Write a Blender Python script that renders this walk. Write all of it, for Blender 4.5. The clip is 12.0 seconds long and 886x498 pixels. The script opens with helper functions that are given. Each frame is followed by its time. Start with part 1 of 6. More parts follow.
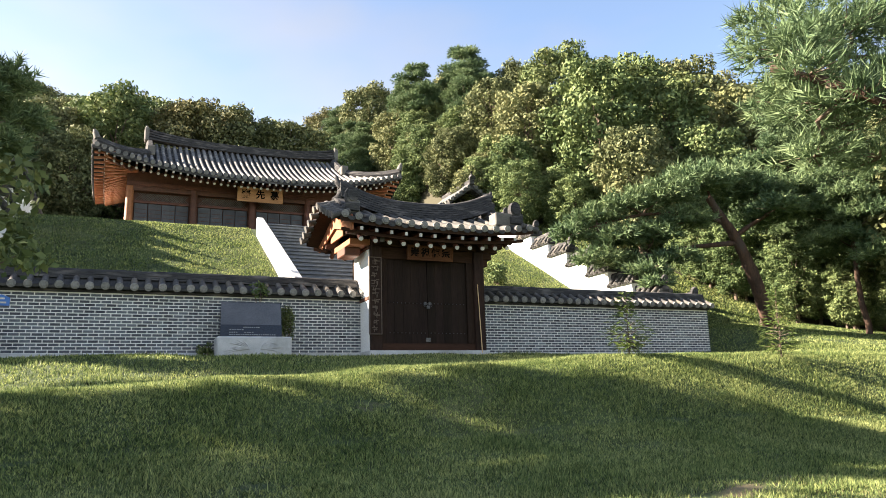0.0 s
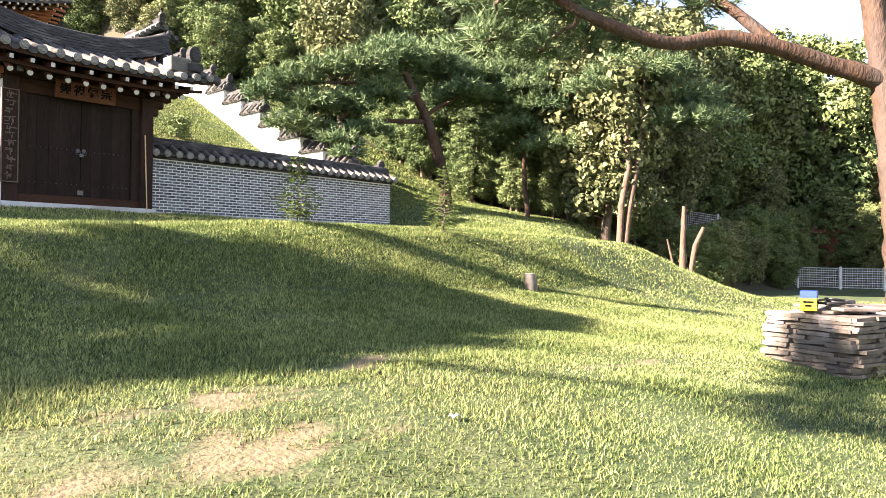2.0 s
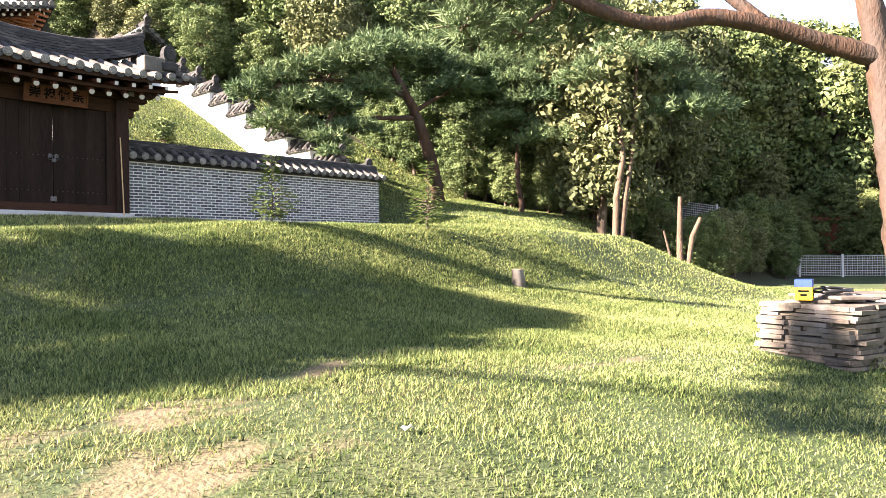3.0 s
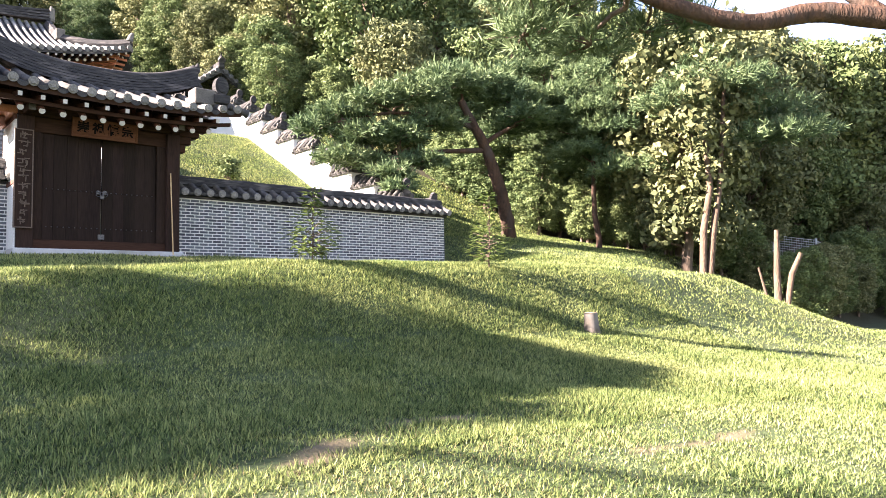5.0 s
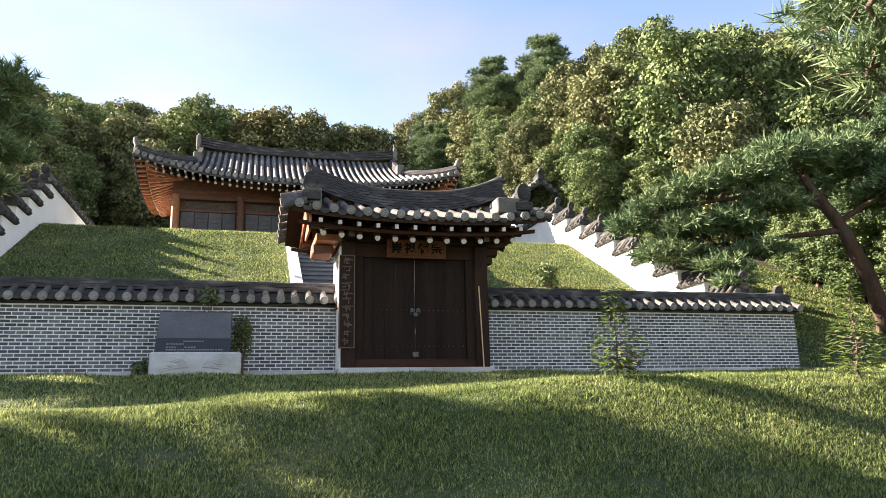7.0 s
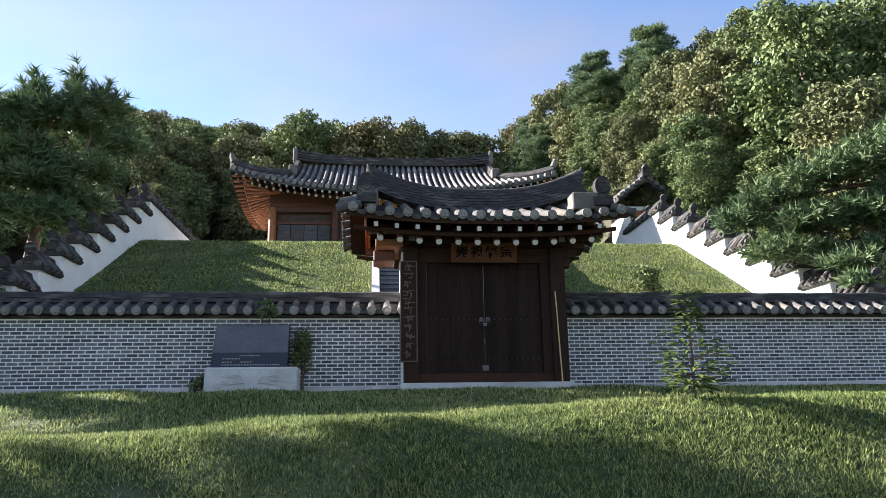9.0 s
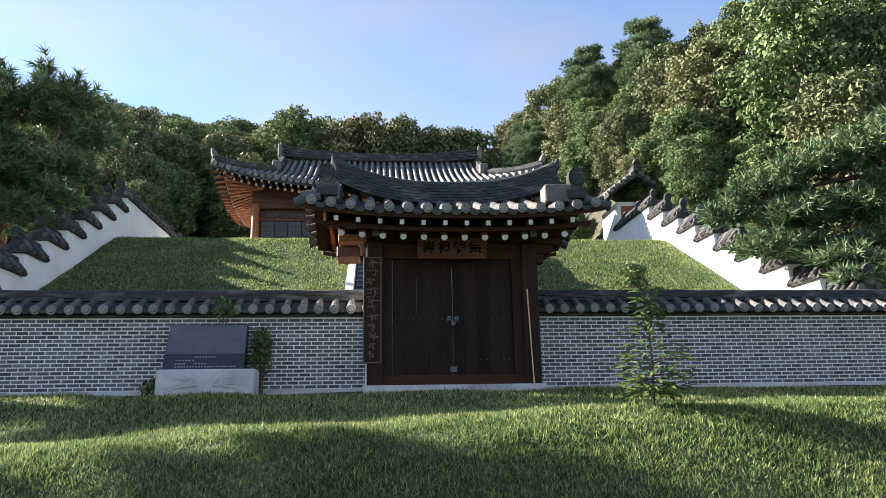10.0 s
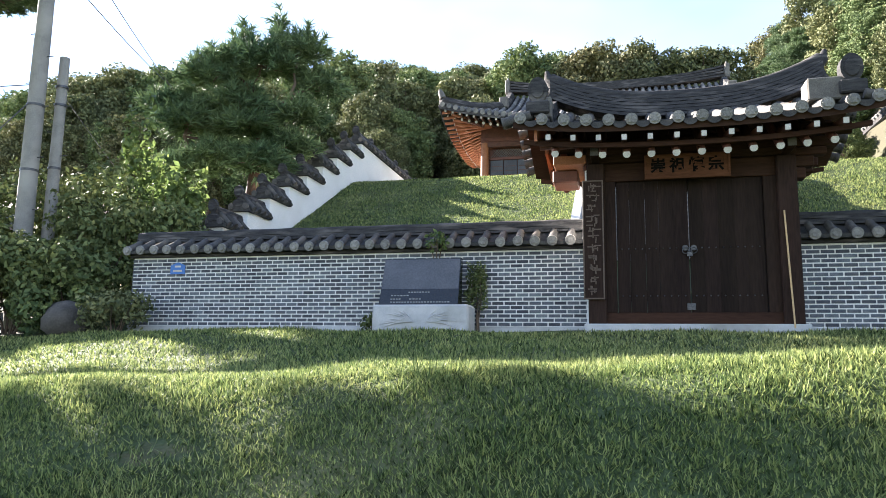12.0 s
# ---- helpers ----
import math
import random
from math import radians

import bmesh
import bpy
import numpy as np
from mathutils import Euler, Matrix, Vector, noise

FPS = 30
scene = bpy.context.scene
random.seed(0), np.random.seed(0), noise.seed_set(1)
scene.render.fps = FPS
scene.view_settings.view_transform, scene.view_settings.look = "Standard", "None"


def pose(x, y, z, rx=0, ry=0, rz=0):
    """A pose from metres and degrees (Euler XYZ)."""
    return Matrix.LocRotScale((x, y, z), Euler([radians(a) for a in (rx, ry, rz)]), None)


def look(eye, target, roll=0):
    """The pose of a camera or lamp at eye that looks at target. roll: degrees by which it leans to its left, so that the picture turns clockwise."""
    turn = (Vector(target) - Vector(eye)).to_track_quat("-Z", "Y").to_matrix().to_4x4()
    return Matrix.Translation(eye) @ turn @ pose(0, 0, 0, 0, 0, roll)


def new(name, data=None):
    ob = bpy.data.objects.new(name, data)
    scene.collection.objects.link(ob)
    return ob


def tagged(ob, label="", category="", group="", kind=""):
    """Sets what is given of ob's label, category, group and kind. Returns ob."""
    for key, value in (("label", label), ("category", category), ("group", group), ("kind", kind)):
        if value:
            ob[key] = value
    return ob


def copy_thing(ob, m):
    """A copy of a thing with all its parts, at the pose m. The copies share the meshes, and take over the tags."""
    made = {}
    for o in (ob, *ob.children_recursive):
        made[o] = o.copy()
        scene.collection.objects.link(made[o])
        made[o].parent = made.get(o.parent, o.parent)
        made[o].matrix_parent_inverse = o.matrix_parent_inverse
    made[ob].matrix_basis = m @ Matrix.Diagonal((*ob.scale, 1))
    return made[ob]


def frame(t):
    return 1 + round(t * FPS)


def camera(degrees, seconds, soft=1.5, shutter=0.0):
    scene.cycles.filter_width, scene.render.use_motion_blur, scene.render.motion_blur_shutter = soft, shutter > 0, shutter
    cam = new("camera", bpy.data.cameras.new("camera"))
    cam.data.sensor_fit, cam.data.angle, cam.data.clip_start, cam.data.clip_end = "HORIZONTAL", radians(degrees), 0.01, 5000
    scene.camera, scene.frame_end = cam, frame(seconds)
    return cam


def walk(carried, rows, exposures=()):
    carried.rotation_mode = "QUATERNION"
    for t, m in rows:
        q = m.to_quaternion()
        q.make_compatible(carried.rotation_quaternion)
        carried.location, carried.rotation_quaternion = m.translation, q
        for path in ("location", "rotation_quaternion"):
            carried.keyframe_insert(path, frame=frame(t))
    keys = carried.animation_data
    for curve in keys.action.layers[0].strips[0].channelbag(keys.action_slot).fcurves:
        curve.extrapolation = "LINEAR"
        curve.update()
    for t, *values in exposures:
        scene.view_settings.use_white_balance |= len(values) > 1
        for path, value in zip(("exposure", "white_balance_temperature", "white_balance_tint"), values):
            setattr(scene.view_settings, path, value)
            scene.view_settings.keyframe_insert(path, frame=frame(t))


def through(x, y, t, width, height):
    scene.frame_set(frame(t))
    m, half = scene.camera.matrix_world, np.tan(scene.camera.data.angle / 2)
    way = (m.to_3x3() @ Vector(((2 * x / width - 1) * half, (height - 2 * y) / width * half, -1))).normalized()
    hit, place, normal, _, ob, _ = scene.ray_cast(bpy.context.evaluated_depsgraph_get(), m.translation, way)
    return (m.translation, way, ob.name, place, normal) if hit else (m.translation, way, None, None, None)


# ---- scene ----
cam = camera(62.8, 12.0, soft=0.35)
# seconds, x, y, z, and the turns about x, y and z in degrees
PATH = [
    (0.0, 0.005, 0.022, 1.458, 101.48, 1.61, -24.35),
    (0.5, 0.176, -0.084, 1.459, 101.14, 0.84, -26.73),
    (1.0, 0.385, -0.007, 1.487, 98.20, 1.14, -30.03),
    (1.5, 0.557, 0.099, 1.453, 93.26, 0.43, -36.81),
    (2.0, 0.852, 0.225, 1.490, 90.76, -0.53, -47.59),
    (2.5, 1.153, 0.250, 1.462, 90.54, 0.58, -48.54),
    (4.5, 2.268, 0.765, 1.512, 92.71, 1.65, -41.15),
    (5.0, 2.633, 1.024, 1.532, 93.70, 0.99, -41.13),
    (5.5, 2.986, 1.214, 1.565, 93.85, 0.82, -37.38),
    (6.0, 3.228, 1.480, 1.616, 96.82, -0.48, -25.82),
    (6.5, 3.442, 1.798, 1.731, 101.59, 0.65, -19.32),
    (7.0, 3.746, 1.997, 1.730, 102.44, 1.19, -14.73),
    (7.5, 3.947, 2.197, 1.744, 102.53, 0.86, -8.42),
    (9.5, 5.270, 3.310, 1.956, 103.32, 0.86, -5.22),
    (10.0, 5.562, 3.591, 1.993, 103.08, 0.96, -5.24),
    (10.5, 5.762, 3.908, 1.994, 102.79, -0.42, -2.45),
    (11.0, 5.942, 4.240, 1.991, 100.54, -1.82, 8.26),
    (11.5, 5.967, 4.460, 1.947, 98.92, -2.04, 10.47),
    (12.0, 5.886, 4.834, 1.970, 98.68, -0.80, 13.67),
]
EXPOSURES = [(t, e + 2.78, k, c) for t, e, k, c in ((0.0, 0.0, 6500, 14), (1.2, 0.15, 6500, 16), (2.0, 0.45, 6500, 22), (2.7, 0.45, 6500, 23), (4.5, 0.6, 6350, 25), (5.5, 0.7, 6300, 26), (6.5, 0.5, 6350, 24),
                                                 (7.0, 0.1, 6500, 18), (7.7, -0.1, 6150, 17), (9.5, -0.4, 5650, 15), (10.5, -0.2, 5800, 14), (11.0, -0.05, 5850, 15), (11.5, 0.35, 5900, 14), (12.0, 0.45, 5850, 15))]
walk(cam, [(t, pose(x, y, z, a, b, c)) for t, x, y, z, a, b, c in PATH], EXPOSURES)

# ---- sky and sun: a low afternoon sun behind the compound's western side ----
SUN_AZ, SUN_EL = radians(-64), radians(27)
SUN_DIR = Vector((math.sin(SUN_AZ) * math.cos(SUN_EL), math.cos(SUN_AZ) * math.cos(SUN_EL), math.sin(SUN_EL)))
world = bpy.data.worlds.new("world")
scene.world = world
world.use_nodes = True
wn = world.node_tree.nodes
sky = wn.new("ShaderNodeTexSky")
sky.sky_type = "NISHITA"
sky.sun_disc = False
sky.sun_elevation, sky.sun_rotation = SUN_EL, SUN_AZ
sky.air_density, sky.dust_density = 1.0, 0.0
# thin white cloud over the blue
links = world.node_tree.links
place, wisps = wn.new("ShaderNodeTexCoord"), wn.new("ShaderNodeTexNoise")
stretch_sky = wn.new("ShaderNodeMapping")
stretch_sky.inputs["Scale"].default_value = (1.0, 1.0, 2.4)
links.new(place.outputs["Generated"], stretch_sky.inputs["Vector"])
links.new(stretch_sky.outputs[0], wisps.inputs["Vector"])
wisps.inputs["Scale"].default_value, wisps.inputs["Detail"].default_value, wisps.inputs["Roughness"].default_value = 2.3, 4.0, 0.45
veil = wn.new("ShaderNodeMapRange")
veil.inputs[1].default_value, veil.inputs[2].default_value, veil.inputs[3].default_value, veil.inputs[4].default_value = 0.38, 0.68, 0.1, 0.7
links.new(wisps.outputs[0], veil.inputs[0])
grey, bright = wn.new("ShaderNodeRGBToBW"), wn.new("ShaderNodeMath")
bright.operation = "MULTIPLY"
bright.inputs[1].default_value = 1.2
links.new(sky.outputs[0], grey.inputs[0])
links.new(grey.outputs[0], bright.inputs[0])
over = wn.new("ShaderNodeMixRGB")
links.new(veil.outputs[0], over.inputs[0])
links.new(sky.outputs[0], over.inputs[1])
links.new(bright.outputs[0], over.inputs[2])
links.new(over.outputs[0], wn["Background"].inputs[0])
wn["Background"].inputs[1].default_value = 0.05
sun_data = bpy.data.lights.new("sun", "SUN")
sun_data.energy, sun_data.angle, sun_data.color = 5.0, radians(0.55), (1.0, 0.88, 0.7)
sun = new("sun", sun_data)
sun.matrix_world = look((0, 0, 0), -SUN_DIR)

# ---- mesh building ----
class Geo:
    """Collects vertices and faces of one mesh."""
    def __init__(self):
        self.v, self.f, self.s = [], [], []

    def add(self, verts, faces, smooth=False):
        o = len(self.v)
        self.v.extend(verts)
        self.f.extend(tuple(i + o for i in f) for f in faces)
        self.s.extend([smooth] * len(faces))
        return self

    def box(self, x0, y0, z0, x1, y1, z1, bevel=0.0, m=None):
        lo, hi = (x0, y0, z0), (x1, y1, z1)
        if bevel <= 0:
            vs = [Vector((hi[0] if i & 1 else lo[0], hi[1] if i & 2 else lo[1], hi[2] if i & 4 else lo[2])) for i in range(8)]
            fs = [(0, 2, 3, 1), (4, 5, 7, 6), (0, 1, 5, 4), (2, 6, 7, 3), (0, 4, 6, 2), (1, 3, 7, 5)]
        else:
            vs = []
            for i in range(8):
                c = [hi[a] if i >> a & 1 else lo[a] for a in range(3)]
                sg = [-1 if i >> a & 1 else 1 for a in range(3)]
                for a in range(3):
                    p = [c[k] + (0 if k == a else sg[k] * bevel) for k in range(3)]
                    vs.append(Vector(p))
            fs = []
            for a in range(3):
                b, c = (a + 1) % 3, (a + 2) % 3
                for s in (0, 1):
                    idx = [s << a | p << b | q << c for p, q in ((0, 0), (1, 0), (1, 1), (0, 1))]
                    f = [i * 3 + a for i in idx]
                    fs.append(tuple(f if s else f[::-1]))
                for p, q in ((0, 0), (1, 0), (1, 1), (0, 1)):
                    i, j = p << b | q << c, 1 << a | p << b | q << c
                    f = (i * 3 + b, j * 3 + b, j * 3 + c, i * 3 + c)
                    fs.append(f if (p ^ q) else f[::-1])
            for i in range(8):
                f = (i * 3, i * 3 + 1, i * 3 + 2)
                odd = (i & 1) ^ (i >> 1 & 1) ^ (i >> 2 & 1)
                fs.append(f if odd else f[::-1])
        if m is not None:
            vs = [m @ v for v in vs]
        return self.add([tuple(v) for v in vs], fs)

    def tube(self, pts, radii, n=8, caps=True, smooth=True, flat=1.0):
        pts = [Vector(p) for p in pts]
        if not hasattr(radii, "__len__"):
            radii = [radii] * len(pts)
        rings, up = [], None
        for i, p in enumerate(pts):
            d = (pts[min(i + 1, len(pts) - 1)] - pts[max(i - 1, 0)]).normalized()
            if up is None:
                up = Vector((0, 0, 1)) if abs(d.z) < 0.9 else Vector((0, 1, 0))
            side = d.cross(up).normalized()
            up2 = side.cross(d).normalized()
            rings.append([tuple(p + side * math.cos(2 * math.pi * k / n) * radii[i] + up2 * math.sin(2 * math.pi * k / n) * radii[i] * flat) for k in range(n)])
        vs = [q for r in rings for q in r]
        fs = [(i * n + k, i * n + (k + 1) % n, (i + 1) * n + (k + 1) % n, (i + 1) * n + k) for i in range(len(pts) - 1) for k in range(n)]
        self.add(vs, fs, smooth)
        if caps:
            self.add(rings[0], [tuple(range(n))[::-1]])
            self.add(rings[-1], [tuple(range(n))])
        return self

    def sheet(self, rows, smooth=True, both=False):
        n = len(rows[0])
        self.add([tuple(p) for r in rows for p in r], [(i * n + k, i * n + k + 1, (i + 1) * n + k + 1, (i + 1) * n + k) for i in range(len(rows) - 1) for k in range(n - 1)], smooth)
        return self

    def prism(self, outline, along, thick):
        """A flat outline of (a, z) pairs swept from along to along + thick; outline lies in the yz plane."""
        n = len(outline)
        vs = [(along, a, z) for a, z in outline] + [(along + thick, a, z) for a, z in outline]
        return self.add(vs, [tuple(range(n)), tuple(range(2 * n - 1, n - 1, -1))] + [((k + 1) % n, k, n + k, n + (k + 1) % n) for k in range(n)])

    def moved(self, m):
        self.v = [tuple(m @ Vector(p)) for p in self.v]
        return self

    def mesh(self, name):
        me = bpy.data.meshes.new(name)
        me.from_pydata(self.v, [], self.f)
        me.polygons.foreach_set("use_smooth", self.s)
        me.update()
        return me


def part(name, g, material, parent=None, label=""):
    me = g.mesh(name) if isinstance(g, Geo) else g
    if material is not None and not me.materials:
        me.materials.append(material)
    ob = new(name, me)
    if parent is not None:
        ob.parent = parent
        w = parent.matrix_basis.copy()
        if parent.parent is not None:
            w = parent.parent.matrix_basis @ parent.matrix_parent_inverse @ w
        ob.matrix_parent_inverse = w.inverted()
    if label:
        tagged(ob, label)
    return ob


def thing(name, at, label, category, group="", kind=""):
    ob = new(name)
    ob.empty_display_size = 0.2
    ob.matrix_basis = Matrix.Translation(at)
    return tagged(ob, label, category, group, kind)


def structure(name, g, material, label, category):
    return tagged(part(name, g, material), label, category, "", "structure")


def raw_mesh(name, verts, faces_n, n, material):
    """A mesh from numpy arrays: verts (k, 3), and faces of n corners in order."""
    me = bpy.data.meshes.new(name)
    me.vertices.add(len(verts))
    me.vertices.foreach_set("co", np.asarray(verts, np.float32).ravel())
    me.loops.add(faces_n.size)
    me.loops.foreach_set("vertex_index", faces_n.astype(np.int32).ravel())
    me.polygons.add(len(faces_n))
    me.polygons.foreach_set("loop_start", np.arange(len(faces_n), dtype=np.int32) * n)
    me.polygons.foreach_set("loop_total", np.full(len(faces_n), n, np.int32))
    me.update(calc_edges=True)
    me.validate()
    me.materials.append(material)
    return me


# ---- materials ----
def material(name, c1, c2, rough=0.75, scale=6.0, fine=60.0, bump=0.15, metal=0.0, vary=0.0, island=0.0, stretch=(1, 1, 1), depth=0.01, stain=None, spec=0.4, through=0.0):
    mt = bpy.data.materials.new(name)
    mt.use_nodes = True
    nt = mt.node_tree
    N, L = nt.nodes, nt.links.new
    b = N["Principled BSDF"]
    b.inputs["Roughness"].default_value, b.inputs["Metallic"].default_value = rough, metal
    b.inputs["Specular IOR Level"].default_value = spec
    geo = N.new("ShaderNodeNewGeometry")
    mp = N.new("ShaderNodeMapping")
    mp.inputs["Scale"].default_value = stretch
    L(geo.outputs["Position"], mp.inputs[0])

    def noise_tex(s, d=4.0):
        n = N.new("ShaderNodeTexNoise")
        n.inputs["Scale"].default_value, n.inputs["Detail"].default_value = s, d
        L(mp.outputs[0], n.inputs["Vector"])
        return n.outputs[0]

    def mix(fac, a, c, mode="MIX"):
        m = N.new("ShaderNodeMix")
        m.data_type, m.blend_type = "RGBA", mode
        for sock, val in ((m.inputs[0], fac), (m.inputs[6], a), (m.inputs[7], c)):
            if hasattr(val, "is_linked"):
                L(val, sock)
            else:
                sock.default_value = val if not isinstance(val, tuple) else (*val, 1)
        return m.outputs[2]

    def ramp(src, lo, hi):
        m = N.new("ShaderNodeMapRange")
        m.inputs[1].default_value, m.inputs[2].default_value = lo, hi
        L(src, m.inputs[0])
        return m.outputs[0]
    coarse, grain = noise_tex(scale), noise_tex(fine, 3.0)
    col = mix(ramp(coarse, 0.35, 0.65), c1, c2)
    col = mix(0.35, col, mix(ramp(grain, 0.3, 0.7), tuple(k * 0.6 for k in c1), tuple(min(1, k * 1.3) for k in c2)))
    if stain:
        col = mix(ramp(noise_tex(scale * 0.3), 0.52, 0.68), col, stain)
    if vary or island:
        hs = N.new("ShaderNodeHueSaturation")
        src = N.new("ShaderNodeObjectInfo").outputs["Random"] if vary else geo.outputs["Random Per Island"]
        m = N.new("ShaderNodeMapRange")
        amt = vary or island
        m.inputs[3].default_value, m.inputs[4].default_value = 1 - amt, 1 + amt
        L(src, m.inputs[0])
        L(m.outputs[0], hs.inputs["Value"])
        m2 = N.new("ShaderNodeMapRange")
        m2.inputs[3].default_value, m2.inputs[4].default_value = 0.5 + amt * 0.05, 0.5 - amt * 0.05
        L(src, m2.inputs[0])
        L(m2.outputs[0], hs.inputs["Hue"])
        L(col, hs.inputs["Color"])
        col = hs.outputs[0]
    L(col, b.inputs["Base Color"])
    if bump:
        bp = N.new("ShaderNodeBump")
        bp.inputs["Strength"].default_value, bp.inputs["Distance"].default_value = bump, depth
        L(grain, bp.inputs["Height"])
        L(bp.outputs[0], b.inputs["Normal"])
    if through:
        tr = N.new("ShaderNodeBsdfTranslucent")
        L(col, tr.inputs[0])
        ms = N.new("ShaderNodeMixShader")
        ms.inputs[0].default_value = through
        L(b.outputs[0], ms.inputs[1])
        L(tr.outputs[0], ms.inputs[2])
        L(ms.outputs[0], N["Material Output"].inputs[0])
    return mt


M_WOOD = material("dark_stained_wood", (0.02, 0.0125, 0.0095), (0.036, 0.021, 0.0155), 0.8, 5, 40, 0.25, stretch=(1, 1, 0.15), vary=0.12, spec=0.12)
M_WOOD_H = material("dark_stained_beam", (0.028, 0.0145, 0.0095), (0.05, 0.025, 0.0155), 0.8, 5, 40, 0.25, stretch=(0.15, 1, 1), vary=0.1, spec=0.12)
M_DOOR = material("old_door_board", (0.014, 0.0095, 0.008), (0.027, 0.018, 0.014), 0.85, 4, 45, 0.3, stretch=(1, 1, 0.1), vary=0.2, spec=0.1)
# dark hall doors, with the sky's grey-blue light put into the colour
M_HALL_DOOR = material("skylit_grey_blue_door_panel", (0.05, 0.052, 0.06), (0.085, 0.087, 0.095), 0.7, 3, 40, 0.2, vary=0.2)
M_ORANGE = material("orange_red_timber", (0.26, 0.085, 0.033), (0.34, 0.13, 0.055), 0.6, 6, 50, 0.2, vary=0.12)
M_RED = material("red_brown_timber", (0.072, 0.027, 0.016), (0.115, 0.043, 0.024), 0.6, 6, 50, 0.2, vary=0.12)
M_ENDS = material("white_rafter_ends", (0.45, 0.44, 0.4), (0.55, 0.53, 0.48), 0.8, 20, 90, 0.1, vary=0.1)
M_TILE = material("weathered_grey_roof_tile", (0.05, 0.05, 0.052), (0.115, 0.108, 0.1), 0.85, 7, 60, 0.3, stain=(0.16, 0.14, 0.115), vary=0.18, spec=0.2)
M_TILE_H = material("hall_roof_tile", (0.09, 0.09, 0.095), (0.18, 0.175, 0.165), 0.85, 5, 40, 0.3, stain=(0.34, 0.31, 0.27), vary=0.15, spec=0.2)
M_TILE_END = material("pale_tile_end", (0.15, 0.145, 0.137), (0.27, 0.26, 0.24), 0.85, 25, 90, 0.4, vary=0.2, spec=0.2)
# darker copy of the round tile: shade between the rows put into the colour
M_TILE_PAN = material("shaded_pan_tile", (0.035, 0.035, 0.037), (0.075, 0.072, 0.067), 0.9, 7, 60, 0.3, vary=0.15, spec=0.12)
M_CARVED = material("dusty_carved_wood", (0.085, 0.06, 0.045), (0.13, 0.095, 0.07), 0.7, 12, 60, 0.2)
M_RIDGE = material("dark_ridge_tile", (0.026, 0.026, 0.028), (0.066, 0.064, 0.064), 0.9, 6, 70, 0.5, stretch=(1, 1, 5), stain=(0.13, 0.12, 0.115), spec=0.12)
M_MORTAR_GREY = material("grey_lime_plaster", (0.085, 0.08, 0.072), (0.15, 0.14, 0.125), 0.85, 8, 60, 0.3, stain=(0.17, 0.16, 0.14))
M_PLASTER = material("white_lime_plaster", (0.78, 0.78, 0.76), (0.84, 0.83, 0.8), 0.85, 2, 40, 0.12, stain=(0.7, 0.69, 0.66))
M_BRICK = material("blue_grey_brick", (0.076, 0.086, 0.106), (0.142, 0.148, 0.163), 0.9, 9, 70, 0.35, vary=0.42, spec=0.15)
M_BRICK_I = material("blue_grey_brick_rest", (0.076, 0.086, 0.106), (0.142, 0.148, 0.163), 0.9, 9, 70, 0.35, island=0.42, spec=0.15)
M_MORTAR = material("pale_mortar", (0.66, 0.65, 0.62), (0.78, 0.77, 0.74), 0.9, 6, 80, 0.3)
M_GRANITE = material("pale_granite", (0.4, 0.41, 0.42), (0.52, 0.52, 0.52), 0.75, 5, 150, 0.2, stain=(0.3, 0.3, 0.28))
M_STONE_STEP = material("grey_granite_step", (0.12, 0.12, 0.125), (0.19, 0.19, 0.19), 0.8, 5, 120, 0.2, vary=0.12)
M_BLACK = material("polished_black_granite", (0.012, 0.013, 0.016), (0.02, 0.021, 0.024), 0.12, 30, 200, 0.0, spec=0.6)
M_ETCH = material("etched_letters", (0.2, 0.2, 0.195), (0.28, 0.28, 0.27), 0.8, 20, 90, 0.0)
M_PLAQUE = material("ochre_name_board", (0.3, 0.14, 0.05), (0.42, 0.21, 0.08), 0.55, 6, 50, 0.2, stretch=(0.2, 1, 1))
M_PLAQUE_D = material("brown_name_board", (0.075, 0.03, 0.014), (0.115, 0.05, 0.023), 0.75, 6, 50, 0.2, stretch=(0.2, 1, 1), spec=0.1)
M_INK = material("black_lettering", (0.006, 0.005, 0.004), (0.01, 0.009, 0.008), 0.95, 20, 80, 0.0, spec=0.03)
M_IRON = material("dark_iron", (0.05, 0.05, 0.055), (0.12, 0.12, 0.125), 0.45, 20, 90, 0.2, metal=0.7)
M_BARK = material("grey_brown_bark", (0.07, 0.05, 0.035), (0.15, 0.11, 0.08), 0.9, 8, 30, 0.9, stretch=(1, 1, 0.3), depth=0.03)
M_BARK_RED = material("red_pine_bark", (0.024, 0.014, 0.009), (0.085, 0.045, 0.027), 0.85, 7, 25, 0.9, stretch=(1, 1, 0.35), depth=0.03, stain=(0.06, 0.042, 0.033))
M_BARK_PALE = material("pale_flaking_bark", (0.07, 0.045, 0.03), (0.15, 0.1, 0.068), 0.9, 6, 25, 0.9, stretch=(1, 1, 0.35), depth=0.03, stain=(0.09, 0.065, 0.045))
M_LEAF = material("broad_leaf", (0.07, 0.11, 0.044), (0.155, 0.195, 0.075), 0.7, 0.25, 3.0, 0.0, island=0.45, spec=0.12, through=0.1, stain=(0.13, 0.145, 0.055))
M_LEAF2 = material("dull_oak_leaf", (0.088, 0.108, 0.05), (0.175, 0.185, 0.083), 0.7, 0.2, 3.0, 0.0, island=0.45, spec=0.12, through=0.1, stain=(0.15, 0.14, 0.062))
M_NEEDLE = material("pine_needles", (0.06, 0.106, 0.052), (0.14, 0.19, 0.085), 0.6, 0.6, 6.0, 0.0, island=0.35, spec=0.15, through=0.15)
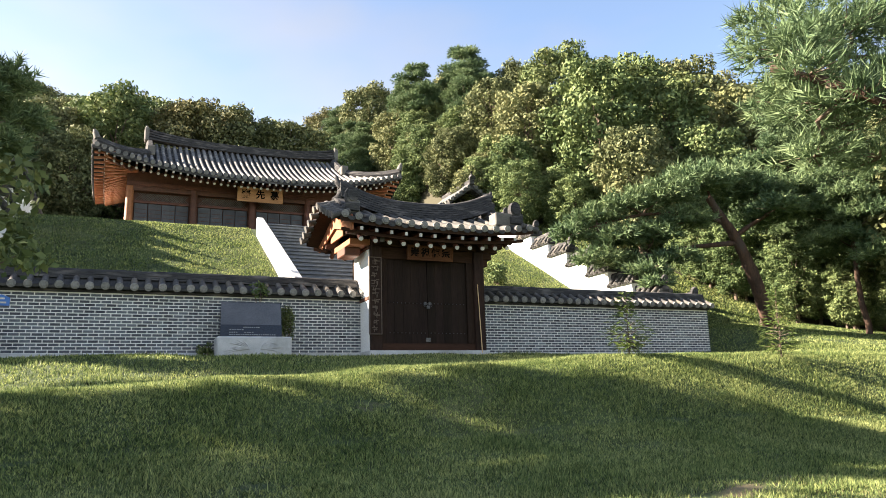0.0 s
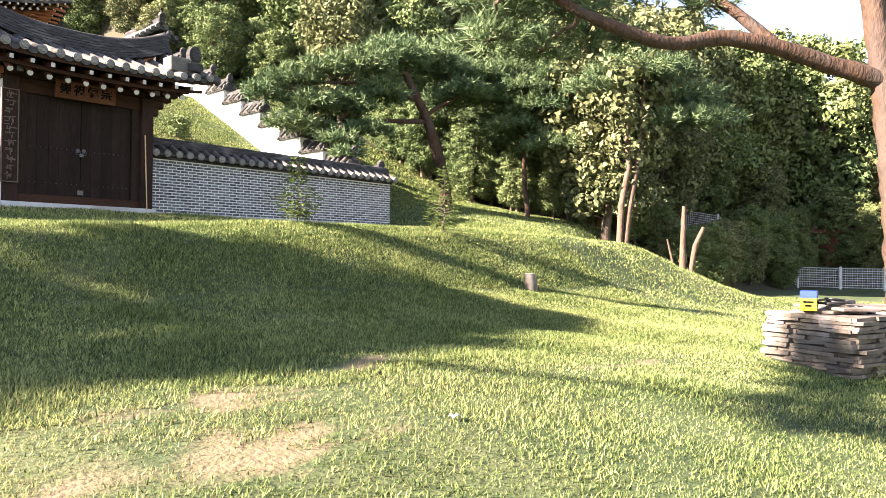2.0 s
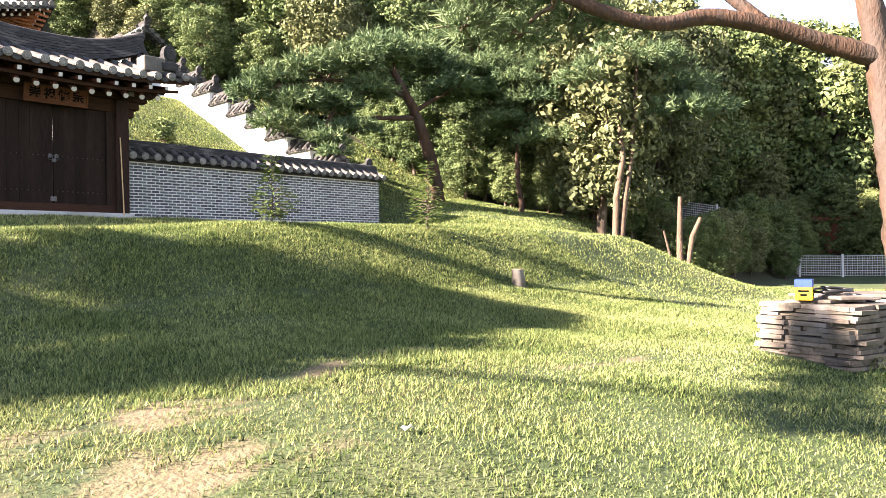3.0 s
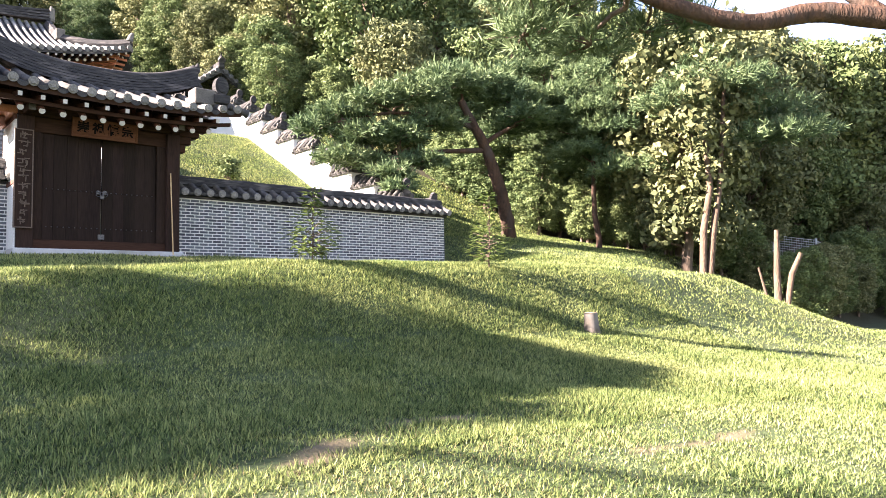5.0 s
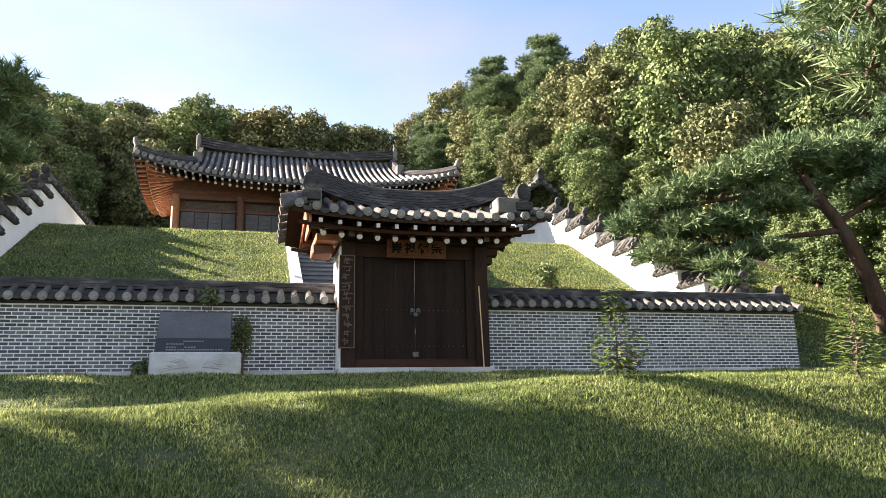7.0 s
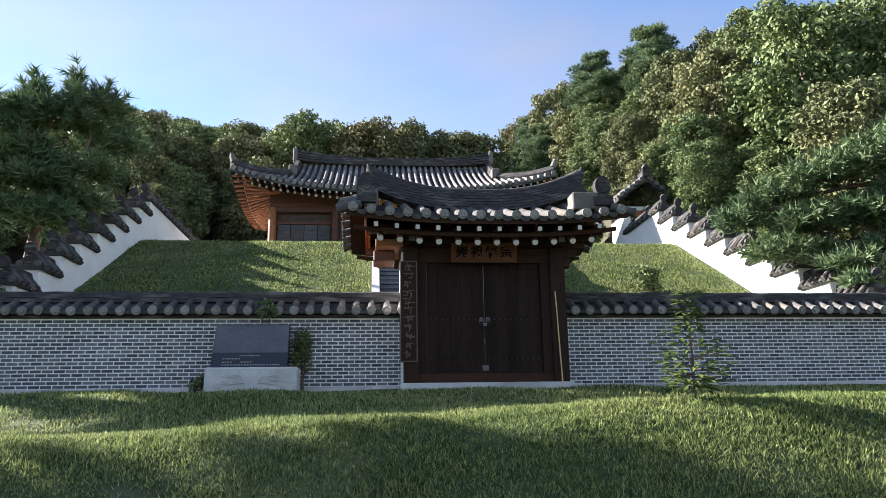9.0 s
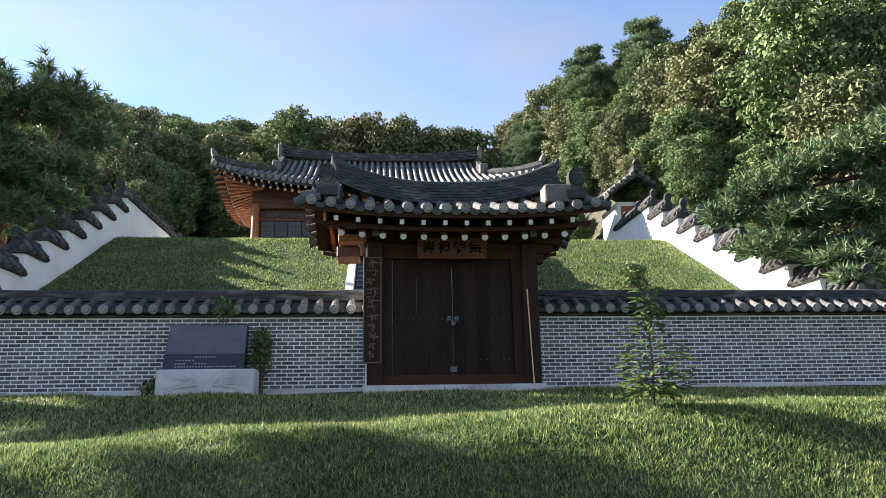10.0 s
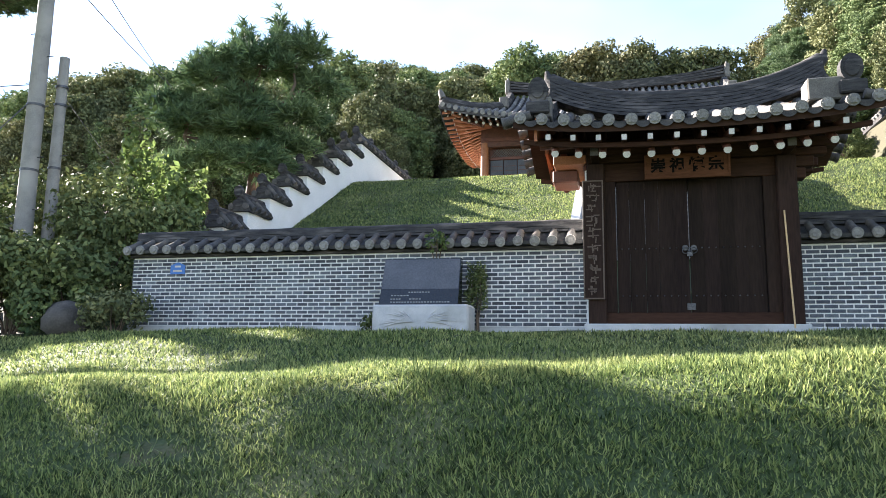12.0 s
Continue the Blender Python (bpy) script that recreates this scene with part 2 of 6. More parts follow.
M_LIME = material("young_leaf", (0.075, 0.12, 0.036), (0.155, 0.205, 0.06), 0.5, 2, 12.0, 0.0, island=0.3, spec=0.35, through=0.4)
M_GRASS = material("lawn_blade", (0.107, 0.16, 0.05), (0.23, 0.278, 0.106), 0.55, 0.7, 9.0, 0.0, island=0.85, spec=0.08, through=0.3, stain=(0.22, 0.255, 0.1))
M_STRAW = material("dry_lawn_blade", (0.24, 0.2, 0.1), (0.36, 0.3, 0.16), 0.7, 0.7, 9.0, 0.0, island=0.4, spec=0.15, through=0.3)


def ground_material():
    # soil colour kept dark to put shade into the gaps between blades
    mt = material("lawn_soil", (0.028, 0.046, 0.015), (0.06, 0.085, 0.028), 0.9, 0.9, 26, 0.6, depth=0.03, stain=(0.09, 0.1, 0.04))
    nt = mt.node_tree
    at = nt.nodes.new("ShaderNodeAttribute")
    at.attribute_name = "bare"
    mx = nt.nodes.new("ShaderNodeMix")
    mx.data_type = "RGBA"
    b = nt.nodes["Principled BSDF"]
    old = b.inputs["Base Color"].links[0].from_socket
    nt.links.new(old, mx.inputs[6])
    mx.inputs[7].default_value = (0.16, 0.122, 0.072, 1)
    ns = nt.nodes.new("ShaderNodeTexNoise")
    ns.inputs["Scale"].default_value, ns.inputs["Detail"].default_value = 3.5, 6.0
    mp = nt.nodes.new("ShaderNodeMapping")
    mp.inputs["Scale"].default_value = (0.8, 2.2, 1)
    pos = nt.nodes.new("ShaderNodeNewGeometry")
    nt.links.new(pos.outputs["Position"], mp.inputs[0])
    nt.links.new(mp.outputs[0], ns.inputs["Vector"])
    ad = nt.nodes.new("ShaderNodeMath")
    nt.links.new(at.outputs["Fac"], ad.inputs[0])
    nt.links.new(ns.outputs[0], ad.inputs[1])
    rg = nt.nodes.new("ShaderNodeMapRange")
    rg.inputs[1].default_value, rg.inputs[2].default_value = 0.98, 1.45
    nt.links.new(ad.outputs[0], rg.inputs[0])
    nt.links.new(rg.outputs[0], mx.inputs[0])
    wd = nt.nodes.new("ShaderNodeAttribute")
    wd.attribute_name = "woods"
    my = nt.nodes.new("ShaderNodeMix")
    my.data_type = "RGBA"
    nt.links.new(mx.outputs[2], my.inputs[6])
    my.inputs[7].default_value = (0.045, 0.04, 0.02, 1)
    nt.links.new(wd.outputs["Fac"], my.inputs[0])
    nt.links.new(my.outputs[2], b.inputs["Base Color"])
    return mt


M_GROUND = ground_material()
# ---- ground ----
def smooth(a, b, x):
    t = np.clip((x - a) / (b - a), 0, 1)
    return t * t * (3 - 2 * t)


def height(x, y):
    """The lie of the land: a low lawn, a grass bank, the terrace, the slope inside the walls, and the wooded hill."""
    x, y = np.asarray(x, float), np.asarray(y, float)
    # inside the walls and behind: terrace foot, grass slope, hall yard, hill
    mid = np.interp(y, [10.4, 16.6, 17.2, 20, 22, 23.4, 28.4, 29.2, 36, 44, 60, 78, 120, 400],
                    [2.08, 2.44, 2.7, 3.75, 4.75, 5.45, 8.1, 8.3, 8.6, 9.4, 16, 22, 25, 20])
    # the bank: low lawn, steep grass face, crest falling gently to the west
    crest = np.interp(x, [-14, -6, 8.5, 30], [1.3, 1.42, 2.08, 2.08])
    foot = np.interp(x, [-10, 6, 12, 20], [0.5, 0.58, 0.34, 0.2])
    lawn = np.interp(y, [-400, -20, 0, 1.2, 2, 3.3, 5], [-3, -0.6, 0, 0.08, 0.2, 0.4, 0.58]) * np.where(y > 0, foot / 0.58, 1)
    face = np.interp(y, [5, 6.2, 7.2, 8.16, 9.0, 9.6, 10.0, 10.5], [0, 0.07, 0.17, 0.34, 0.66, 0.89, 0.98, 1.0])
    front = np.where(y < 5, lawn, foot + (crest - foot) * face)
    mid = np.where(y < 10.5, front, crest + (mid - crest) * smooth(10.5, 15.5, y))
    right = np.interp(y, [-400, -20, 2, 7, 10.5, 12, 20, 30, 46, 70, 120, 400], [-3, -0.6, -0.1, 0.25, 1.95, 2.05, 3.8, 9.5, 19.5, 27, 30, 24])
    right = right + (0.1 + 0.01 * (y - 8) - right) * smooth(20, 26.5, x) * smooth(15.5, 11.5, y) * smooth(-1, 3, y)
    left = np.interp(y, [-400, -20, 0, 4, 9, 12, 16.6, 24, 34, 60, 80, 100, 150, 400], [-3, -0.6, -0.1, 0.35, 1.2, 1.6, 2.4, 4.4, 7, 15.3, 23.3, 28.8, 33, 24])
    z = mid + (right - mid) * smooth(15.2, 20.5, x) + (left - mid) * smooth(-0.5, -6.5, x) * np.where(y > 17, smooth(-3.7, -6.5, x), 1)
    bank = smooth(3, 8, y) * smooth(17, 14, y)
    z = z + bank * 0.03 * np.sin(x * 0.8 + 1.3) * np.sin(y * 0.9) + 0.02 * np.sin(x * 2.1 + y * 1.7) * smooth(30, 20, y)
    hill = smooth(44, 60, y)
    return z + hill * 1.5 * np.sin(x * 0.06 + 0.4) * np.cos(y * 0.05)


def hz(x, y):
    return float(height(x, y))


def bare_amount(x, y):
    out = np.zeros_like(x)
    for bx, by, rx, ry in ((3.4, 4.6, 1.2, 0.36), (3.3, 3.6, 1.1, 0.36), (2.7, 3.75, 1.0, 0.34), (5.1, 4.95, 1.1, 0.2), (6.3, 5.3, 0.8, 0.15), (7.5, 3.95, 0.8, 0.14), (8.4, 3.9, 0.6, 0.12), (2.95, 8.95, 0.35, 0.22), (1.6, 3.2, 0.8, 0.3), (1.2, 6.7, 0.3, 0.2)):
        d = ((x - bx) / rx) ** 2 + ((y - by) / ry) ** 2
        out = np.maximum(out, np.exp(-d * 0.9))
    wob = 0.5 + 0.5 * np.sin(x * 7.3 + np.sin(y * 9.1) * 2) * np.sin(y * 11.7 + x * 2.2)
    return np.clip(out * (0.5 + 0.8 * wob), 0, 1)


def steps(*spans):
    out = [np.linspace(a, b, n, endpoint=False) for a, b, n in spans]
    return np.concatenate(out + [[spans[-1][1]]])


def build_ground():
    xs = steps((-900, -60, 14), (-60, -12, 40), (-12, 24, 150), (24, 60, 50), (60, 900, 14))
    ys = steps((-900, -30, 12), (-30, -4, 26), (-4, 30, 150), (30, 130, 70), (130, 900, 12))
    X, Y = np.meshgrid(xs, ys)
    Z = height(X, Y)
    nx, ny = len(xs), len(ys)
    i = (np.arange(ny - 1)[:, None] * nx + np.arange(nx - 1)[None, :]).ravel()
    faces = np.stack([i, i + 1, i + 1 + nx, i + nx], 1)
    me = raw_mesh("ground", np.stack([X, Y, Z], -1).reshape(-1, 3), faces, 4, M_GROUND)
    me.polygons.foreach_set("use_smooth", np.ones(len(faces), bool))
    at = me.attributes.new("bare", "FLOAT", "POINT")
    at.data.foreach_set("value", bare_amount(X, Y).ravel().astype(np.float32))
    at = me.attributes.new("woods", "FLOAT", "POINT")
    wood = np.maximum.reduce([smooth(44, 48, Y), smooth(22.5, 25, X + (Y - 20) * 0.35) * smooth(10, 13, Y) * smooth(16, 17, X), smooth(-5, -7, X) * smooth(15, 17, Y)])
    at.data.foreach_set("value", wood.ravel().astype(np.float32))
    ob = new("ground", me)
    return tagged(ob, "mown lawn rising in a bank to a terrace and a wooded hill", "lawn", "", "structure")


ground = build_ground()

WALL_Y, GATE_Y, BASE, TOP = 16.59, 15.88, 2.47, 3.75

# ---- brick front walls with tiled caps ----
def tile_cap(parent, x0, x1, y, z, pitch=0.285, drop=0.0, rise=0.34, half=0.42, disc=True):
    """A tiled coping along x: ridge, round tiles and end discs on both sides."""
    n = max(2, round((x1 - x0) / pitch))
    bed = Geo()
    bed.add([(x0, y - half, z), (x1, y - half, z), (x1, y, z + rise * 0.72), (x0, y, z + rise * 0.72), (x1, y + half, z), (x0, y + half, z),
             (x0, y - half, z - 0.05), (x1, y - half, z - 0.05), (x1, y + half, z - 0.05), (x0, y + half, z - 0.05)],
            [(0, 1, 2, 3), (3, 2, 4, 5), (6, 7, 1, 0), (8, 9, 5, 4), (9, 8, 7, 6), (1, 7, 8, 4, 2), (0, 3, 5, 9, 6)])
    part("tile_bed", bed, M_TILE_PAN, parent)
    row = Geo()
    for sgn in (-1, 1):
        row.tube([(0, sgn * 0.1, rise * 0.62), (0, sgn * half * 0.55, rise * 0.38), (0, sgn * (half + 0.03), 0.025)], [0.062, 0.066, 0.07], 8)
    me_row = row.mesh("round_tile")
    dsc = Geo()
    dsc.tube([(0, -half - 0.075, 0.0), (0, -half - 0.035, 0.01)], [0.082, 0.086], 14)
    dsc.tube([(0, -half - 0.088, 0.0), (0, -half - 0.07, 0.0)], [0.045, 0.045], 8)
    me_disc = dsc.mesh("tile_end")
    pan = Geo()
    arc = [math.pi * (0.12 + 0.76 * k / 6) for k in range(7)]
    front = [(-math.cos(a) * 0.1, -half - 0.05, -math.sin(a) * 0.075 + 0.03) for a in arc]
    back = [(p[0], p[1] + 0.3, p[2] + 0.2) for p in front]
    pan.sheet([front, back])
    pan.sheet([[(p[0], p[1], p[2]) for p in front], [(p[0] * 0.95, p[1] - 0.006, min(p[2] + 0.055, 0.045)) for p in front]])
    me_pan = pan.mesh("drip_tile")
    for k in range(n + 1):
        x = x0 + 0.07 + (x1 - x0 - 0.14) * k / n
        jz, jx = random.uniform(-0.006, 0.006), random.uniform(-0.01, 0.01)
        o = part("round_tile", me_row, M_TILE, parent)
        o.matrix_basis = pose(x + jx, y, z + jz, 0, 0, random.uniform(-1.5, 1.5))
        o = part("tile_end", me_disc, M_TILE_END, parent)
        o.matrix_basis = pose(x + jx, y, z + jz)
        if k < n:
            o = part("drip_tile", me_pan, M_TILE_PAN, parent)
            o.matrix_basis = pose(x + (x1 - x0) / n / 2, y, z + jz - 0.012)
    ridge = Geo()
    m = 24
    for h, w0, w1 in ((0.0, 0.13, 0.12), (0.045, 0.12, 0.11), (0.09, 0.11, 0.1)):
        pts0 = [(x0 + (x1 - x0) * k / m, z + rise * 0.62 + h + 0.006 * math.sin(k * 1.9 + h * 60)) for k in range(m + 1)]
        a = [(x, y - w0, q) for x, q in pts0]
        b = [(x, y - w1, q + 0.042) for x, q in pts0]
        c = [(x, y + w1, q + 0.042) for x, q in pts0]
        d = [(x, y + w0, q) for x, q in pts0]
        ridge.sheet([a, b, c, d], smooth=False)
        ridge.add([a[0], b[0], c[0], d[0]], [(0, 1, 2, 3)]).add([a[-1], b[-1], c[-1], d[-1]], [(3, 2, 1, 0)])
    ridge.tube([(x0 - 0.02 + (x1 - x0 + 0.04) * k / m, y, z + rise * 0.62 + 0.14 + 0.007 * math.sin(k * 2.3)) for k in range(m + 1)], 0.075, 8)
    part("ridge", ridge, M_RIDGE, parent, "dark ridge of stacked flat tiles")


def brick_wall(name, x0, x1, label, batter=0):
    core = Geo()
    core.box(x0 + 0.01, WALL_Y + 0.008, BASE + 0.02, x1 - 0.01, WALL_Y + 0.5, TOP + 0.04)
    wall = structure(name, core, M_MORTAR, label, "wall")
    foot = Geo()
    foot.box(x0 - 0.01, WALL_Y - 0.05, BASE - 0.45, x1 + (0.02 if batter else 0), WALL_Y + 0.55, BASE + 0.05, 0.01)
    part("footing", foot, M_GRANITE, wall, "pale concrete footing")
    length, courses = 0.2035, 18
    rise = (TOP - BASE - 0.05) / courses
    b = Geo()
    b.box(-0.092, 0, -0.0245, 0.092, 0.1, 0.0245, 0.004)
    me = b.mesh("brick")
    me.materials.append(M_BRICK)
    spots = []
    for c in range(courses):
        z = BASE + 0.05 + rise * (c + 0.5)
        x = x0 + (0.1 if c % 2 else 0.0)
        while x < x1 - 0.03:
            w = min(length, x1 - x)
            if c % 2 and x == x0 + 0.1:
                spots.append((x0 + 0.05, z, 0.48))
            spots.append((x + w / 2, z, w / length))
            x += length
    gate_x = 6.9
    spots.sort(key=lambda s: abs(s[0] - gate_x))
    for x, z, w in spots[:300]:
        o = part("brick", me, M_BRICK, wall)
        o.matrix_basis = pose(x, WALL_Y + random.uniform(-0.005, 0.004), z, random.uniform(-0.6, 0.6), random.uniform(-0.4, 0.4), random.uniform(-0.5, 0.5)) @ Matrix.Diagonal((w, 1, rise / 0.0685, 1))
    rest = Geo()
    for x, z, w in spots[300:]:
        y = WALL_Y + random.uniform(-0.005, 0.004)
        rest.box(x - 0.092 * w, y, z - 0.0245, x + 0.092 * w, y + 0.1, z + 0.0245, 0.004)
    o = part("bricks", rest, M_BRICK_I, wall)
    tagged(o, kind="stuff")
    # the wall's end, seen from beside
    end = Geo()
    ex = x0 if x0 < 0 else x1
    for c in range(courses):
        z = BASE + 0.05 + rise * (c + 0.5)
        for k in range(3 if c % 2 else 2):
            y = WALL_Y + 0.02 + (k * 0.17 if c % 2 else k * 0.24)
            end.box(ex - 0.02, y, z - 0.026, ex + 0.02, y + (0.15 if c % 2 else 0.225), z + 0.026, 0.004)
    tagged(part("end_bricks", end, M_BRICK_I, wall), kind="stuff")
    # coping
    under = Geo()
    under.box(x0 - 0.03, WALL_Y - 0.06, TOP + 0.02, x1 + 0.03, WALL_Y + 0.56, TOP + 0.075, 0.008)
    part("coping_bed", under, M_RIDGE, wall)
    tile_cap(wall, x0 - 0.06, x1 + 0.06, WALL_Y + 0.25, TOP + 0.13)
    return wall


wall_left = brick_wall("wall_front_west", -2.98, 5.42, "blue-grey brick wall with pale joints under a tiled cap")
wall_right = brick_wall("wall_front_east", 8.4, 16.32, "blue-grey brick wall beside the gate under a tiled cap")


# ---- white stepped side walls ----
def cap_segment(wall, x, y0, y1, z, rows=4):
    """One level length of steep tiled coping along y, with an arched ridge-end tile at its lower end."""
    h, drop = 0.29, 0.3
    bed = Geo()
    bed.add([(x - h, y0 - 0.12, z - 0.04), (x - h, y1, z - 0.04), (x, y1, z + drop), (x, y0 - 0.12, z + drop), (x + h, y1, z - 0.04), (x + h, y0 - 0.12, z - 0.04), (x - h, y0 - 0.12, z - 0.1), (x - h, y1, z - 0.1), (x + h, y1, z - 0.1), (x + h, y0 - 0.12, z - 0.1)],
            [(3, 2, 1, 0), (5, 4, 2, 3), (0, 1, 7, 6), (9, 8, 4, 5), (6, 7, 8, 9), (0, 6, 9, 5, 3), (2, 4, 8, 7, 1)])
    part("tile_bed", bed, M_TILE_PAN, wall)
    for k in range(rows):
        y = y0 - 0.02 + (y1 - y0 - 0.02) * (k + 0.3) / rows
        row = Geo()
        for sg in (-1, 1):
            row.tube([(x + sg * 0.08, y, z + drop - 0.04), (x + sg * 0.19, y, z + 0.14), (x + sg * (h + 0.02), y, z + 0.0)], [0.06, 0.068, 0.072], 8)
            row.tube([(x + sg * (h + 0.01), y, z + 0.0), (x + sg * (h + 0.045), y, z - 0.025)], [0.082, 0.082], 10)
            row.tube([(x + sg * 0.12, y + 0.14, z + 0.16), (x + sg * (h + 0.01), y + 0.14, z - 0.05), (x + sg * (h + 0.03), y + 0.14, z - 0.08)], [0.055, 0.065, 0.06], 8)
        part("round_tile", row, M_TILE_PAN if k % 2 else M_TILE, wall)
    rid = Geo()
    rid.box(x - 0.085, y0 - 0.1, z + drop - 0.07, x + 0.085, y1 + 0.03, z + drop + 0.04, 0.02)
    rid.tube([(x, y0 - 0.12, z + drop + 0.06), (x, y1 + 0.03, z + drop + 0.05)], [0.078, 0.07], 10)
    part("ridge", rid, M_RIDGE, wall)
    head = Geo()
    head.tube([(x, y0 - 0.17, z + drop + 0.09), (x, y0 - 0.09, z + drop + 0.11)], [0.125, 0.135], 16, flat=1.3)
    head.tube([(x, y0 - 0.19, z + drop + 0.09), (x, y0 - 0.17, z + drop + 0.09)], [0.08, 0.09], 12, flat=1.3)
    head.tube([(x, y0 - 0.16, z + 0.12), (x, y0 - 0.09, z + 0.13)], [0.15, 0.15], 14, flat=0.6)
    part("ridge_end", head, M_RIDGE, wall, "arched dark ridge-end tile")
    for sg in (-1, 1):
        d = Geo()
        d.tube([(x + sg * 0.2, y0 - 0.16, z + 0.03), (x + sg * 0.2, y0 - 0.09, z + 0.04)], [0.08, 0.08], 12)
        part("verge_tile", d, M_TILE, wall)


def stepped_wall(name, x, y_first, z_first, count, y_end, label, dy=1.265, dz=0.67):
    body = Geo()
    for k in range(count):
        y0, y1, top = y_first + dy * k, y_first + dy * (k + 1), z_first + dz * k
        body.box(x - 0.2, y0, min(hz(x, y0), hz(x, y1)) - 0.6, x + 0.2, y1, top - 0.42)
    y1 = y_first + dy * count
    top = z_first + dz * count - 0.04
    body.box(x - 0.2, y1, hz(x, y1) - 0.6, x + 0.2, y_end, top - 0.42)
    wall = structure(name, body, M_PLASTER, label, "wall")
    for k in range(count):
        cap_segment(wall, x, y_first + dy * k, y_first + dy * (k + 1), z_first + dz * k - 0.42)
    y = y1
    while y < y_end - 0.4:
        cap_segment(wall, x, y, min(y + 1.6, y_end), top - 0.42, 6)
        y += 1.6
    return wall


white_left = stepped_wall("wall_west", -3.47, 18.95, 4.93, 9, 44, "white plastered wall climbing in steps under tiled caps", 1.15, 0.605)
white_right = stepped_wall("wall_east", 16.3, 17.15, 4.4, 10, 33.6, "sunlit white plastered wall climbing in steps under tiled caps", dz=0.6)
# ---- roofs ----
def sag(u, low, high):
    """Height of an eave or ridge along its length, u from -1 to 1: low in the middle, swept up at the ends."""
    return low + (high - low) * abs(u) ** 2.6


def lerp(a, b, t):
    return tuple(p + (q - p) * t for p, q in zip(a, b))


def gate_roof(gate):
    x0, x1, yr = 4.42, 9.34, 16.5
    n, cx, hw = 16, 6.88, 2.46
    half = 1.5
    eave_z = lambda u: sag(u, 5.31, 5.45)
    ridge_z = lambda u: sag(u, 5.84, 6.06)
    for sg in (-1, 1):
        top, bot = [], []
        for s in range(7):
            t = s / 6
            rowp, rowq = [], []
            for k in range(25):
                u = -1 + k / 12
                z = eave_z(u) + (ridge_z(u) - eave_z(u)) * t ** 1.15
                rowp.append((cx + u * hw, yr + sg * half * (1 - t), z - 0.03))
                rowq.append((cx + u * hw, yr + sg * half * (1 - t), z - 0.13))
            top.append(rowp if sg < 0 else rowp[::-1])
            bot.append(rowq if sg > 0 else rowq[::-1])
        slope = Geo()
        slope.sheet(top + [r[::-1] for r in bot[::-1]], smooth=False)
        slope.sheet([bot[0][::-1], top[0]], smooth=False)
        part("roof_boarding", slope, M_WOOD_H, gate, "dark boarding under the tiles")
    for k in range(n):
        u = -1 + 2 * (k + 0.35) / (n - 0.3)
        x = cx + u * hw
        for sg in (-1, 1):
            pts, rad = [], []
            for s in range(9):
                t = s / 8
                z = eave_z(u) + (ridge_z(u) - eave_z(u)) * t ** 1.15
                pts.append((x, yr + sg * half * (1 - t) - 0.0, z + 0.035))
                rad.append(0.083 if s % 2 == 0 else 0.077)
            g = Geo()
            g.tube(pts, rad, 8)
            part("round_tile", g, M_TILE, gate)
            e = Geo()
            y = yr + sg * (half + 0.02)
            z = eave_z(u) + 0.03
            e.tube([(x, y, z), (x, y + sg * 0.045, z - 0.006)], [0.083, 0.085], 16)
            e.tube([(x, y + sg * 0.045, z - 0.006), (x, y + sg * 0.06, z - 0.007)], [0.066, 0.04], 12)
            for q in range(6):
                a = q * math.pi / 3
                e.tube([(x + 0.05 * math.cos(a), y + sg * 0.05, z + 0.05 * math.sin(a)), (x + 0.05 * math.cos(a), y + sg * 0.066, z + 0.05 * math.sin(a))], 0.017, 5)
            part("tile_end", e, M_TILE_END, gate)
            if k < n - 1:
                um = u + 1 / (n - 0.3)
                xm, g = cx + um * hw, Geo()
                rows = []
                for s in range(9):
                    t = s / 8
                    zz = eave_z(um) + (ridge_z(um) - eave_z(um)) * t ** 1.15
                    rows.append([(xm - math.cos(math.pi * q / 6) * 0.115, yr + sg * (half + 0.03) * (1 - t), zz + 0.05 - math.sin(math.pi * q / 6) * 0.06 - (0.012 if s % 2 else 0)) for q in range(7)])
                g.sheet(rows if sg < 0 else [r[::-1] for r in rows])
                zz = eave_z(um)
                lip = [(xm - math.cos(math.pi * (0.1 + 0.8 * q / 8)) * 0.12, yr + sg * (half + 0.045), zz + 0.045 - math.sin(math.pi * (0.1 + 0.8 * q / 8)) * 0.14) for q in range(9)]
                up = [(xm - math.cos(math.pi * q / 8) * 0.115, yr + sg * (half + 0.03), zz + 0.06 - math.sin(math.pi * q / 8) * 0.06) for q in range(9)]
                g.sheet([lip, up], smooth=False)
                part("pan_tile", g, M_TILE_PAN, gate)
    # the rows along both gable edges, laid sideways
    for sx, xe in ((-1, x0), (1, x1)):
        for sg in (-1, 1):
            for s in range(6):
                t = (s + 0.3) / 6
                z = eave_z(1) + (ridge_z(1) - eave_z(1)) * t ** 1.15
                y = yr + sg * half * (1 - t)
                g = Geo()
                g.tube([(xe + sx * 0.13, y, z - 0.03), (xe - sx * 0.25, y, z + 0.07)], [0.08, 0.075], 8)
                g.tube([(xe + sx * 0.17, y, z - 0.04), (xe + sx * 0.125, y, z - 0.03)], [0.09, 0.09], 12)
                part("verge_tile", g, M_TILE, gate)
    # ridge: stacked tiles, swept up to the ends
    g = Geo()
    m = 36
    rx0, rx1 = 4.84, 8.96
    rc, rh = (rx0 + rx1) / 2, (rx1 - rx0) / 2
    line = lambda u: sag(u, 5.82, 6.24)
    layers = 6
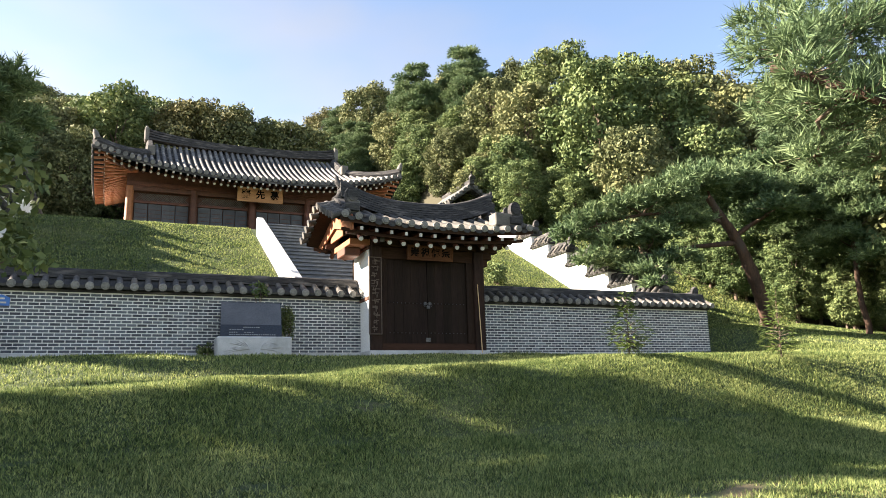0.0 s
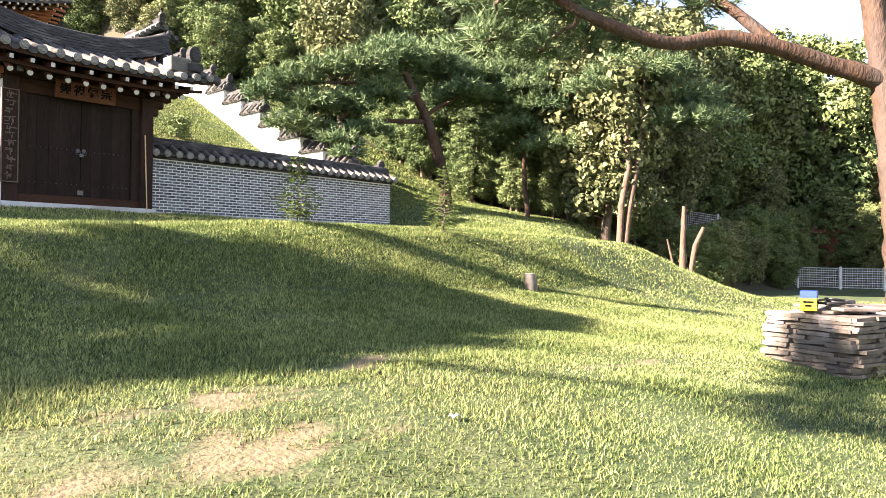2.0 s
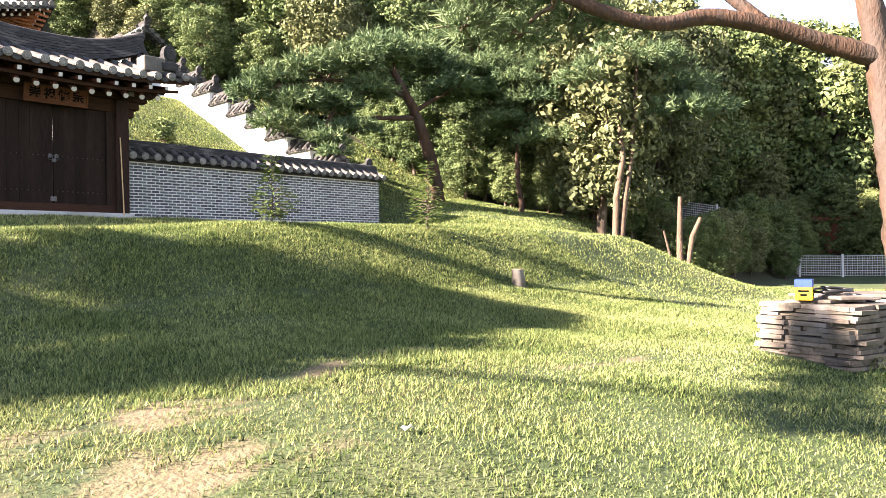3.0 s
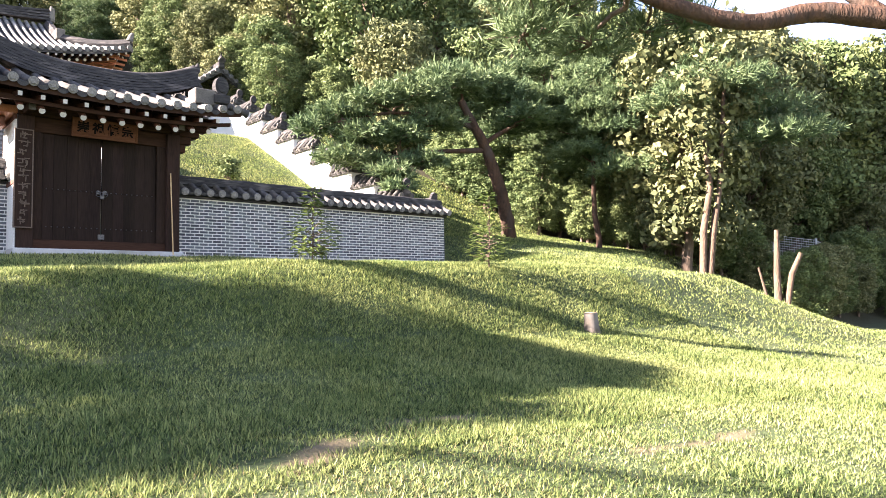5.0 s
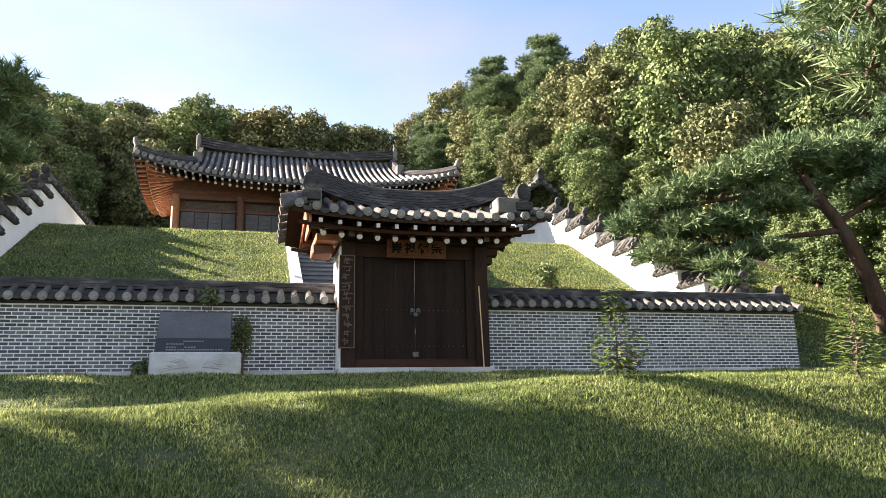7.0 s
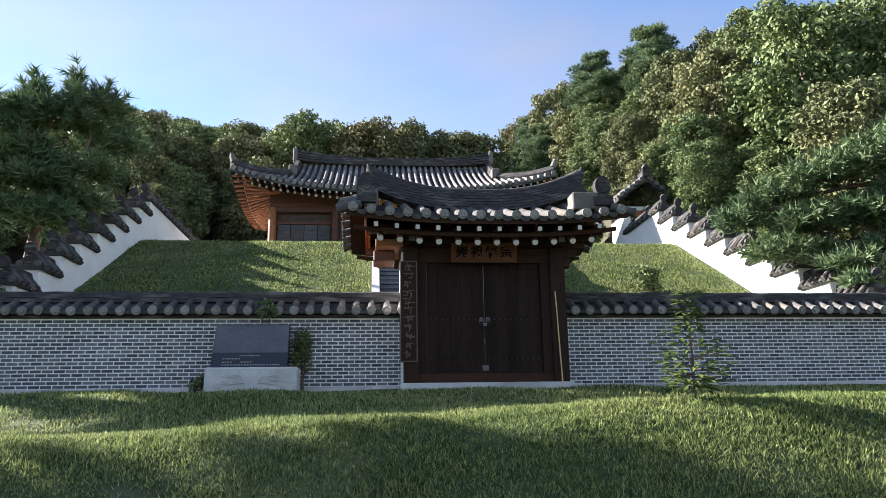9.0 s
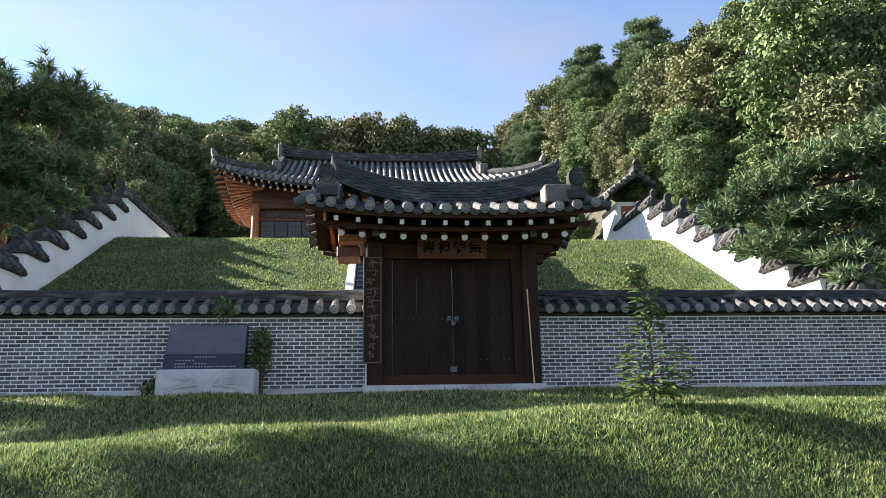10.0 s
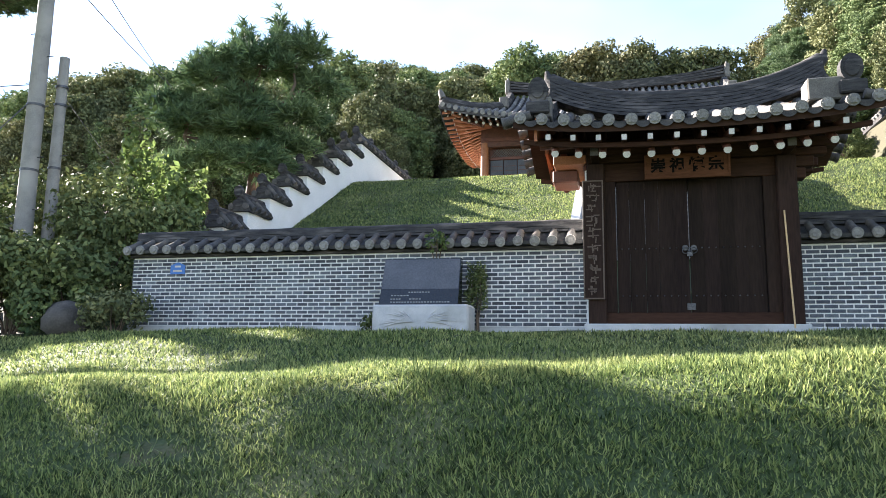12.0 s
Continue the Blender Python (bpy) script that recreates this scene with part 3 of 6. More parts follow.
    for i in range(layers):
        w = 0.2 - 0.012 * i
        prof = []
        for k in range(m + 1):
            u = -1 + 2 * k / m
            h = sag(u, 0.36, 0.38) / layers
            z = line(u) + h * i + 0.004 * math.sin(k * 3.1 + i * 2)
            prof.append((rc + u * rh, z, z + h * 0.88))
        a = [(x, yr - w, q) for x, q, r in prof]
        b = [(x, yr - w + 0.012, r) for x, q, r in prof]
        c = [(x, yr + w - 0.012, r) for x, q, r in prof]
        d = [(x, yr + w, q) for x, q, r in prof]
        g.sheet([a, b, c, d], smooth=False)
        g.add([a[0], b[0], c[0], d[0]], [(0, 1, 2, 3)]).add([a[-1], b[-1], c[-1], d[-1]], [(3, 2, 1, 0)])
    part("ridge", g, M_RIDGE, gate, "dark swept ridge of stacked flat tiles")
    g = Geo()
    g.tube([(rc + rh * u, yr, line(u) + sag(u, 0.36, 0.38) + 0.02) for u in [-1 + 2 * k / m for k in range(m + 1)]], 0.1, 8)
    part("ridge_cover", g, M_RIDGE, gate)
    for sx in (-1, 1):
        e = Geo()
        xe = rc + sx * rh
        e.tube([(xe - sx * 0.05, yr, 6.55), (xe + sx * 0.04, yr, 6.64), (xe + sx * 0.07, yr, 6.78)], [0.11, 0.08, 0.03], 8)
        e.tube([(xe - sx * 0.04, yr, 6.28), (xe + sx * 0.05, yr, 6.3), (xe + sx * 0.07, yr, 6.32)], [0.17, 0.16, 0.1], 12, flat=1.6)
        part("ridge_tip", e, M_RIDGE, gate)
        # gable-edge descending ridges with their plastered blocks and round heads
        for sg in (-1, 1):
            pts = []
            for k in range(9):
                t = 1 - k / 8 * 0.72
                u = 0.93
                z = eave_z(u) + (ridge_z(u) - eave_z(u)) * t ** 1.15
                pts.append((cx + sx * 2.06, yr + sg * half * (1 - t), z))
            g = Geo()
            for off, w, h0, h1 in ((0, 0.15, 0.0, 0.1), (0, 0.14, 0.105, 0.17), (0, 0.13, 0.175, 0.24)):
                g.sheet([[(p[0] - w, p[1], p[2] + h0) for p in pts], [(p[0] - w, p[1], p[2] + h1) for p in pts], [(p[0] + w, p[1], p[2] + h1) for p in pts], [(p[0] + w, p[1], p[2] + h0) for p in pts]], smooth=False)
            part("hip_ridge", g, M_RIDGE, gate)
            p = pts[-1]
            g = Geo()
            g.box(p[0] - 0.5 if sx > 0 else p[0] - 0.12, p[1] - 0.2, p[2] - 0.02, p[0] + 0.05 if sx > 0 else p[0] + 0.14, p[1] + 0.17, p[2] + 0.3, 0.02)
            part("end_block", g, M_MORTAR_GREY, gate, "weathered grey plastered block")
            g = Geo()
            y, xh = p[1] + sg * 0.18, p[0] + sx * 0.06
            g.tube([(xh, y - sg * 0.1, p[2] + 0.4), (xh, y + sg * 0.05, p[2] + 0.4)], [0.15, 0.145], 18, flat=1.4)
            g.tube([(xh, y + sg * 0.05, p[2] + 0.4), (xh, y + sg * 0.075, p[2] + 0.4)], [0.1, 0.09], 14, flat=1.4)
            g.box(xh - 0.17, min(y, y + sg * 0.1), p[2] + 0.03, xh + 0.17, max(y, y + sg * 0.1), p[2] + 0.22, 0.02)
            part("round_head", g, M_RIDGE, gate, "round dark ridge-end tile")


def text_part(name, body, size, m, mat, parent, depth=0.008):
    cu = bpy.data.curves.new(name, "FONT")
    cu.body, cu.size, cu.extrude = body, size, depth
    cu.offset = size * 0.03
    cu.align_x, cu.align_y = "CENTER", "CENTER"
    tmp = new(name + "_curve", cu)
    bpy.context.view_layer.update()
    me = bpy.data.meshes.new_from_object(tmp.evaluated_get(bpy.context.evaluated_depsgraph_get()))
    bpy.data.objects.remove(tmp)
    me.transform(m)
    me.materials.clear()
    return part(name, me, mat, parent)


def build_gate():
    gate = thing("gate", (6.9, GATE_Y + 0.3, BASE - 0.05), "dark timber shrine gate with swept grey tile roof, doors shut", "gate")
    GY = GATE_Y
    g = Geo()
    g.box(5.36, GY - 0.06, BASE - 0.4, 8.46, GY + 1.4, BASE + 0.06, 0.015)
    part("plinth", g, M_GRANITE, gate, "pale stone plinth")
    for x in (5.56, 8.26):
        for y in (GY + 0.13, GY + 1.3):
            g = Geo()
            g.box(x - 0.135, y - 0.135, BASE + 0.05, x + 0.135, y + 0.135, 4.98, 0.018)
            part("post", g, M_WOOD, gate)
    # frame round the doors
    GL = GY + 0.14
    for nm, b in (("sill", (5.69, GL - 0.07, BASE + 0.05, 8.13, GL + 0.08, BASE + 0.23)), ("lintel", (5.69, GL - 0.06, 4.7, 8.13, GL + 0.08, 4.98)),
                  ("jamb", (5.69, GL - 0.05, BASE + 0.23, 5.85, GL + 0.07, 4.7)), ("jamb", (7.95, GL - 0.05, BASE + 0.23, 8.13, GL + 0.07, 4.7))):
        g = Geo()
        g.box(*b, 0.008)
        part(nm, g, M_WOOD_H if nm in ("sill", "lintel") else M_WOOD, gate)
    # two leaves of upright boards
    for k, (a, b) in enumerate(((5.86, 6.893), (6.907, 7.94))):
        base = Geo()
        base.box(a + 0.02, GL + 0.045, 2.88, b - 0.02, GL + 0.085, 3.04, 0.004)
        leaf = part("door_leaf", base, M_DOOR, gate, "near-black weathered board door leaf")
        for zb in (3.6, 4.43):
            g = Geo()
            g.box(a + 0.02, GL + 0.045, zb, b - 0.02, GL + 0.085, zb + 0.14, 0.004)
            part("batten", g, M_DOOR, leaf)
        nb = 5
        cuts = [a + (b - a) * (i + (0 if i in (0, nb) else random.uniform(-0.12, 0.12))) / nb for i in range(nb + 1)]
        for i in range(nb):
            g = Geo()
            gap = 0.0025 if i in (1, 2) and k == 0 else 0.0006
            g.box(cuts[i] + gap, GL + random.uniform(-0.0015, 0.0015), BASE + 0.235, cuts[i + 1] - gap, GL + 0.044, 4.699, 0.002)
            part("board", g, M_DOOR, leaf)
        for z in (2.95, 3.66):
            for i in range(10):
                g = Geo()
                x = a + 0.07 + (b - a - 0.14) * i / 9
                g.tube([(x, GL, z), (x, GL - 0.012, z), (x, GL - 0.018, z)], [0.012, 0.012, 0.004], 6)
                part("nail", g, M_IRON, leaf)
    lock = Geo()
    for sx in (-1, 1):
        lock.tube([(6.9 + sx * 0.06, GL - 0.004, 3.66), (6.9 + sx * 0.06, GL - 0.02, 3.66)], [0.045, 0.04], 12)
        lock.tube([(6.9 + sx * 0.06 + 0.045 * math.cos(q), GL - 0.03, 3.62 + 0.045 * math.sin(q)) for q in [k * math.pi / 6 for k in range(13)]], 0.007, 5)
    lock.box(6.86, GL - 0.06, 3.53, 6.94, GL - 0.03, 3.6, 0.006)
    lock.tube([(6.875, GL - 0.045, 3.6), (6.875, GL - 0.045, 3.66), (6.925, GL - 0.045, 3.66), (6.925, GL - 0.045, 3.6)], 0.007, 5)
    part("lock", lock, M_IRON, gate, "iron ring handles with a padlock")
    bolt = Geo()
    bolt.box(6.84, GL - 0.015, BASE + 0.27, 6.96, GL - 0.003, BASE + 0.37, 0.004)
    part("hinge_plate", bolt, M_IRON, gate)
    # beams over the doors
    for z0, z1, y0, y1 in ((4.98, 5.1, GY - 0.02, GY + 0.28), (5.1, 5.26, GY + 0.02, GY + 0.26)):
        g = Geo()
        g.box(5.43, y0, z0, 8.4, y1, z1, 0.012)
        part("beam", g, M_WOOD_H, gate)
    g = Geo()
    g.tube([(4.85, GY + 0.14, 5.3), (8.95, GY + 0.14, 5.3)], 0.1, 12)
    part("purlin", g, M_WOOD_H, gate)
    g = Geo()
    g.box(5.0, GY + 1.16, 4.98, 8.9, GY + 1.44, 5.26, 0.012)
    part("beam", g, M_WOOD_H, gate)
    # white plastered cheeks between front and back posts
    for x in (5.395, 8.273):
        g = Geo()
        g.box(x, GY + (0.1 if x < 6 else 0.26), BASE + 0.05, x + (0.029 if x < 6 else 0.12), GY + 1.17, 4.98)
        part("side_panel", g, M_PLASTER, gate, "white plastered side panel")
        for z in (3.7, 4.9):
            g = Geo()
            g.box(x - 0.02, GY + 0.09, z, x + (0.028 if x < 6 else 0.14), GY + 1.2, z + 0.09, 0.01)
            part("rail", g, M_RED, gate)
    # bracket ends reaching out from the posts
    for x in (5.56, 8.26):
        g = Geo()
        g.box(x - 0.06, GY - 0.42, 4.98, x + 0.06, GY + 0.1, 5.12, 0.01)
        part("bracket", g, M_WOOD_H, gate)
        g = Geo()
        g.box(x - 0.058, GY - 0.428, 4.985, x + 0.058, GY - 0.421, 5.115)
        part("bracket_end", g, M_MORTAR_GREY, gate)
    # round rafters with square flying rafters above
    for k in range(12):
        x = 5.0 + (8.76 - 5.0) * k / 11
        u = (x - 6.88) / 2.46
        ze = sag(u, 5.31, 5.45)
        for sg in (-1, 1):
            g = Geo()
            g.tube([(x, 16.5 + sg * 0.15, 5.74), (x, 16.5 + sg * 1.2, ze - 0.38)], [0.062, 0.058], 10)
            part("rafter", g, M_RED, gate)
            g = Geo()
            ya = 16.5 + sg * 1.2
            g.tube([(x, ya, ze - 0.38), (x, ya + sg * 0.012, ze - 0.384)], [0.056, 0.054], 10)
            part("rafter_end", g, M_ENDS, gate)
            g = Geo()
            ang = math.degrees(math.atan2(-0.1 * 1, 0.62)) * sg
            xx = 6.88 + (x - 6.88) * 1.04
            g.box(-0.036, -0.36, -0.04, 0.036, 0.36, 0.04, 0.004, m=pose(xx, 16.5 + sg * 1.12, ze - 0.15, ang))
            part("flying_rafter", g, M_RED, gate)
            g = Geo()
            g.box(-0.035, 0.0, -0.039, 0.035, 0.01, 0.039, m=pose(xx, 16.5 + sg * 1.12, ze - 0.15, ang) @ (pose(0, 0.361, 0) if sg > 0 else pose(0, -0.371, 0)))
            part("flying_rafter_end", g, M_ENDS, gate)
    for sg in (-1, 1):
        g = Geo()
        pts = [(6.88 + 2.34 * u, 16.5 + sg * 1.22, sag(u, 5.31, 5.45) - 0.255) for u in [-1 + k / 10 for k in range(21)]]
        g.sheet([[(p[0], p[1] - 0.03, p[2] - 0.035) for p in pts], [(p[0], p[1] - 0.03, p[2] + 0.035) for p in pts], [(p[0], p[1] + 0.03, p[2] + 0.035) for p in pts], [(p[0], p[1] + 0.03, p[2] - 0.035) for p in pts], [(p[0], p[1] - 0.03, p[2] - 0.035) for p in pts]], smooth=False)
        part("eave_board", g, M_WOOD_H, gate)
    # saw-toothed orange gable boards with their bracket
    for sx, x in ((-1, 4.72), (1, 9.0)):
        for sg in (-1, 1) if sx < 0 else ():
            out = []
            steps_n = 9
            for k in range(steps_n + 1):
                t = k / steps_n
                out.append((16.5 + sg * 1.42 * (1 - t), 5.42 + 0.34 * t ** 1.1))
            low = []
            for k in range(steps_n, -1, -1):
                t = k / steps_n
                low.append((16.5 + sg * 1.42 * (1 - t), 5.14 + 0.33 * t ** 1.1))
            g = Geo()
            g.prism(out + low if sg < 0 else (out + low)[::-1], x, 0.04)
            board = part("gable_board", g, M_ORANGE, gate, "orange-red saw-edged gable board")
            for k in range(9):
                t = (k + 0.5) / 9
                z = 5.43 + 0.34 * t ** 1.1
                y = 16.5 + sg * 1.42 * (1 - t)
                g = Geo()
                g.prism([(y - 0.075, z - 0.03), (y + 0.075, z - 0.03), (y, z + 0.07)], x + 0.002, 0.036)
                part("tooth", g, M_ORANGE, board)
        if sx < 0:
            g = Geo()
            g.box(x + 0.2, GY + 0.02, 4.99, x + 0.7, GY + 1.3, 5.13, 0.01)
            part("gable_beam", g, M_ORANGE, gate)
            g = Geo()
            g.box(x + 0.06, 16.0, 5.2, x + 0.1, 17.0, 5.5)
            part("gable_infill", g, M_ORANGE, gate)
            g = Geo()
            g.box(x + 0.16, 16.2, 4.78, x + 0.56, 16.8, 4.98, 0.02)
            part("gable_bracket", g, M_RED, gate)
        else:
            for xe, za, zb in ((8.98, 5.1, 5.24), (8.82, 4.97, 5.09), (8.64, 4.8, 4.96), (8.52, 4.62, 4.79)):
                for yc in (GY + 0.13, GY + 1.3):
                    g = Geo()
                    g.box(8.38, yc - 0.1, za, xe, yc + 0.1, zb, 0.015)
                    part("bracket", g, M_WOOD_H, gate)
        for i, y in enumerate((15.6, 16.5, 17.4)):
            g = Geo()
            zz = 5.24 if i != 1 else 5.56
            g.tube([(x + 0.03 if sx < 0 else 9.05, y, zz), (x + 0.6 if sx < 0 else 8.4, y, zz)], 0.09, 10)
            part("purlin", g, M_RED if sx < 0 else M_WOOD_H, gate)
    gate_roof(gate)
    return gate


gate = build_gate()


def name_board(name, x0, x1, y, z0, z1, text, mat, label, tilt=8):
    b = thing(name, ((x0 + x1) / 2, y, z0), label, "sign")
    m = pose((x0 + x1) / 2, y, z0, tilt)
    w, h = (x1 - x0) / 2, z1 - z0
    g = Geo()
    g.box(-w + 0.03, -0.02, 0.03, w - 0.03, 0.02, h - 0.03, 0.004, m=m)
    part("panel", g, mat, b)
    for q in ((-w, -0.035, 0, w, 0.025, 0.035), (-w, -0.035, h - 0.035, w, 0.025, h), (-w, -0.034, 0.035, -w + 0.035, 0.024, h - 0.035), (w - 0.035, -0.034, 0.035, w, 0.024, h - 0.035)):
        g = Geo()
        g.box(*q, 0.004, m=m)
        part("frame", g, mat, b)
    n = len(text)
    for k, ch in enumerate(text):
        text_part("letter", ch, h * 0.62, m @ pose(-w + 0.06 + (2 * w - 0.12) * (k + 0.5) / n, -0.022, h * 0.5, 90) , M_INK, b, 0.009)
    return b


name_board("gate_name_board", 6.28, 7.48, GATE_Y - 0.12, 4.66, 5.02, "崇祖惇宗", M_PLAQUE_D, "brown carved wooden name board over the gate doors")


def hanging_board():
    b = thing("hanging_board", (5.52, GATE_Y - 0.03, 2.9), "tall narrow dark carved board fixed to the gate post", "sign")
    g = Geo()
    g.box(5.37, GATE_Y - 0.055, 2.9, 5.66, GATE_Y - 0.015, 4.69, 0.006)
    part("panel", g, M_WOOD, b)
    for q in ((5.36, 2.89, 5.38, 4.7), (5.65, 2.89, 5.67, 4.7), (5.38, 2.89, 5.65, 2.91), (5.38, 4.68, 5.65, 4.7)):
        g = Geo()
        g.box(q[0], GATE_Y - 0.068, q[1], q[2], GATE_Y - 0.012, q[3], 0.003)
        part("edge", g, M_CARVED, b)
    rnd = random.Random(5)
    for k in range(11):
        g = Geo()
        zc = 4.58 - k * 0.155
        for i in range(7):
            x, z = 5.515 + rnd.uniform(-0.06, 0.06), zc + rnd.uniform(-0.05, 0.05)
            w, h = (rnd.uniform(0.03, 0.07), 0.009) if i % 2 else (0.009, rnd.uniform(0.02, 0.045))
            g.box(x - w, GATE_Y - 0.062, z - h, x + w, GATE_Y - 0.056, z + h, 0.002)
        tagged(part("carving", g, M_CARVED, b), kind="stuff")


hanging_board()


# ---- stairs up the slope ----
def build_stairs():
    st = thing("stone_stairs", (6.9, 20.6, hz(6.9, 20.6) - 0.1), "long flight of grey granite steps climbing the grass slope", "stairs")
    n = 20
    y0, y1, z0, z1 = 20.6, 27.3, hz(6.9, 20.6) + 0.25, hz(6.9, 27.3) + 0.55
    g = Geo()
    rise = (z1 - z0) / n
    g.box(-1.84, 0.05, -0.16, 1.84, (y1 - y0) / n + 0.06, rise - 0.075, 0.004)
    g.box(-1.84, 0, rise - 0.074, 1.84, (y1 - y0) / n + 0.06, rise - 0.02, 0.012)
    me = g.mesh("step")
    for k in range(n):
        o = part("step", me, M_STONE_STEP, st)
        o.matrix_basis = pose(6.9, y0 + (y1 - y0) * k / n, z0 + (z1 - z0) * k / n)
    for sx in (-1, 1):
        g = Geo()
        g.prism([(20.9, 3.9), (27.6, 7.4), (27.6, 8.36), (27.4, 8.36), (20.9, 4.98)], 6.9 + sx * 1.97 - 0.1, 0.2)
        part("side_kerb", g, M_GRANITE, st, "pale granite side kerb")


build_stairs()


# ---- the hall ----
def build_hall():
    hall = thing("shrine_hall", (6.25, 38.5, 8.4), "timber shrine hall with sweeping grey hip-and-gable tile roof", "building")
    cx, yf, yb = 6.28, 34.0, 43.0
    yr = 38.5
    hw, hd = 7.6, 4.5
    g = Geo()
    g.box(-0.9, 34.9, 8.2, 13.4, 42.2, 9.0, 0.03)
    part("platform", g, M_GRANITE, hall, "granite platform")
    px = (0.36, 3.36, 6.28, 9.2, 12.2)
    for y in (36.0, 41.2):
        for x in px:
            g = Geo()
            g.tube([(x, y, 9.0), (x, y, 11.6)], [0.2, 0.18], 14)
            # corner posts carry a sunlit orange in their colour, the others plain red-brown
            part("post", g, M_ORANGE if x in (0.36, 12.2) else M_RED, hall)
    for y in (36.0, 41.2):
        for z0, z1 in ((11.4, 11.6), (11.66, 11.85)):
            g = Geo()
            g.box(0.2, y - 0.1, z0, 12.36, y + 0.1, z1, 0.015)
            part("beam", g, M_RED, hall)
    for x in (0.36, 12.2):
        g = Geo()
        g.box(x - 0.1, 36, 11.3, x + 0.1, 41.2, 11.56, 0.015)
        part("beam", g, M_RED, hall)
        g = Geo()
        g.box(x - 0.05, 36.2, 9.0, x + 0.05, 41.0, 11.3)
        part("side_panel", g, M_PLASTER, hall)
    g = Geo()
    g.box(0.5, 36.3, 8.99, 12.1, 41.0, 11.55)
    part("inner_wall", g, M_RED, hall)
    for y in (36.0, 41.2):
        g = Geo()
        g.box(0.2, y - 0.06, 11.6, 12.36, y + 0.06, 12.35, 0.01)
        part("frieze_board", g, M_RED, hall)
    # bays: leaf doors below, lattice above
    for a, b in zip(px[:-1], px[1:]):
        for i in range(4):
            x0, x1 = a + 0.22 + (b - a - 0.44) * i / 4 + 0.02, a + 0.22 + (b - a - 0.44) * (i + 1) / 4 - 0.02
            g = Geo()
            g.box(x0, 36.16, 9.02, x1, 36.22, 10.84, 0.006)
            leaf = part("door_leaf", g, M_HALL_DOOR, hall, "door leaf with a lattice, grey-blue skylight put into its colour")
            for j in range(5):
                g = Geo()
                z = 9.75 + j * 0.2
                g.box(x0 + 0.05, 36.14, z, x1 - 0.05, 36.158, z + 0.02)
                part("lattice_bar", g, M_RED, leaf)
        g = Geo()
        g.box(a + 0.2, 36.12, 10.86, b - 0.2, 36.24, 10.98, 0.008)
        part("transom", g, M_RED, hall)
        g = Geo()
        nbar = 22
        for i in range(nbar):
            x = a + 0.25 + (b - a - 0.5) * i / (nbar - 1)
            for sg in (-1, 1):
                if a + 0.25 <= x + sg * 0.37 <= b - 0.2:
                    g.box(-0.01, -0.008, 0, 0.01, 0.008, 0.52, m=pose(x, 36.2, 10.99, 0, sg * 45))
        part("lattice_panel", g, M_MORTAR_GREY, hall, "pale diamond lattice over the doors")
    eave = lambda u: sag(u, 11.95, 12.85)
    ridge = lambda u: sag(u, 14.55, 14.75)
    gx = 5.1
    def surf(u_x, t):
        """Front slope height at distance t from the eave (0) to the ridge (1)."""
        e = eave(u_x)
        return e + (14.6 - e) * (0.72 * t + 0.28 * t * t)
    # tile rows, front and back
    n = 50
    for sg in (-1, 1):
        for k in range(n):
            u = -1 + 2 * (k + 0.5) / n
            x = cx + u * hw
            tmax = 1.0 if abs(x - cx) < gx - 0.05 else max(0.06, (hw - abs(x - cx)) / (hw - gx) * 0.52)
            g, pts, rad = Geo(), [], []
            m = 10
            for s in range(m + 1):
                t = tmax * s / m
                pts.append((x, yr + sg * hd * (1 - t) * (1 + 0.02 * abs(u) ** 3), surf(u, t)))
                rad.append(0.095)
            g.tube(pts, rad, 6)
            part("round_tile", g, M_TILE_H, hall)
            g = Geo()
            p = pts[0]
            g.tube([(p[0], p[1] + sg * 0.02, p[2]), (p[0], p[1] + sg * 0.07, p[2] - 0.01)], [0.115, 0.115], 10)
            part("tile_end", g, M_TILE_H, hall)
        # bed under the rows, coloured dark to paint in the shade between them
        top = []
        for s in range(9):
            t = s / 8
            row = []
            for k in range(41):
                u = -1 + k / 20
                x = cx + u * hw
                if abs(x - cx) > gx:
                    lim = (hw - abs(x - cx)) / (hw - gx) * 0.52
                    tt = min(t, 1) * lim
                else:
                    tt = t
                row.append((x, yr + sg * hd * (1 - tt) * (1 + 0.02 * abs(u) ** 3), surf(u, tt) - 0.06))
            top.append(row if sg < 0 else row[::-1])
        g = Geo()
        g.sheet(top)
        g.sheet([[(p[0], p[1], p[2] - 0.14) for p in r][::-1] for r in top[:8]])
        g.sheet([[(p[0], p[1], p[2] - 0.14) for p in top[0]], top[0]])
        part("roof_bed", g, M_RIDGE, hall)
    # end slopes
    for sx in (-1, 1):
        rows_n = 26
        for k in range(rows_n):
            v = -1 + 2 * (k + 0.5) / rows_n
            y = yr + v * hd
            tmax = min(1.0, (1 - abs(v)) / 0.52 + 0.05)
            e = sag(v, 11.95, 12.85)
            pts = []
            for s in range(7):
                t = tmax * s / 6
                pts.append((cx + sx * (hw - (hw - gx) * t), y, e + (13.35 - e) * t))
            g = Geo()
            g.tube(pts, 0.095, 6)
            part("round_tile", g, M_TILE_H, hall)
            g = Geo()
            p = pts[0]
            g.tube([(p[0] + sx * 0.02, p[1], p[2]), (p[0] + sx * 0.07, p[1], p[2] - 0.01)], [0.115, 0.115], 10)
            part("tile_end", g, M_TILE_H, hall)
        rows = []
        for s in range(5):
            t = s / 4
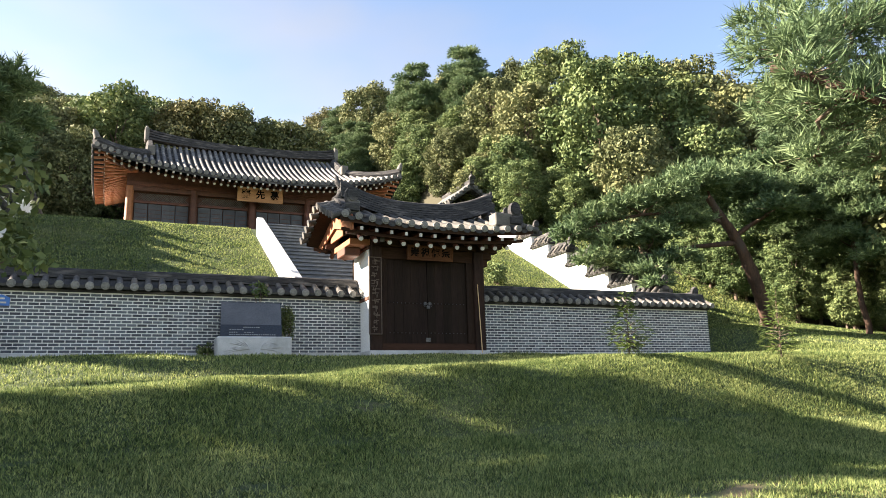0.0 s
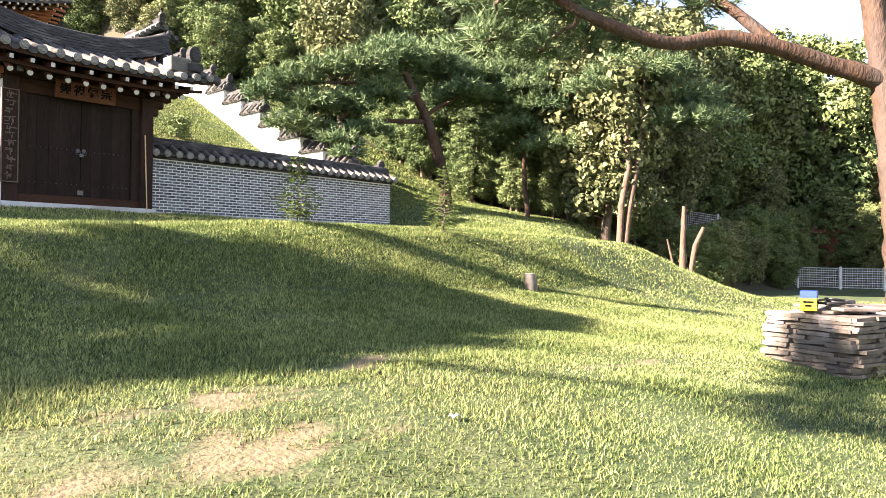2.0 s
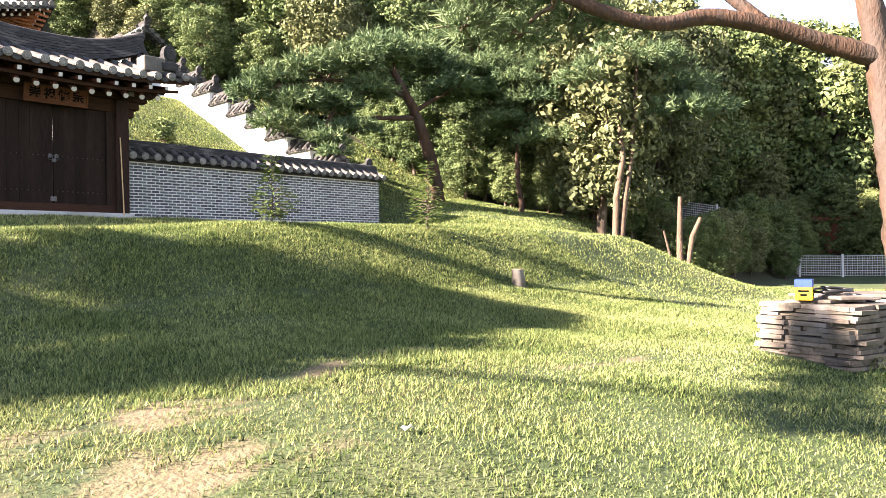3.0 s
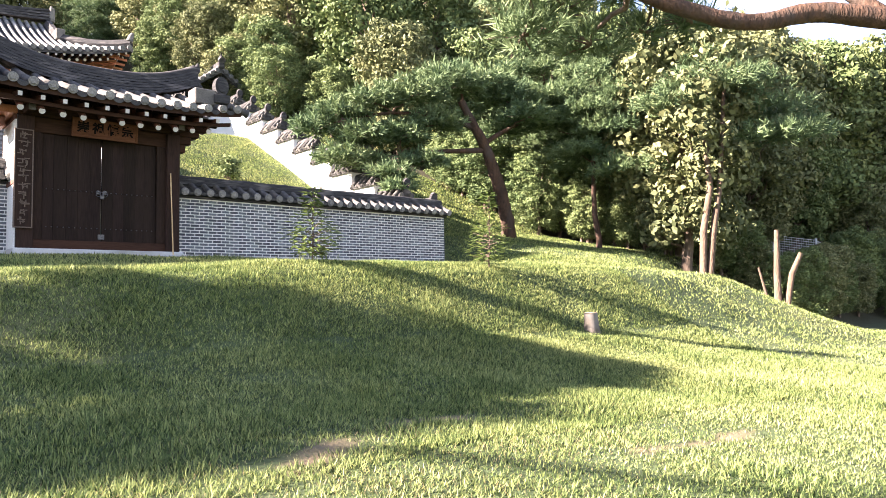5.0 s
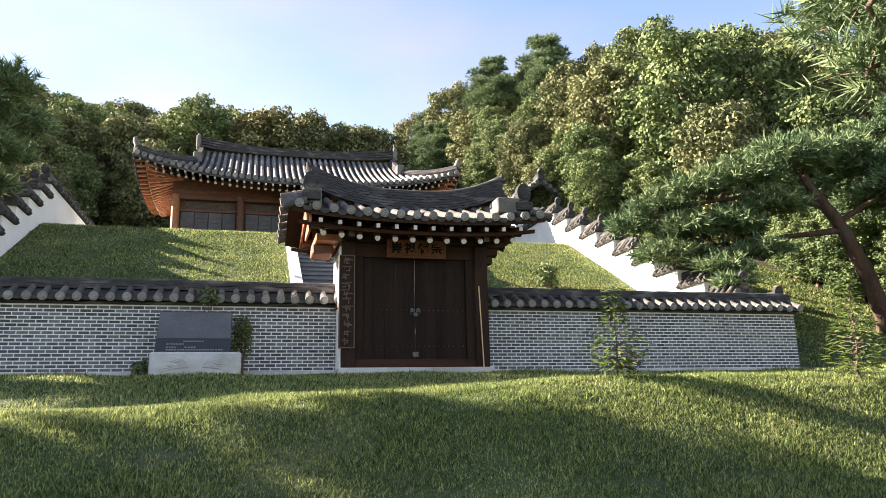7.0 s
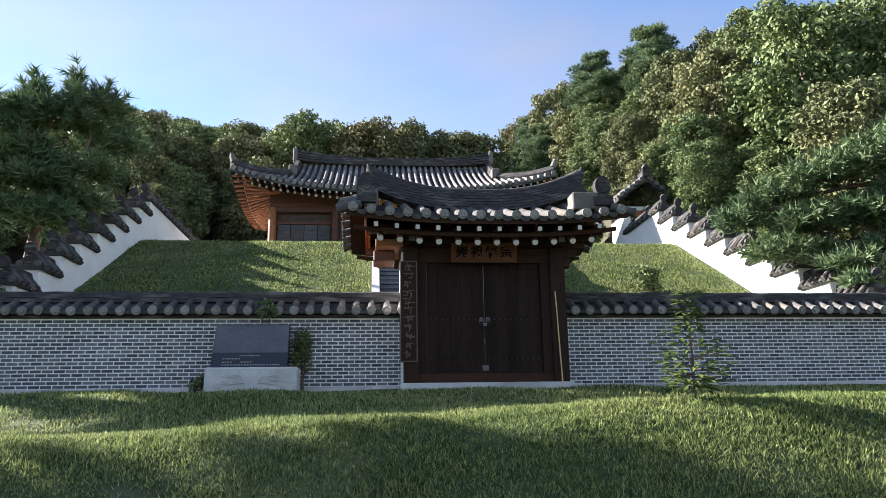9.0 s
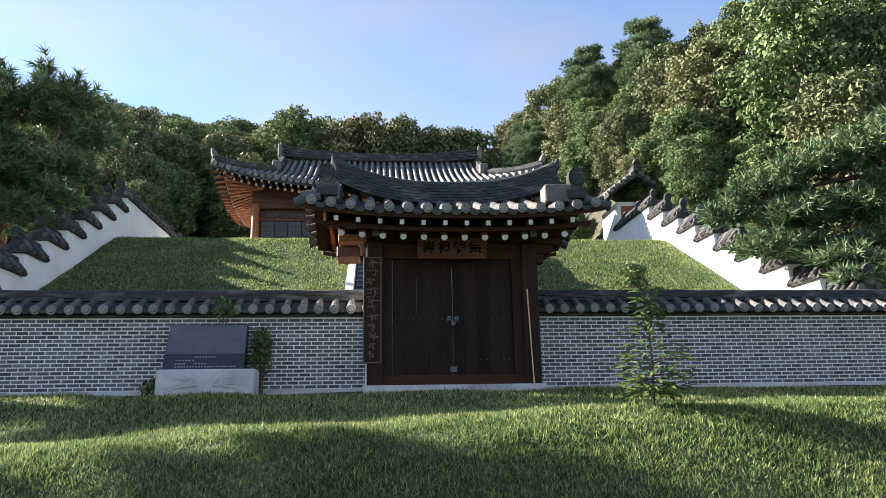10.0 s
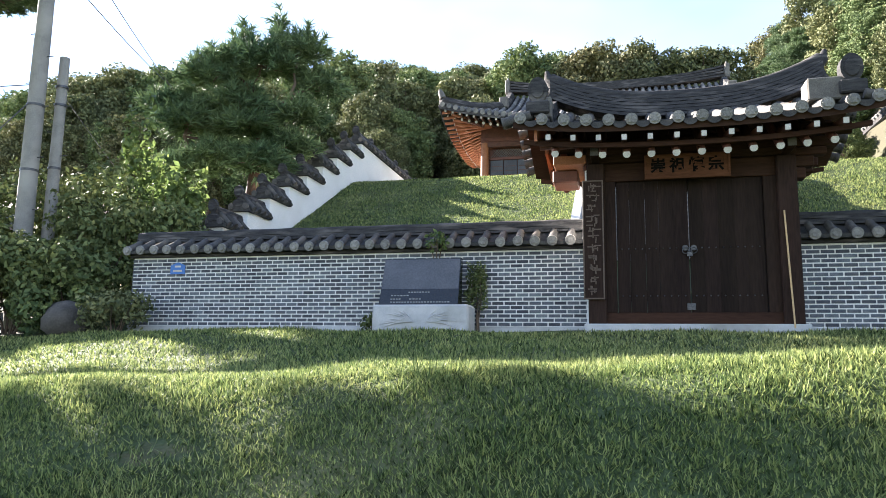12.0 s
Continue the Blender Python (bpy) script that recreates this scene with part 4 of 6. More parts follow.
            rows.append([(cx + sx * (hw - (hw - gx) * t), yr + (-1 + k / 12) * hd * (1 - 0.48 * t), sag(-1 + k / 12, 11.95, 12.85) * (1 - t) + 13.35 * t - 0.06) for k in range(25)])
        g = Geo()
        g.sheet(rows if sx > 0 else [r[::-1] for r in rows])
        g.sheet([[(p[0], p[1], p[2] - 0.14) for p in r] for r in (rows if sx < 0 else [q[::-1] for q in rows])])
        # dark here too, for the painted shade between the end rows
        part("roof_bed", g, M_RIDGE, hall)
        # gable triangle
        g = Geo()
        g.prism([(yr - 2.3, 13.2), (yr + 2.3, 13.2), (yr, 14.7)], cx + sx * gx - 0.05, 0.1)
        part("gable", g, M_MORTAR_GREY, hall, "grey brick gable")
        # descending ridges and hip ridges
        for sg in (-1, 1):
            a = [(cx + sx * (gx - 0.05), yr + sg * (0.15 + 2.15 * q / 6), surf(gx / hw, 1 - (0.15 + 2.15 * q / 6) / hd) + 0.06) for q in range(7)]
            g = Geo()
            g.tube(a, [0.2] * 7, 6, flat=1.5, smooth=False)
            part("gable_ridge", g, M_RIDGE, hall)
            p = a[-1]
            g = Geo()
            g.box(p[0] - 0.2, p[1] - 0.2, p[2] - 0.05, p[0] + 0.2, p[1] + 0.2, p[2] + 0.45, 0.04)
            part("ridge_block", g, M_MORTAR_GREY, hall)
            b = [lerp(p, (cx + sx * (hw - 0.05), yr + sg * (hd + 0.02), 12.95), q / 8) for q in range(9)]
            b = [(x, y, z - 0.16 * math.sin(math.pi * q / 8) + 0.05) for q, (x, y, z) in enumerate(b)]
            g = Geo()
            g.tube(b, [0.17] * 9, 6, flat=1.4, smooth=False)
            part("hip_ridge", g, M_RIDGE, hall)
            q = b[-1]
            g = Geo()
            g.tube([(q[0] - sx * 0.1, q[1], q[2] + 0.1), (q[0], q[1], q[2] + 0.35), (q[0] + sx * 0.05, q[1], q[2] + 0.5)], [0.15, 0.13, 0.06], 8)
            part("roof_finial", g, M_MORTAR_GREY, hall, "pale corner finial")
    # main ridge
    g = Geo()
    m = 30
    for i in range(4):
        w = 0.24 - 0.03 * i
        pr = [(cx + (-1 + 2 * k / m) * (gx + 0.12), sag(-1 + 2 * k / m, 14.6, 14.85) + sag(-1 + 2 * k / m, 0.11, 0.16) * i) for k in range(m + 1)]
        a = [(x, yr - w, z) for x, z in pr]
        b = [(x, yr - w, z + 0.1) for x, z in pr]
        c = [(x, yr + w, z + 0.1) for x, z in pr]
        d = [(x, yr + w, z) for x, z in pr]
        g.sheet([a, b, c, d], smooth=False)
        g.add([a[0], b[0], c[0], d[0]], [(0, 1, 2, 3)]).add([a[-1], b[-1], c[-1], d[-1]], [(3, 2, 1, 0)])
    part("main_ridge", g, M_RIDGE, hall, "dark swept main ridge")
    for sx in (-1, 1):
        g = Geo()
        x = cx + sx * (gx + 0.12)
        g.box(x - 0.12, yr - 0.26, 14.75, x + 0.12, yr + 0.26, 15.45, 0.05)
        g.tube([(x, yr, 15.4), (x, yr, 15.6)], [0.1, 0.04], 8)
        part("ridge_end", g, M_MORTAR_GREY, hall)
    # rafters under the front eave and both ends
    for sg in (-1, 1):
        for k in range(46):
            u = -1 + 2 * (k + 0.5) / 46
            x = cx + u * (hw - 0.1)
            e = eave(u)
            xi = cx + max(-1, min(1, u * 1.35)) * 6.0 if abs(u) > 0.74 else x
            g = Geo()
            g.tube([(xi, yr + sg * 2.6, 12.35), (x, yr + sg * (hd - 0.55), e - 0.32)], 0.07, 8)
            part("rafter", g, M_RED, hall)
            d = Geo()
            d.tube([(x, yr + sg * (hd - 0.55), e - 0.32), (x, yr + sg * (hd - 0.535), e - 0.322)], 0.066, 8)
            part("rafter_end", d, M_ENDS, hall)
            g = Geo()
            g.box(-0.045, -0.45, -0.05, 0.045, 0.45, 0.05, m=pose(x, yr + sg * (hd - 0.5), e - 0.2, sg * -4))
            part("flying_rafter", g, M_RED, hall)
            g = Geo()
            g.box(-0.044, -0.006, -0.049, 0.044, 0.006, 0.049, m=pose(x, yr + sg * (hd - 0.04), e - 0.235))
            part("flying_rafter_end", g, M_ENDS, hall)
    # end rafters in orange: sunlight on the dark red timber put into the colour
    for sx in (-1, 1):
        for k in range(28):
            v = -1 + 2 * (k + 0.5) / 28
            y = yr + v * (hd - 0.1)
            e = sag(v, 11.95, 12.85)
            yi = yr + max(-1, min(1, v * 1.4)) * 2.7 if abs(v) > 0.6 else y
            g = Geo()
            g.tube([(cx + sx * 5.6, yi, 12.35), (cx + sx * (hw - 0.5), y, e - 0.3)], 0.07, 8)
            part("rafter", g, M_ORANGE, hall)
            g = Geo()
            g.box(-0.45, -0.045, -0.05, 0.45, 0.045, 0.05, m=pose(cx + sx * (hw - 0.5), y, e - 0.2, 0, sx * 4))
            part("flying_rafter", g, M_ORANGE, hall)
            d = Geo()
            d.tube([(cx + sx * (hw - 0.5), y, e - 0.3), (cx + sx * (hw - 0.485), y, e - 0.302)], 0.066, 8)
            part("rafter_end", d, M_ENDS, hall)
    hall.matrix_basis = Matrix.Translation((0.058, 0.05, 0.065)) @ Matrix.Diagonal((0.9167, 0.957, 0.957, 1)) @ hall.matrix_basis
    return hall


build_hall()
name_board("hall_name_board", 4.99, 7.12, 33.8, 10.7, 11.38, "齋先慕", M_PLAQUE, "ochre wooden name board under the hall eave", tilt=10)
# ---- plants ----
def leaf_cloud(name, clumps, count, size, mat, rng, shape=0.55, up=0.35, fill=0.55, narrow=1.0):
    """Many small leaves on and in a set of clumps (x, y, z, rx, rz)."""
    cl = np.array(clumps, float)
    wts = cl[:, 3] ** 2 * 0.7 + cl[:, 3] * cl[:, 4] * 0.3
    pick = rng.choice(len(cl), count, p=wts / wts.sum())
    d = rng.normal(size=(count, 3))
    d[:, 2] += up * rng.random(count)
    d /= np.linalg.norm(d, axis=1)[:, None]
    rad = fill + (1.08 - fill) * rng.random(count) ** 0.6
    c = cl[pick]
    lump = 1 + 0.22 * np.sin(d[:, 0] * 5 + pick) * np.sin(d[:, 1] * 6 + pick * 1.7) + 0.15 * np.sin(d[:, 2] * 9 + pick)
    p = c[:, :3] + d * (rad * lump)[:, None] * np.stack([c[:, 3], c[:, 3], c[:, 4]], 1)
    nrm = d + rng.normal(size=(count, 3)) * 0.65
    nrm /= np.linalg.norm(nrm, axis=1)[:, None]
    t = np.cross(nrm, rng.normal(size=(count, 3)))
    t /= np.linalg.norm(t, axis=1)[:, None]
    b = np.cross(nrm, t)
    s = size * (0.6 + 0.8 * rng.random(count))[:, None]
    q = np.stack([p - t * s, p - b * s * shape * narrow + nrm * s * 0.12, p + t * s, p + b * s * shape * narrow + nrm * s * 0.12], 1)
    return raw_mesh(name, q.reshape(-1, 3), np.arange(count * 4).reshape(-1, 4), 4, mat)


def needle_cloud(name, tufts, blades, length, width, mat, rng):
    """Pine shoots: each tuft (x, y, z, dx, dy, dz) is a brush of thin needles round its direction."""
    tf = np.array(tufts, float)
    n = len(tf)
    ax = tf[:, 3:] / np.linalg.norm(tf[:, 3:], axis=1)[:, None]
    ax = np.repeat(ax, blades, 0)
    o = np.repeat(tf[:, :3], blades, 0)
    k = n * blades
    d = rng.normal(size=(k, 3))
    d -= (d * ax).sum(1)[:, None] * ax
    d /= np.linalg.norm(d, axis=1)[:, None]
    spread = 0.35 + 0.75 * rng.random(k)
    w = d * spread[:, None] + ax * (1.05 - 0.5 * spread)[:, None]
    w /= np.linalg.norm(w, axis=1)[:, None]
    base = o - ax * (length * 0.7 * rng.random(k))[:, None]
    side = np.cross(w, rng.normal(size=(k, 3)))
    side /= np.linalg.norm(side, axis=1)[:, None]
    ln = length * (0.7 + 0.5 * rng.random(k))[:, None]
    q = np.stack([base - side * width, base + side * width, base + w * ln], 1)
    return raw_mesh(name, q.reshape(-1, 3), np.arange(k * 3).reshape(-1, 3), 3, mat)


def pad_tufts(pads, per, rng):
    """Shoots over flattened pads (x, y, z, r, h), pointing outwards and up."""
    out = []
    for x, y, z, r, h in pads:
        m = max(6, int(per * r * r))
        d = rng.normal(size=(m, 3))
        d[:, 2] = np.abs(d[:, 2]) * 0.9 - 0.25
        d /= np.linalg.norm(d, axis=1)[:, None]
        rr = (0.3 + 0.8 * rng.random(m) ** 0.8)[:, None]
        p = d * rr * np.array([r, r, h])
        dirn = d * np.array([1, 1, 0.6]) + np.array([0, 0, 0.55]) + rng.normal(size=(m, 3)) * 0.25
        out.append(np.concatenate([p + np.array([x, y, z]), dirn], 1))
    return np.concatenate(out)


def limb(g, pts, r0, r1, n=8):
    m = len(pts)
    g.tube(pts, [r0 + (r1 - r0) * k / (m - 1) for k in range(m)], n)


def bark_limb(g, pts, r0, r1, n=22, per=9):
    """A trunk or limb with plated, uneven bark."""
    fine = []
    P = [Vector(p) for p in pts]
    m = len(P) - 1
    for k in range(m * per + 1):
        i, f = min(k // per, m - 1), k / per - min(k // per, m - 1)
        a, b, c, d = P[max(i - 1, 0)], P[i], P[i + 1], P[min(i + 2, m)]
        fine.append(0.5 * ((2 * b) + (c - a) * f + (2 * a - 5 * b + 4 * c - d) * f * f + (3 * b - a - 3 * c + d) * f ** 3))
    o = len(g.v)
    g.tube([tuple(p) for p in fine], [r0 + (r1 - r0) * k / (len(fine) - 1) for k in range(len(fine))], n)
    for k in range(len(fine)):
        c, r = fine[k], r0 + (r1 - r0) * k / (len(fine) - 1)
        for q in range(n):
            v = Vector(g.v[o + k * n + q])
            w = Vector((v.x * 9, v.y * 9, v.z * 3.2))
            s = 1 + 0.17 * (abs(noise.noise(w)) * 2 - 0.5) + 0.1 * noise.noise(v * 2.1)
            g.v[o + k * n + q] = tuple(c + (v - c) * s)


def wiggle(a, b, n, amp, rnd):
    out = []
    for k in range(n + 1):
        p = lerp(a, b, k / n)
        j = amp * math.sin(math.pi * k / n)
        out.append((p[0] + rnd.uniform(-j, j), p[1] + rnd.uniform(-j, j), p[2] + rnd.uniform(-j, j) * 0.6))
    return out


def broadleaf(name, seed, tall, wide, leaves, size, mat, label):
    """A woodland tree at the origin, to be copied."""
    rng, rnd = np.random.default_rng(seed), random.Random(seed)
    tree = thing(name, (0, 0, 0), label, "tree", "woodland trees")
    g = Geo()
    top = (rnd.uniform(-0.5, 0.5), rnd.uniform(-0.5, 0.5), tall * 0.8)
    limb(g, wiggle((0, 0, -0.8), top, 7, 0.25, rnd), tall * 0.018 + 0.05, 0.04)
    clumps = []
    n = 62
    for k in range(n):
        a = k * 2.4 + rnd.uniform(-0.3, 0.3)
        h = 0.14 + 0.8 * (k + 0.5) / n
        r = wide * math.sin(math.pi * min(1, 0.22 + 0.62 * (1 - (h - 0.14) / 0.84))) * rnd.uniform(0.55, 1.02)
        c = (math.cos(a) * r * 0.82, math.sin(a) * r * 0.82, tall * h)
        s = wide * rnd.uniform(0.17, 0.3)
        clumps.append((*c, s, s * rnd.uniform(0.6, 0.85)))
        if k % 4 == 1:
            limb(g, wiggle((0, 0, tall * h * 0.62), c, 4, 0.15, rnd), 0.07, 0.02, 6)
    for k in range(5):
        clumps.append((top[0] + rnd.uniform(-0.3, 0.3) * wide, top[1] + rnd.uniform(-0.3, 0.3) * wide, tall * rnd.uniform(0.88, 0.97), wide * 0.24, wide * 0.2))
    part("trunk", g, M_BARK, tree)
    part("crown", leaf_cloud("crown", clumps, leaves, size, mat, rng), mat, tree)
    return tree


def wood_pine(name, seed, tall, label):
    rng, rnd = np.random.default_rng(seed), random.Random(seed)
    tree = thing(name, (0, 0, 0), label, "tree", "woodland pines")
    g = Geo()
    limb(g, wiggle((0, 0, -0.8), (rnd.uniform(-0.6, 0.6), rnd.uniform(-0.6, 0.6), tall * 0.95), 8, 0.3, rnd), 0.2, 0.05)
    pads = []
    for k in range(22):
        h = 0.42 + 0.56 * k / 21
        a = k * 2.4
        r = tall * 0.24 * (1.0 - 0.5 * ((h - 0.42) / 0.56) ** 2) * rnd.uniform(0.65, 1.1)
        c = (math.cos(a) * r * 0.8, math.sin(a) * r * 0.8, tall * h)
        pads.append((c[0], c[1], c[2] + rnd.uniform(-0.5, 0.5), r * rnd.uniform(0.5, 0.85), r * rnd.uniform(0.3, 0.5)))
        limb(g, wiggle((0, 0, tall * (h - 0.03)), c, 3, 0.1, rnd), 0.05, 0.02, 5)
    for k in range(4):
        pads.append((rnd.uniform(-0.8, 0.8), rnd.uniform(-0.8, 0.8), tall * rnd.uniform(0.93, 1.0), tall * 0.08, tall * 0.045))
    part("trunk", g, M_BARK_RED, tree)
    t = pad_tufts(pads, 130, rng)
    part("crown", needle_cloud("crown", t, 9, 0.3, 0.03, M_NEEDLE, rng), M_NEEDLE, tree)
    return tree


KINDS = [broadleaf("broadleaf_tree", 11, 11, 3.4, 21000, 0.13, M_LEAF, "dense green broadleaf tree in the wood on the hillside"),
         broadleaf("oak_tree", 12, 10, 3.6, 21000, 0.13, M_LEAF2, "dull olive oak tree with browning leaf in the wood"),
         broadleaf("broadleaf_tree", 13, 9, 3.0, 16000, 0.125, M_LEAF2, "olive-green round-crowned tree in the wood"),
         wood_pine("pine_tree", 21, 11.5, "tall pine with layered dark needles in the wood"),
         wood_pine("pine_tree", 22, 11, "spreading pine with layered needles on the wood's edge")]


def plant(kind, x, y, s, turn, lean=0, flat=1.0):
    m = pose(x, y, hz(x, y) - 0.1, lean, 0, turn) @ Matrix.Diagonal((s, s, s * flat, 1))
    return copy_thing(KINDS[kind], m)


def build_woods():
    rnd = random.Random(3)
    spots = []
    # behind the hall
    for j in range(6):
        for i in range(23):
            x = -44 + i * 4.2 + (2.1 if j % 2 else 0) + rnd.uniform(-1.2, 1.2)
            y = 47.5 + j * 5.6 + rnd.uniform(-1.3, 1.3)
            if j == 0 and -3 < x < 16:
                y += 1.5
            pine = x > 8 and rnd.random() < 0.45
            spots.append((rnd.choice((3, 4)) if pine else rnd.choice((0, 1, 2, 1)), x, y, rnd.uniform(0.7, 0.82) * (0.9 if j < 1 else 1.32 if x < 14 else 1.0) * (0.72 if pine else 1)))
    # the hillside east of the compound
    for j in range(8):
        for i in range(7):
            x = 24.5 + i * 4.4 + (2.1 if j % 2 else 0) + rnd.uniform(-1.0, 1.0) - j * 1.1
            y = 17 + j * 4.2 + rnd.uniform(-1.2, 1.2)
            if x < 19.5:
                continue
            pine = rnd.random() < (0.45 if j > 2 else 0.15)
            spots.append((rnd.choice((3, 4)) if pine else rnd.choice((0, 0, 1, 2)), x, y, rnd.uniform(0.66, 0.84) * (0.85 if pine else 1.4 if j > 2 and x > 0.66 * y else 0.98)))
    for k in range(60):
        x, y = rnd.uniform(15, 44), rnd.uniform(38, 52)
        spots.append((rnd.choice((0, 1, 2)), x, y, rnd.uniform(0.35, 0.5)))
    # the edge of the wood beyond the lower lawn
    for k in range(15):
        t = k / 14
        spots.append((rnd.choice((0, 0, 2, 1)), 26 + 22 * t + rnd.uniform(-1, 1), 14.5 + 3 * math.sin(t * 4) + rnd.uniform(-0.8, 0.8) + 5 * t, rnd.uniform(0.8, 1.0) + 0.35 * t))
    for k in range(22):
        t = k / 21
        spots.append((rnd.choice((0, 2, 0, 1)), (53 if k % 2 else 59) + rnd.uniform(-2, 2), 27 - 40 * t, rnd.uniform(1.3, 1.6) - 0.35 * t))
    # west of the compound, and the far hill there
    for x, y, k, s in ((-7.5, 44, 1, 0.5), (-14, 46, 0, 0.5), (-20, 46, 2, 0.6), (-28, 47, 0, 0.7), (-12, 50, 0, 0.8), (-34, 50, 1, 0.9)):
        spots.append((k, x, y, s))
    for j in range(7):
        for i in range(15):
            spots.append((rnd.choice((0, 1, 2)), -100 + i * 6.4 + rnd.uniform(-2, 2) + (3 if j % 2 else 0), 66 + j * 8 + rnd.uniform(-2, 2), rnd.uniform(0.95, 1.2)))
    for k, x, y, s in spots:
        plant(k, x, y, s * (0.9 if k == 0 else 1), rnd.uniform(0, 360), rnd.uniform(-3, 3))
    for kind in KINDS:
        kind.matrix_basis = pose(-50 + 3 * KINDS.index(kind), 62, hz(-50, 62))
    # undergrowth along the edge of the wood
    und = []
    for k in range(46):
        t = k / 45
        und.append((22.8 + 6 * t + rnd.uniform(-0.8, 0.8), 25 - 13.5 * t + rnd.uniform(-0.7, 0.7), rnd.uniform(0.22, 0.34)))
    for k in range(30):
        t = k / 29
        und.append((27 + 28 * t + rnd.uniform(-0.7, 0.7), 11.5 + 2.5 * t + rnd.uniform(-0.8, 0.8), rnd.uniform(0.2, 0.36)))
    for k in range(70):
        und.append((rnd.uniform(17.3, 27), rnd.uniform(25, 46), rnd.uniform(0.28, 0.45)))
    und = [q for q in und if q[0] > 17.2 + 0.55 * max(0, 33 - q[1])]
    for k in range(24):
        und.append((46 + rnd.uniform(-1, 1.2), 27 - 1.3 * k + rnd.uniform(-0.4, 0.4), rnd.uniform(0.42, 0.62) if abs(13 - (27 - 1.3 * k)) > 1.2 else 0.16))
    for x, y, s in und:
        plant(rnd.choice((0, 0, 2)), x, y, s, rnd.uniform(0, 360), 0, 0.9)


build_woods()


def shrub(name, x, y, z, r, h, leaves, size, mat, label, seed, stems=5):
    rng, rnd = np.random.default_rng(seed), random.Random(seed)
    sh = thing(name, (x, y, z), label, "shrub")
    g = Geo()
    clumps = []
    for k in range(stems):
        a = k * 2.4 + rnd.random()
        top = (x + math.cos(a) * r * 0.5, y + math.sin(a) * r * 0.5, z + h * rnd.uniform(0.55, 0.8))
        limb(g, wiggle((x + math.cos(a) * 0.05, y + math.sin(a) * 0.05, z - 0.1), top, 4, 0.05 * h, rnd), 0.012 * h + 0.006, 0.006, 5)
        clumps.append((*top, r * rnd.uniform(0.4, 0.55), h * rnd.uniform(0.22, 0.32)))
        clumps.append((x + math.cos(a + 1) * r * 0.6, y + math.sin(a + 1) * r * 0.6, z + h * rnd.uniform(0.25, 0.5), r * 0.4, h * 0.25))
    part("stem", g, M_BARK, sh)
    part("foliage", leaf_cloud("foliage", clumps, leaves, size, mat, rng), mat, sh)
    return sh


def garden_pine(name, at, trunk, r0, r1, limbs, pads, per, blades, length, width, label, seed):
    rng, rnd = np.random.default_rng(seed), random.Random(seed)
    tree = thing(name, at, label, "tree")
    g = Geo()
    bark_limb(g, trunk, r0, r1)
    part("trunk", g, M_BARK_RED, tree, "flaking red-brown trunk")
    for pts, a, b in limbs:
        g = Geo()
        bark_limb(g, pts, a, b, 12, 5)
        part("limb", g, M_BARK_RED, tree)
    tw = Geo()
    for x, y, z, r, h in pads:
        near = min((p for pts, a, b in limbs for p in pts), key=lambda p: (p[0] - x) ** 2 + (p[1] - y) ** 2 + (p[2] - z) ** 2)
        limb(tw, wiggle(near, (x, y, z), 4, 0.12, rnd), 0.045, 0.015, 5)
        for k in range(6):
            a = rnd.uniform(0, 6.28)
            limb(tw, wiggle((x, y, z), (x + math.cos(a) * r * 0.8, y + math.sin(a) * r * 0.8, z + h * rnd.uniform(-0.2, 0.5)), 3, 0.06, rnd), 0.018, 0.006, 4)
    tagged(part("twig_mass", tw, M_BARK, tree), kind="stuff")
    t = pad_tufts([(x, y, z, r, h * 1.3) for x, y, z, r, h in pads], per * 1.8, rng)
    part("crown", needle_cloud("crown", t, blades, length, width, M_NEEDLE, rng), M_NEEDLE, tree)
    return tree


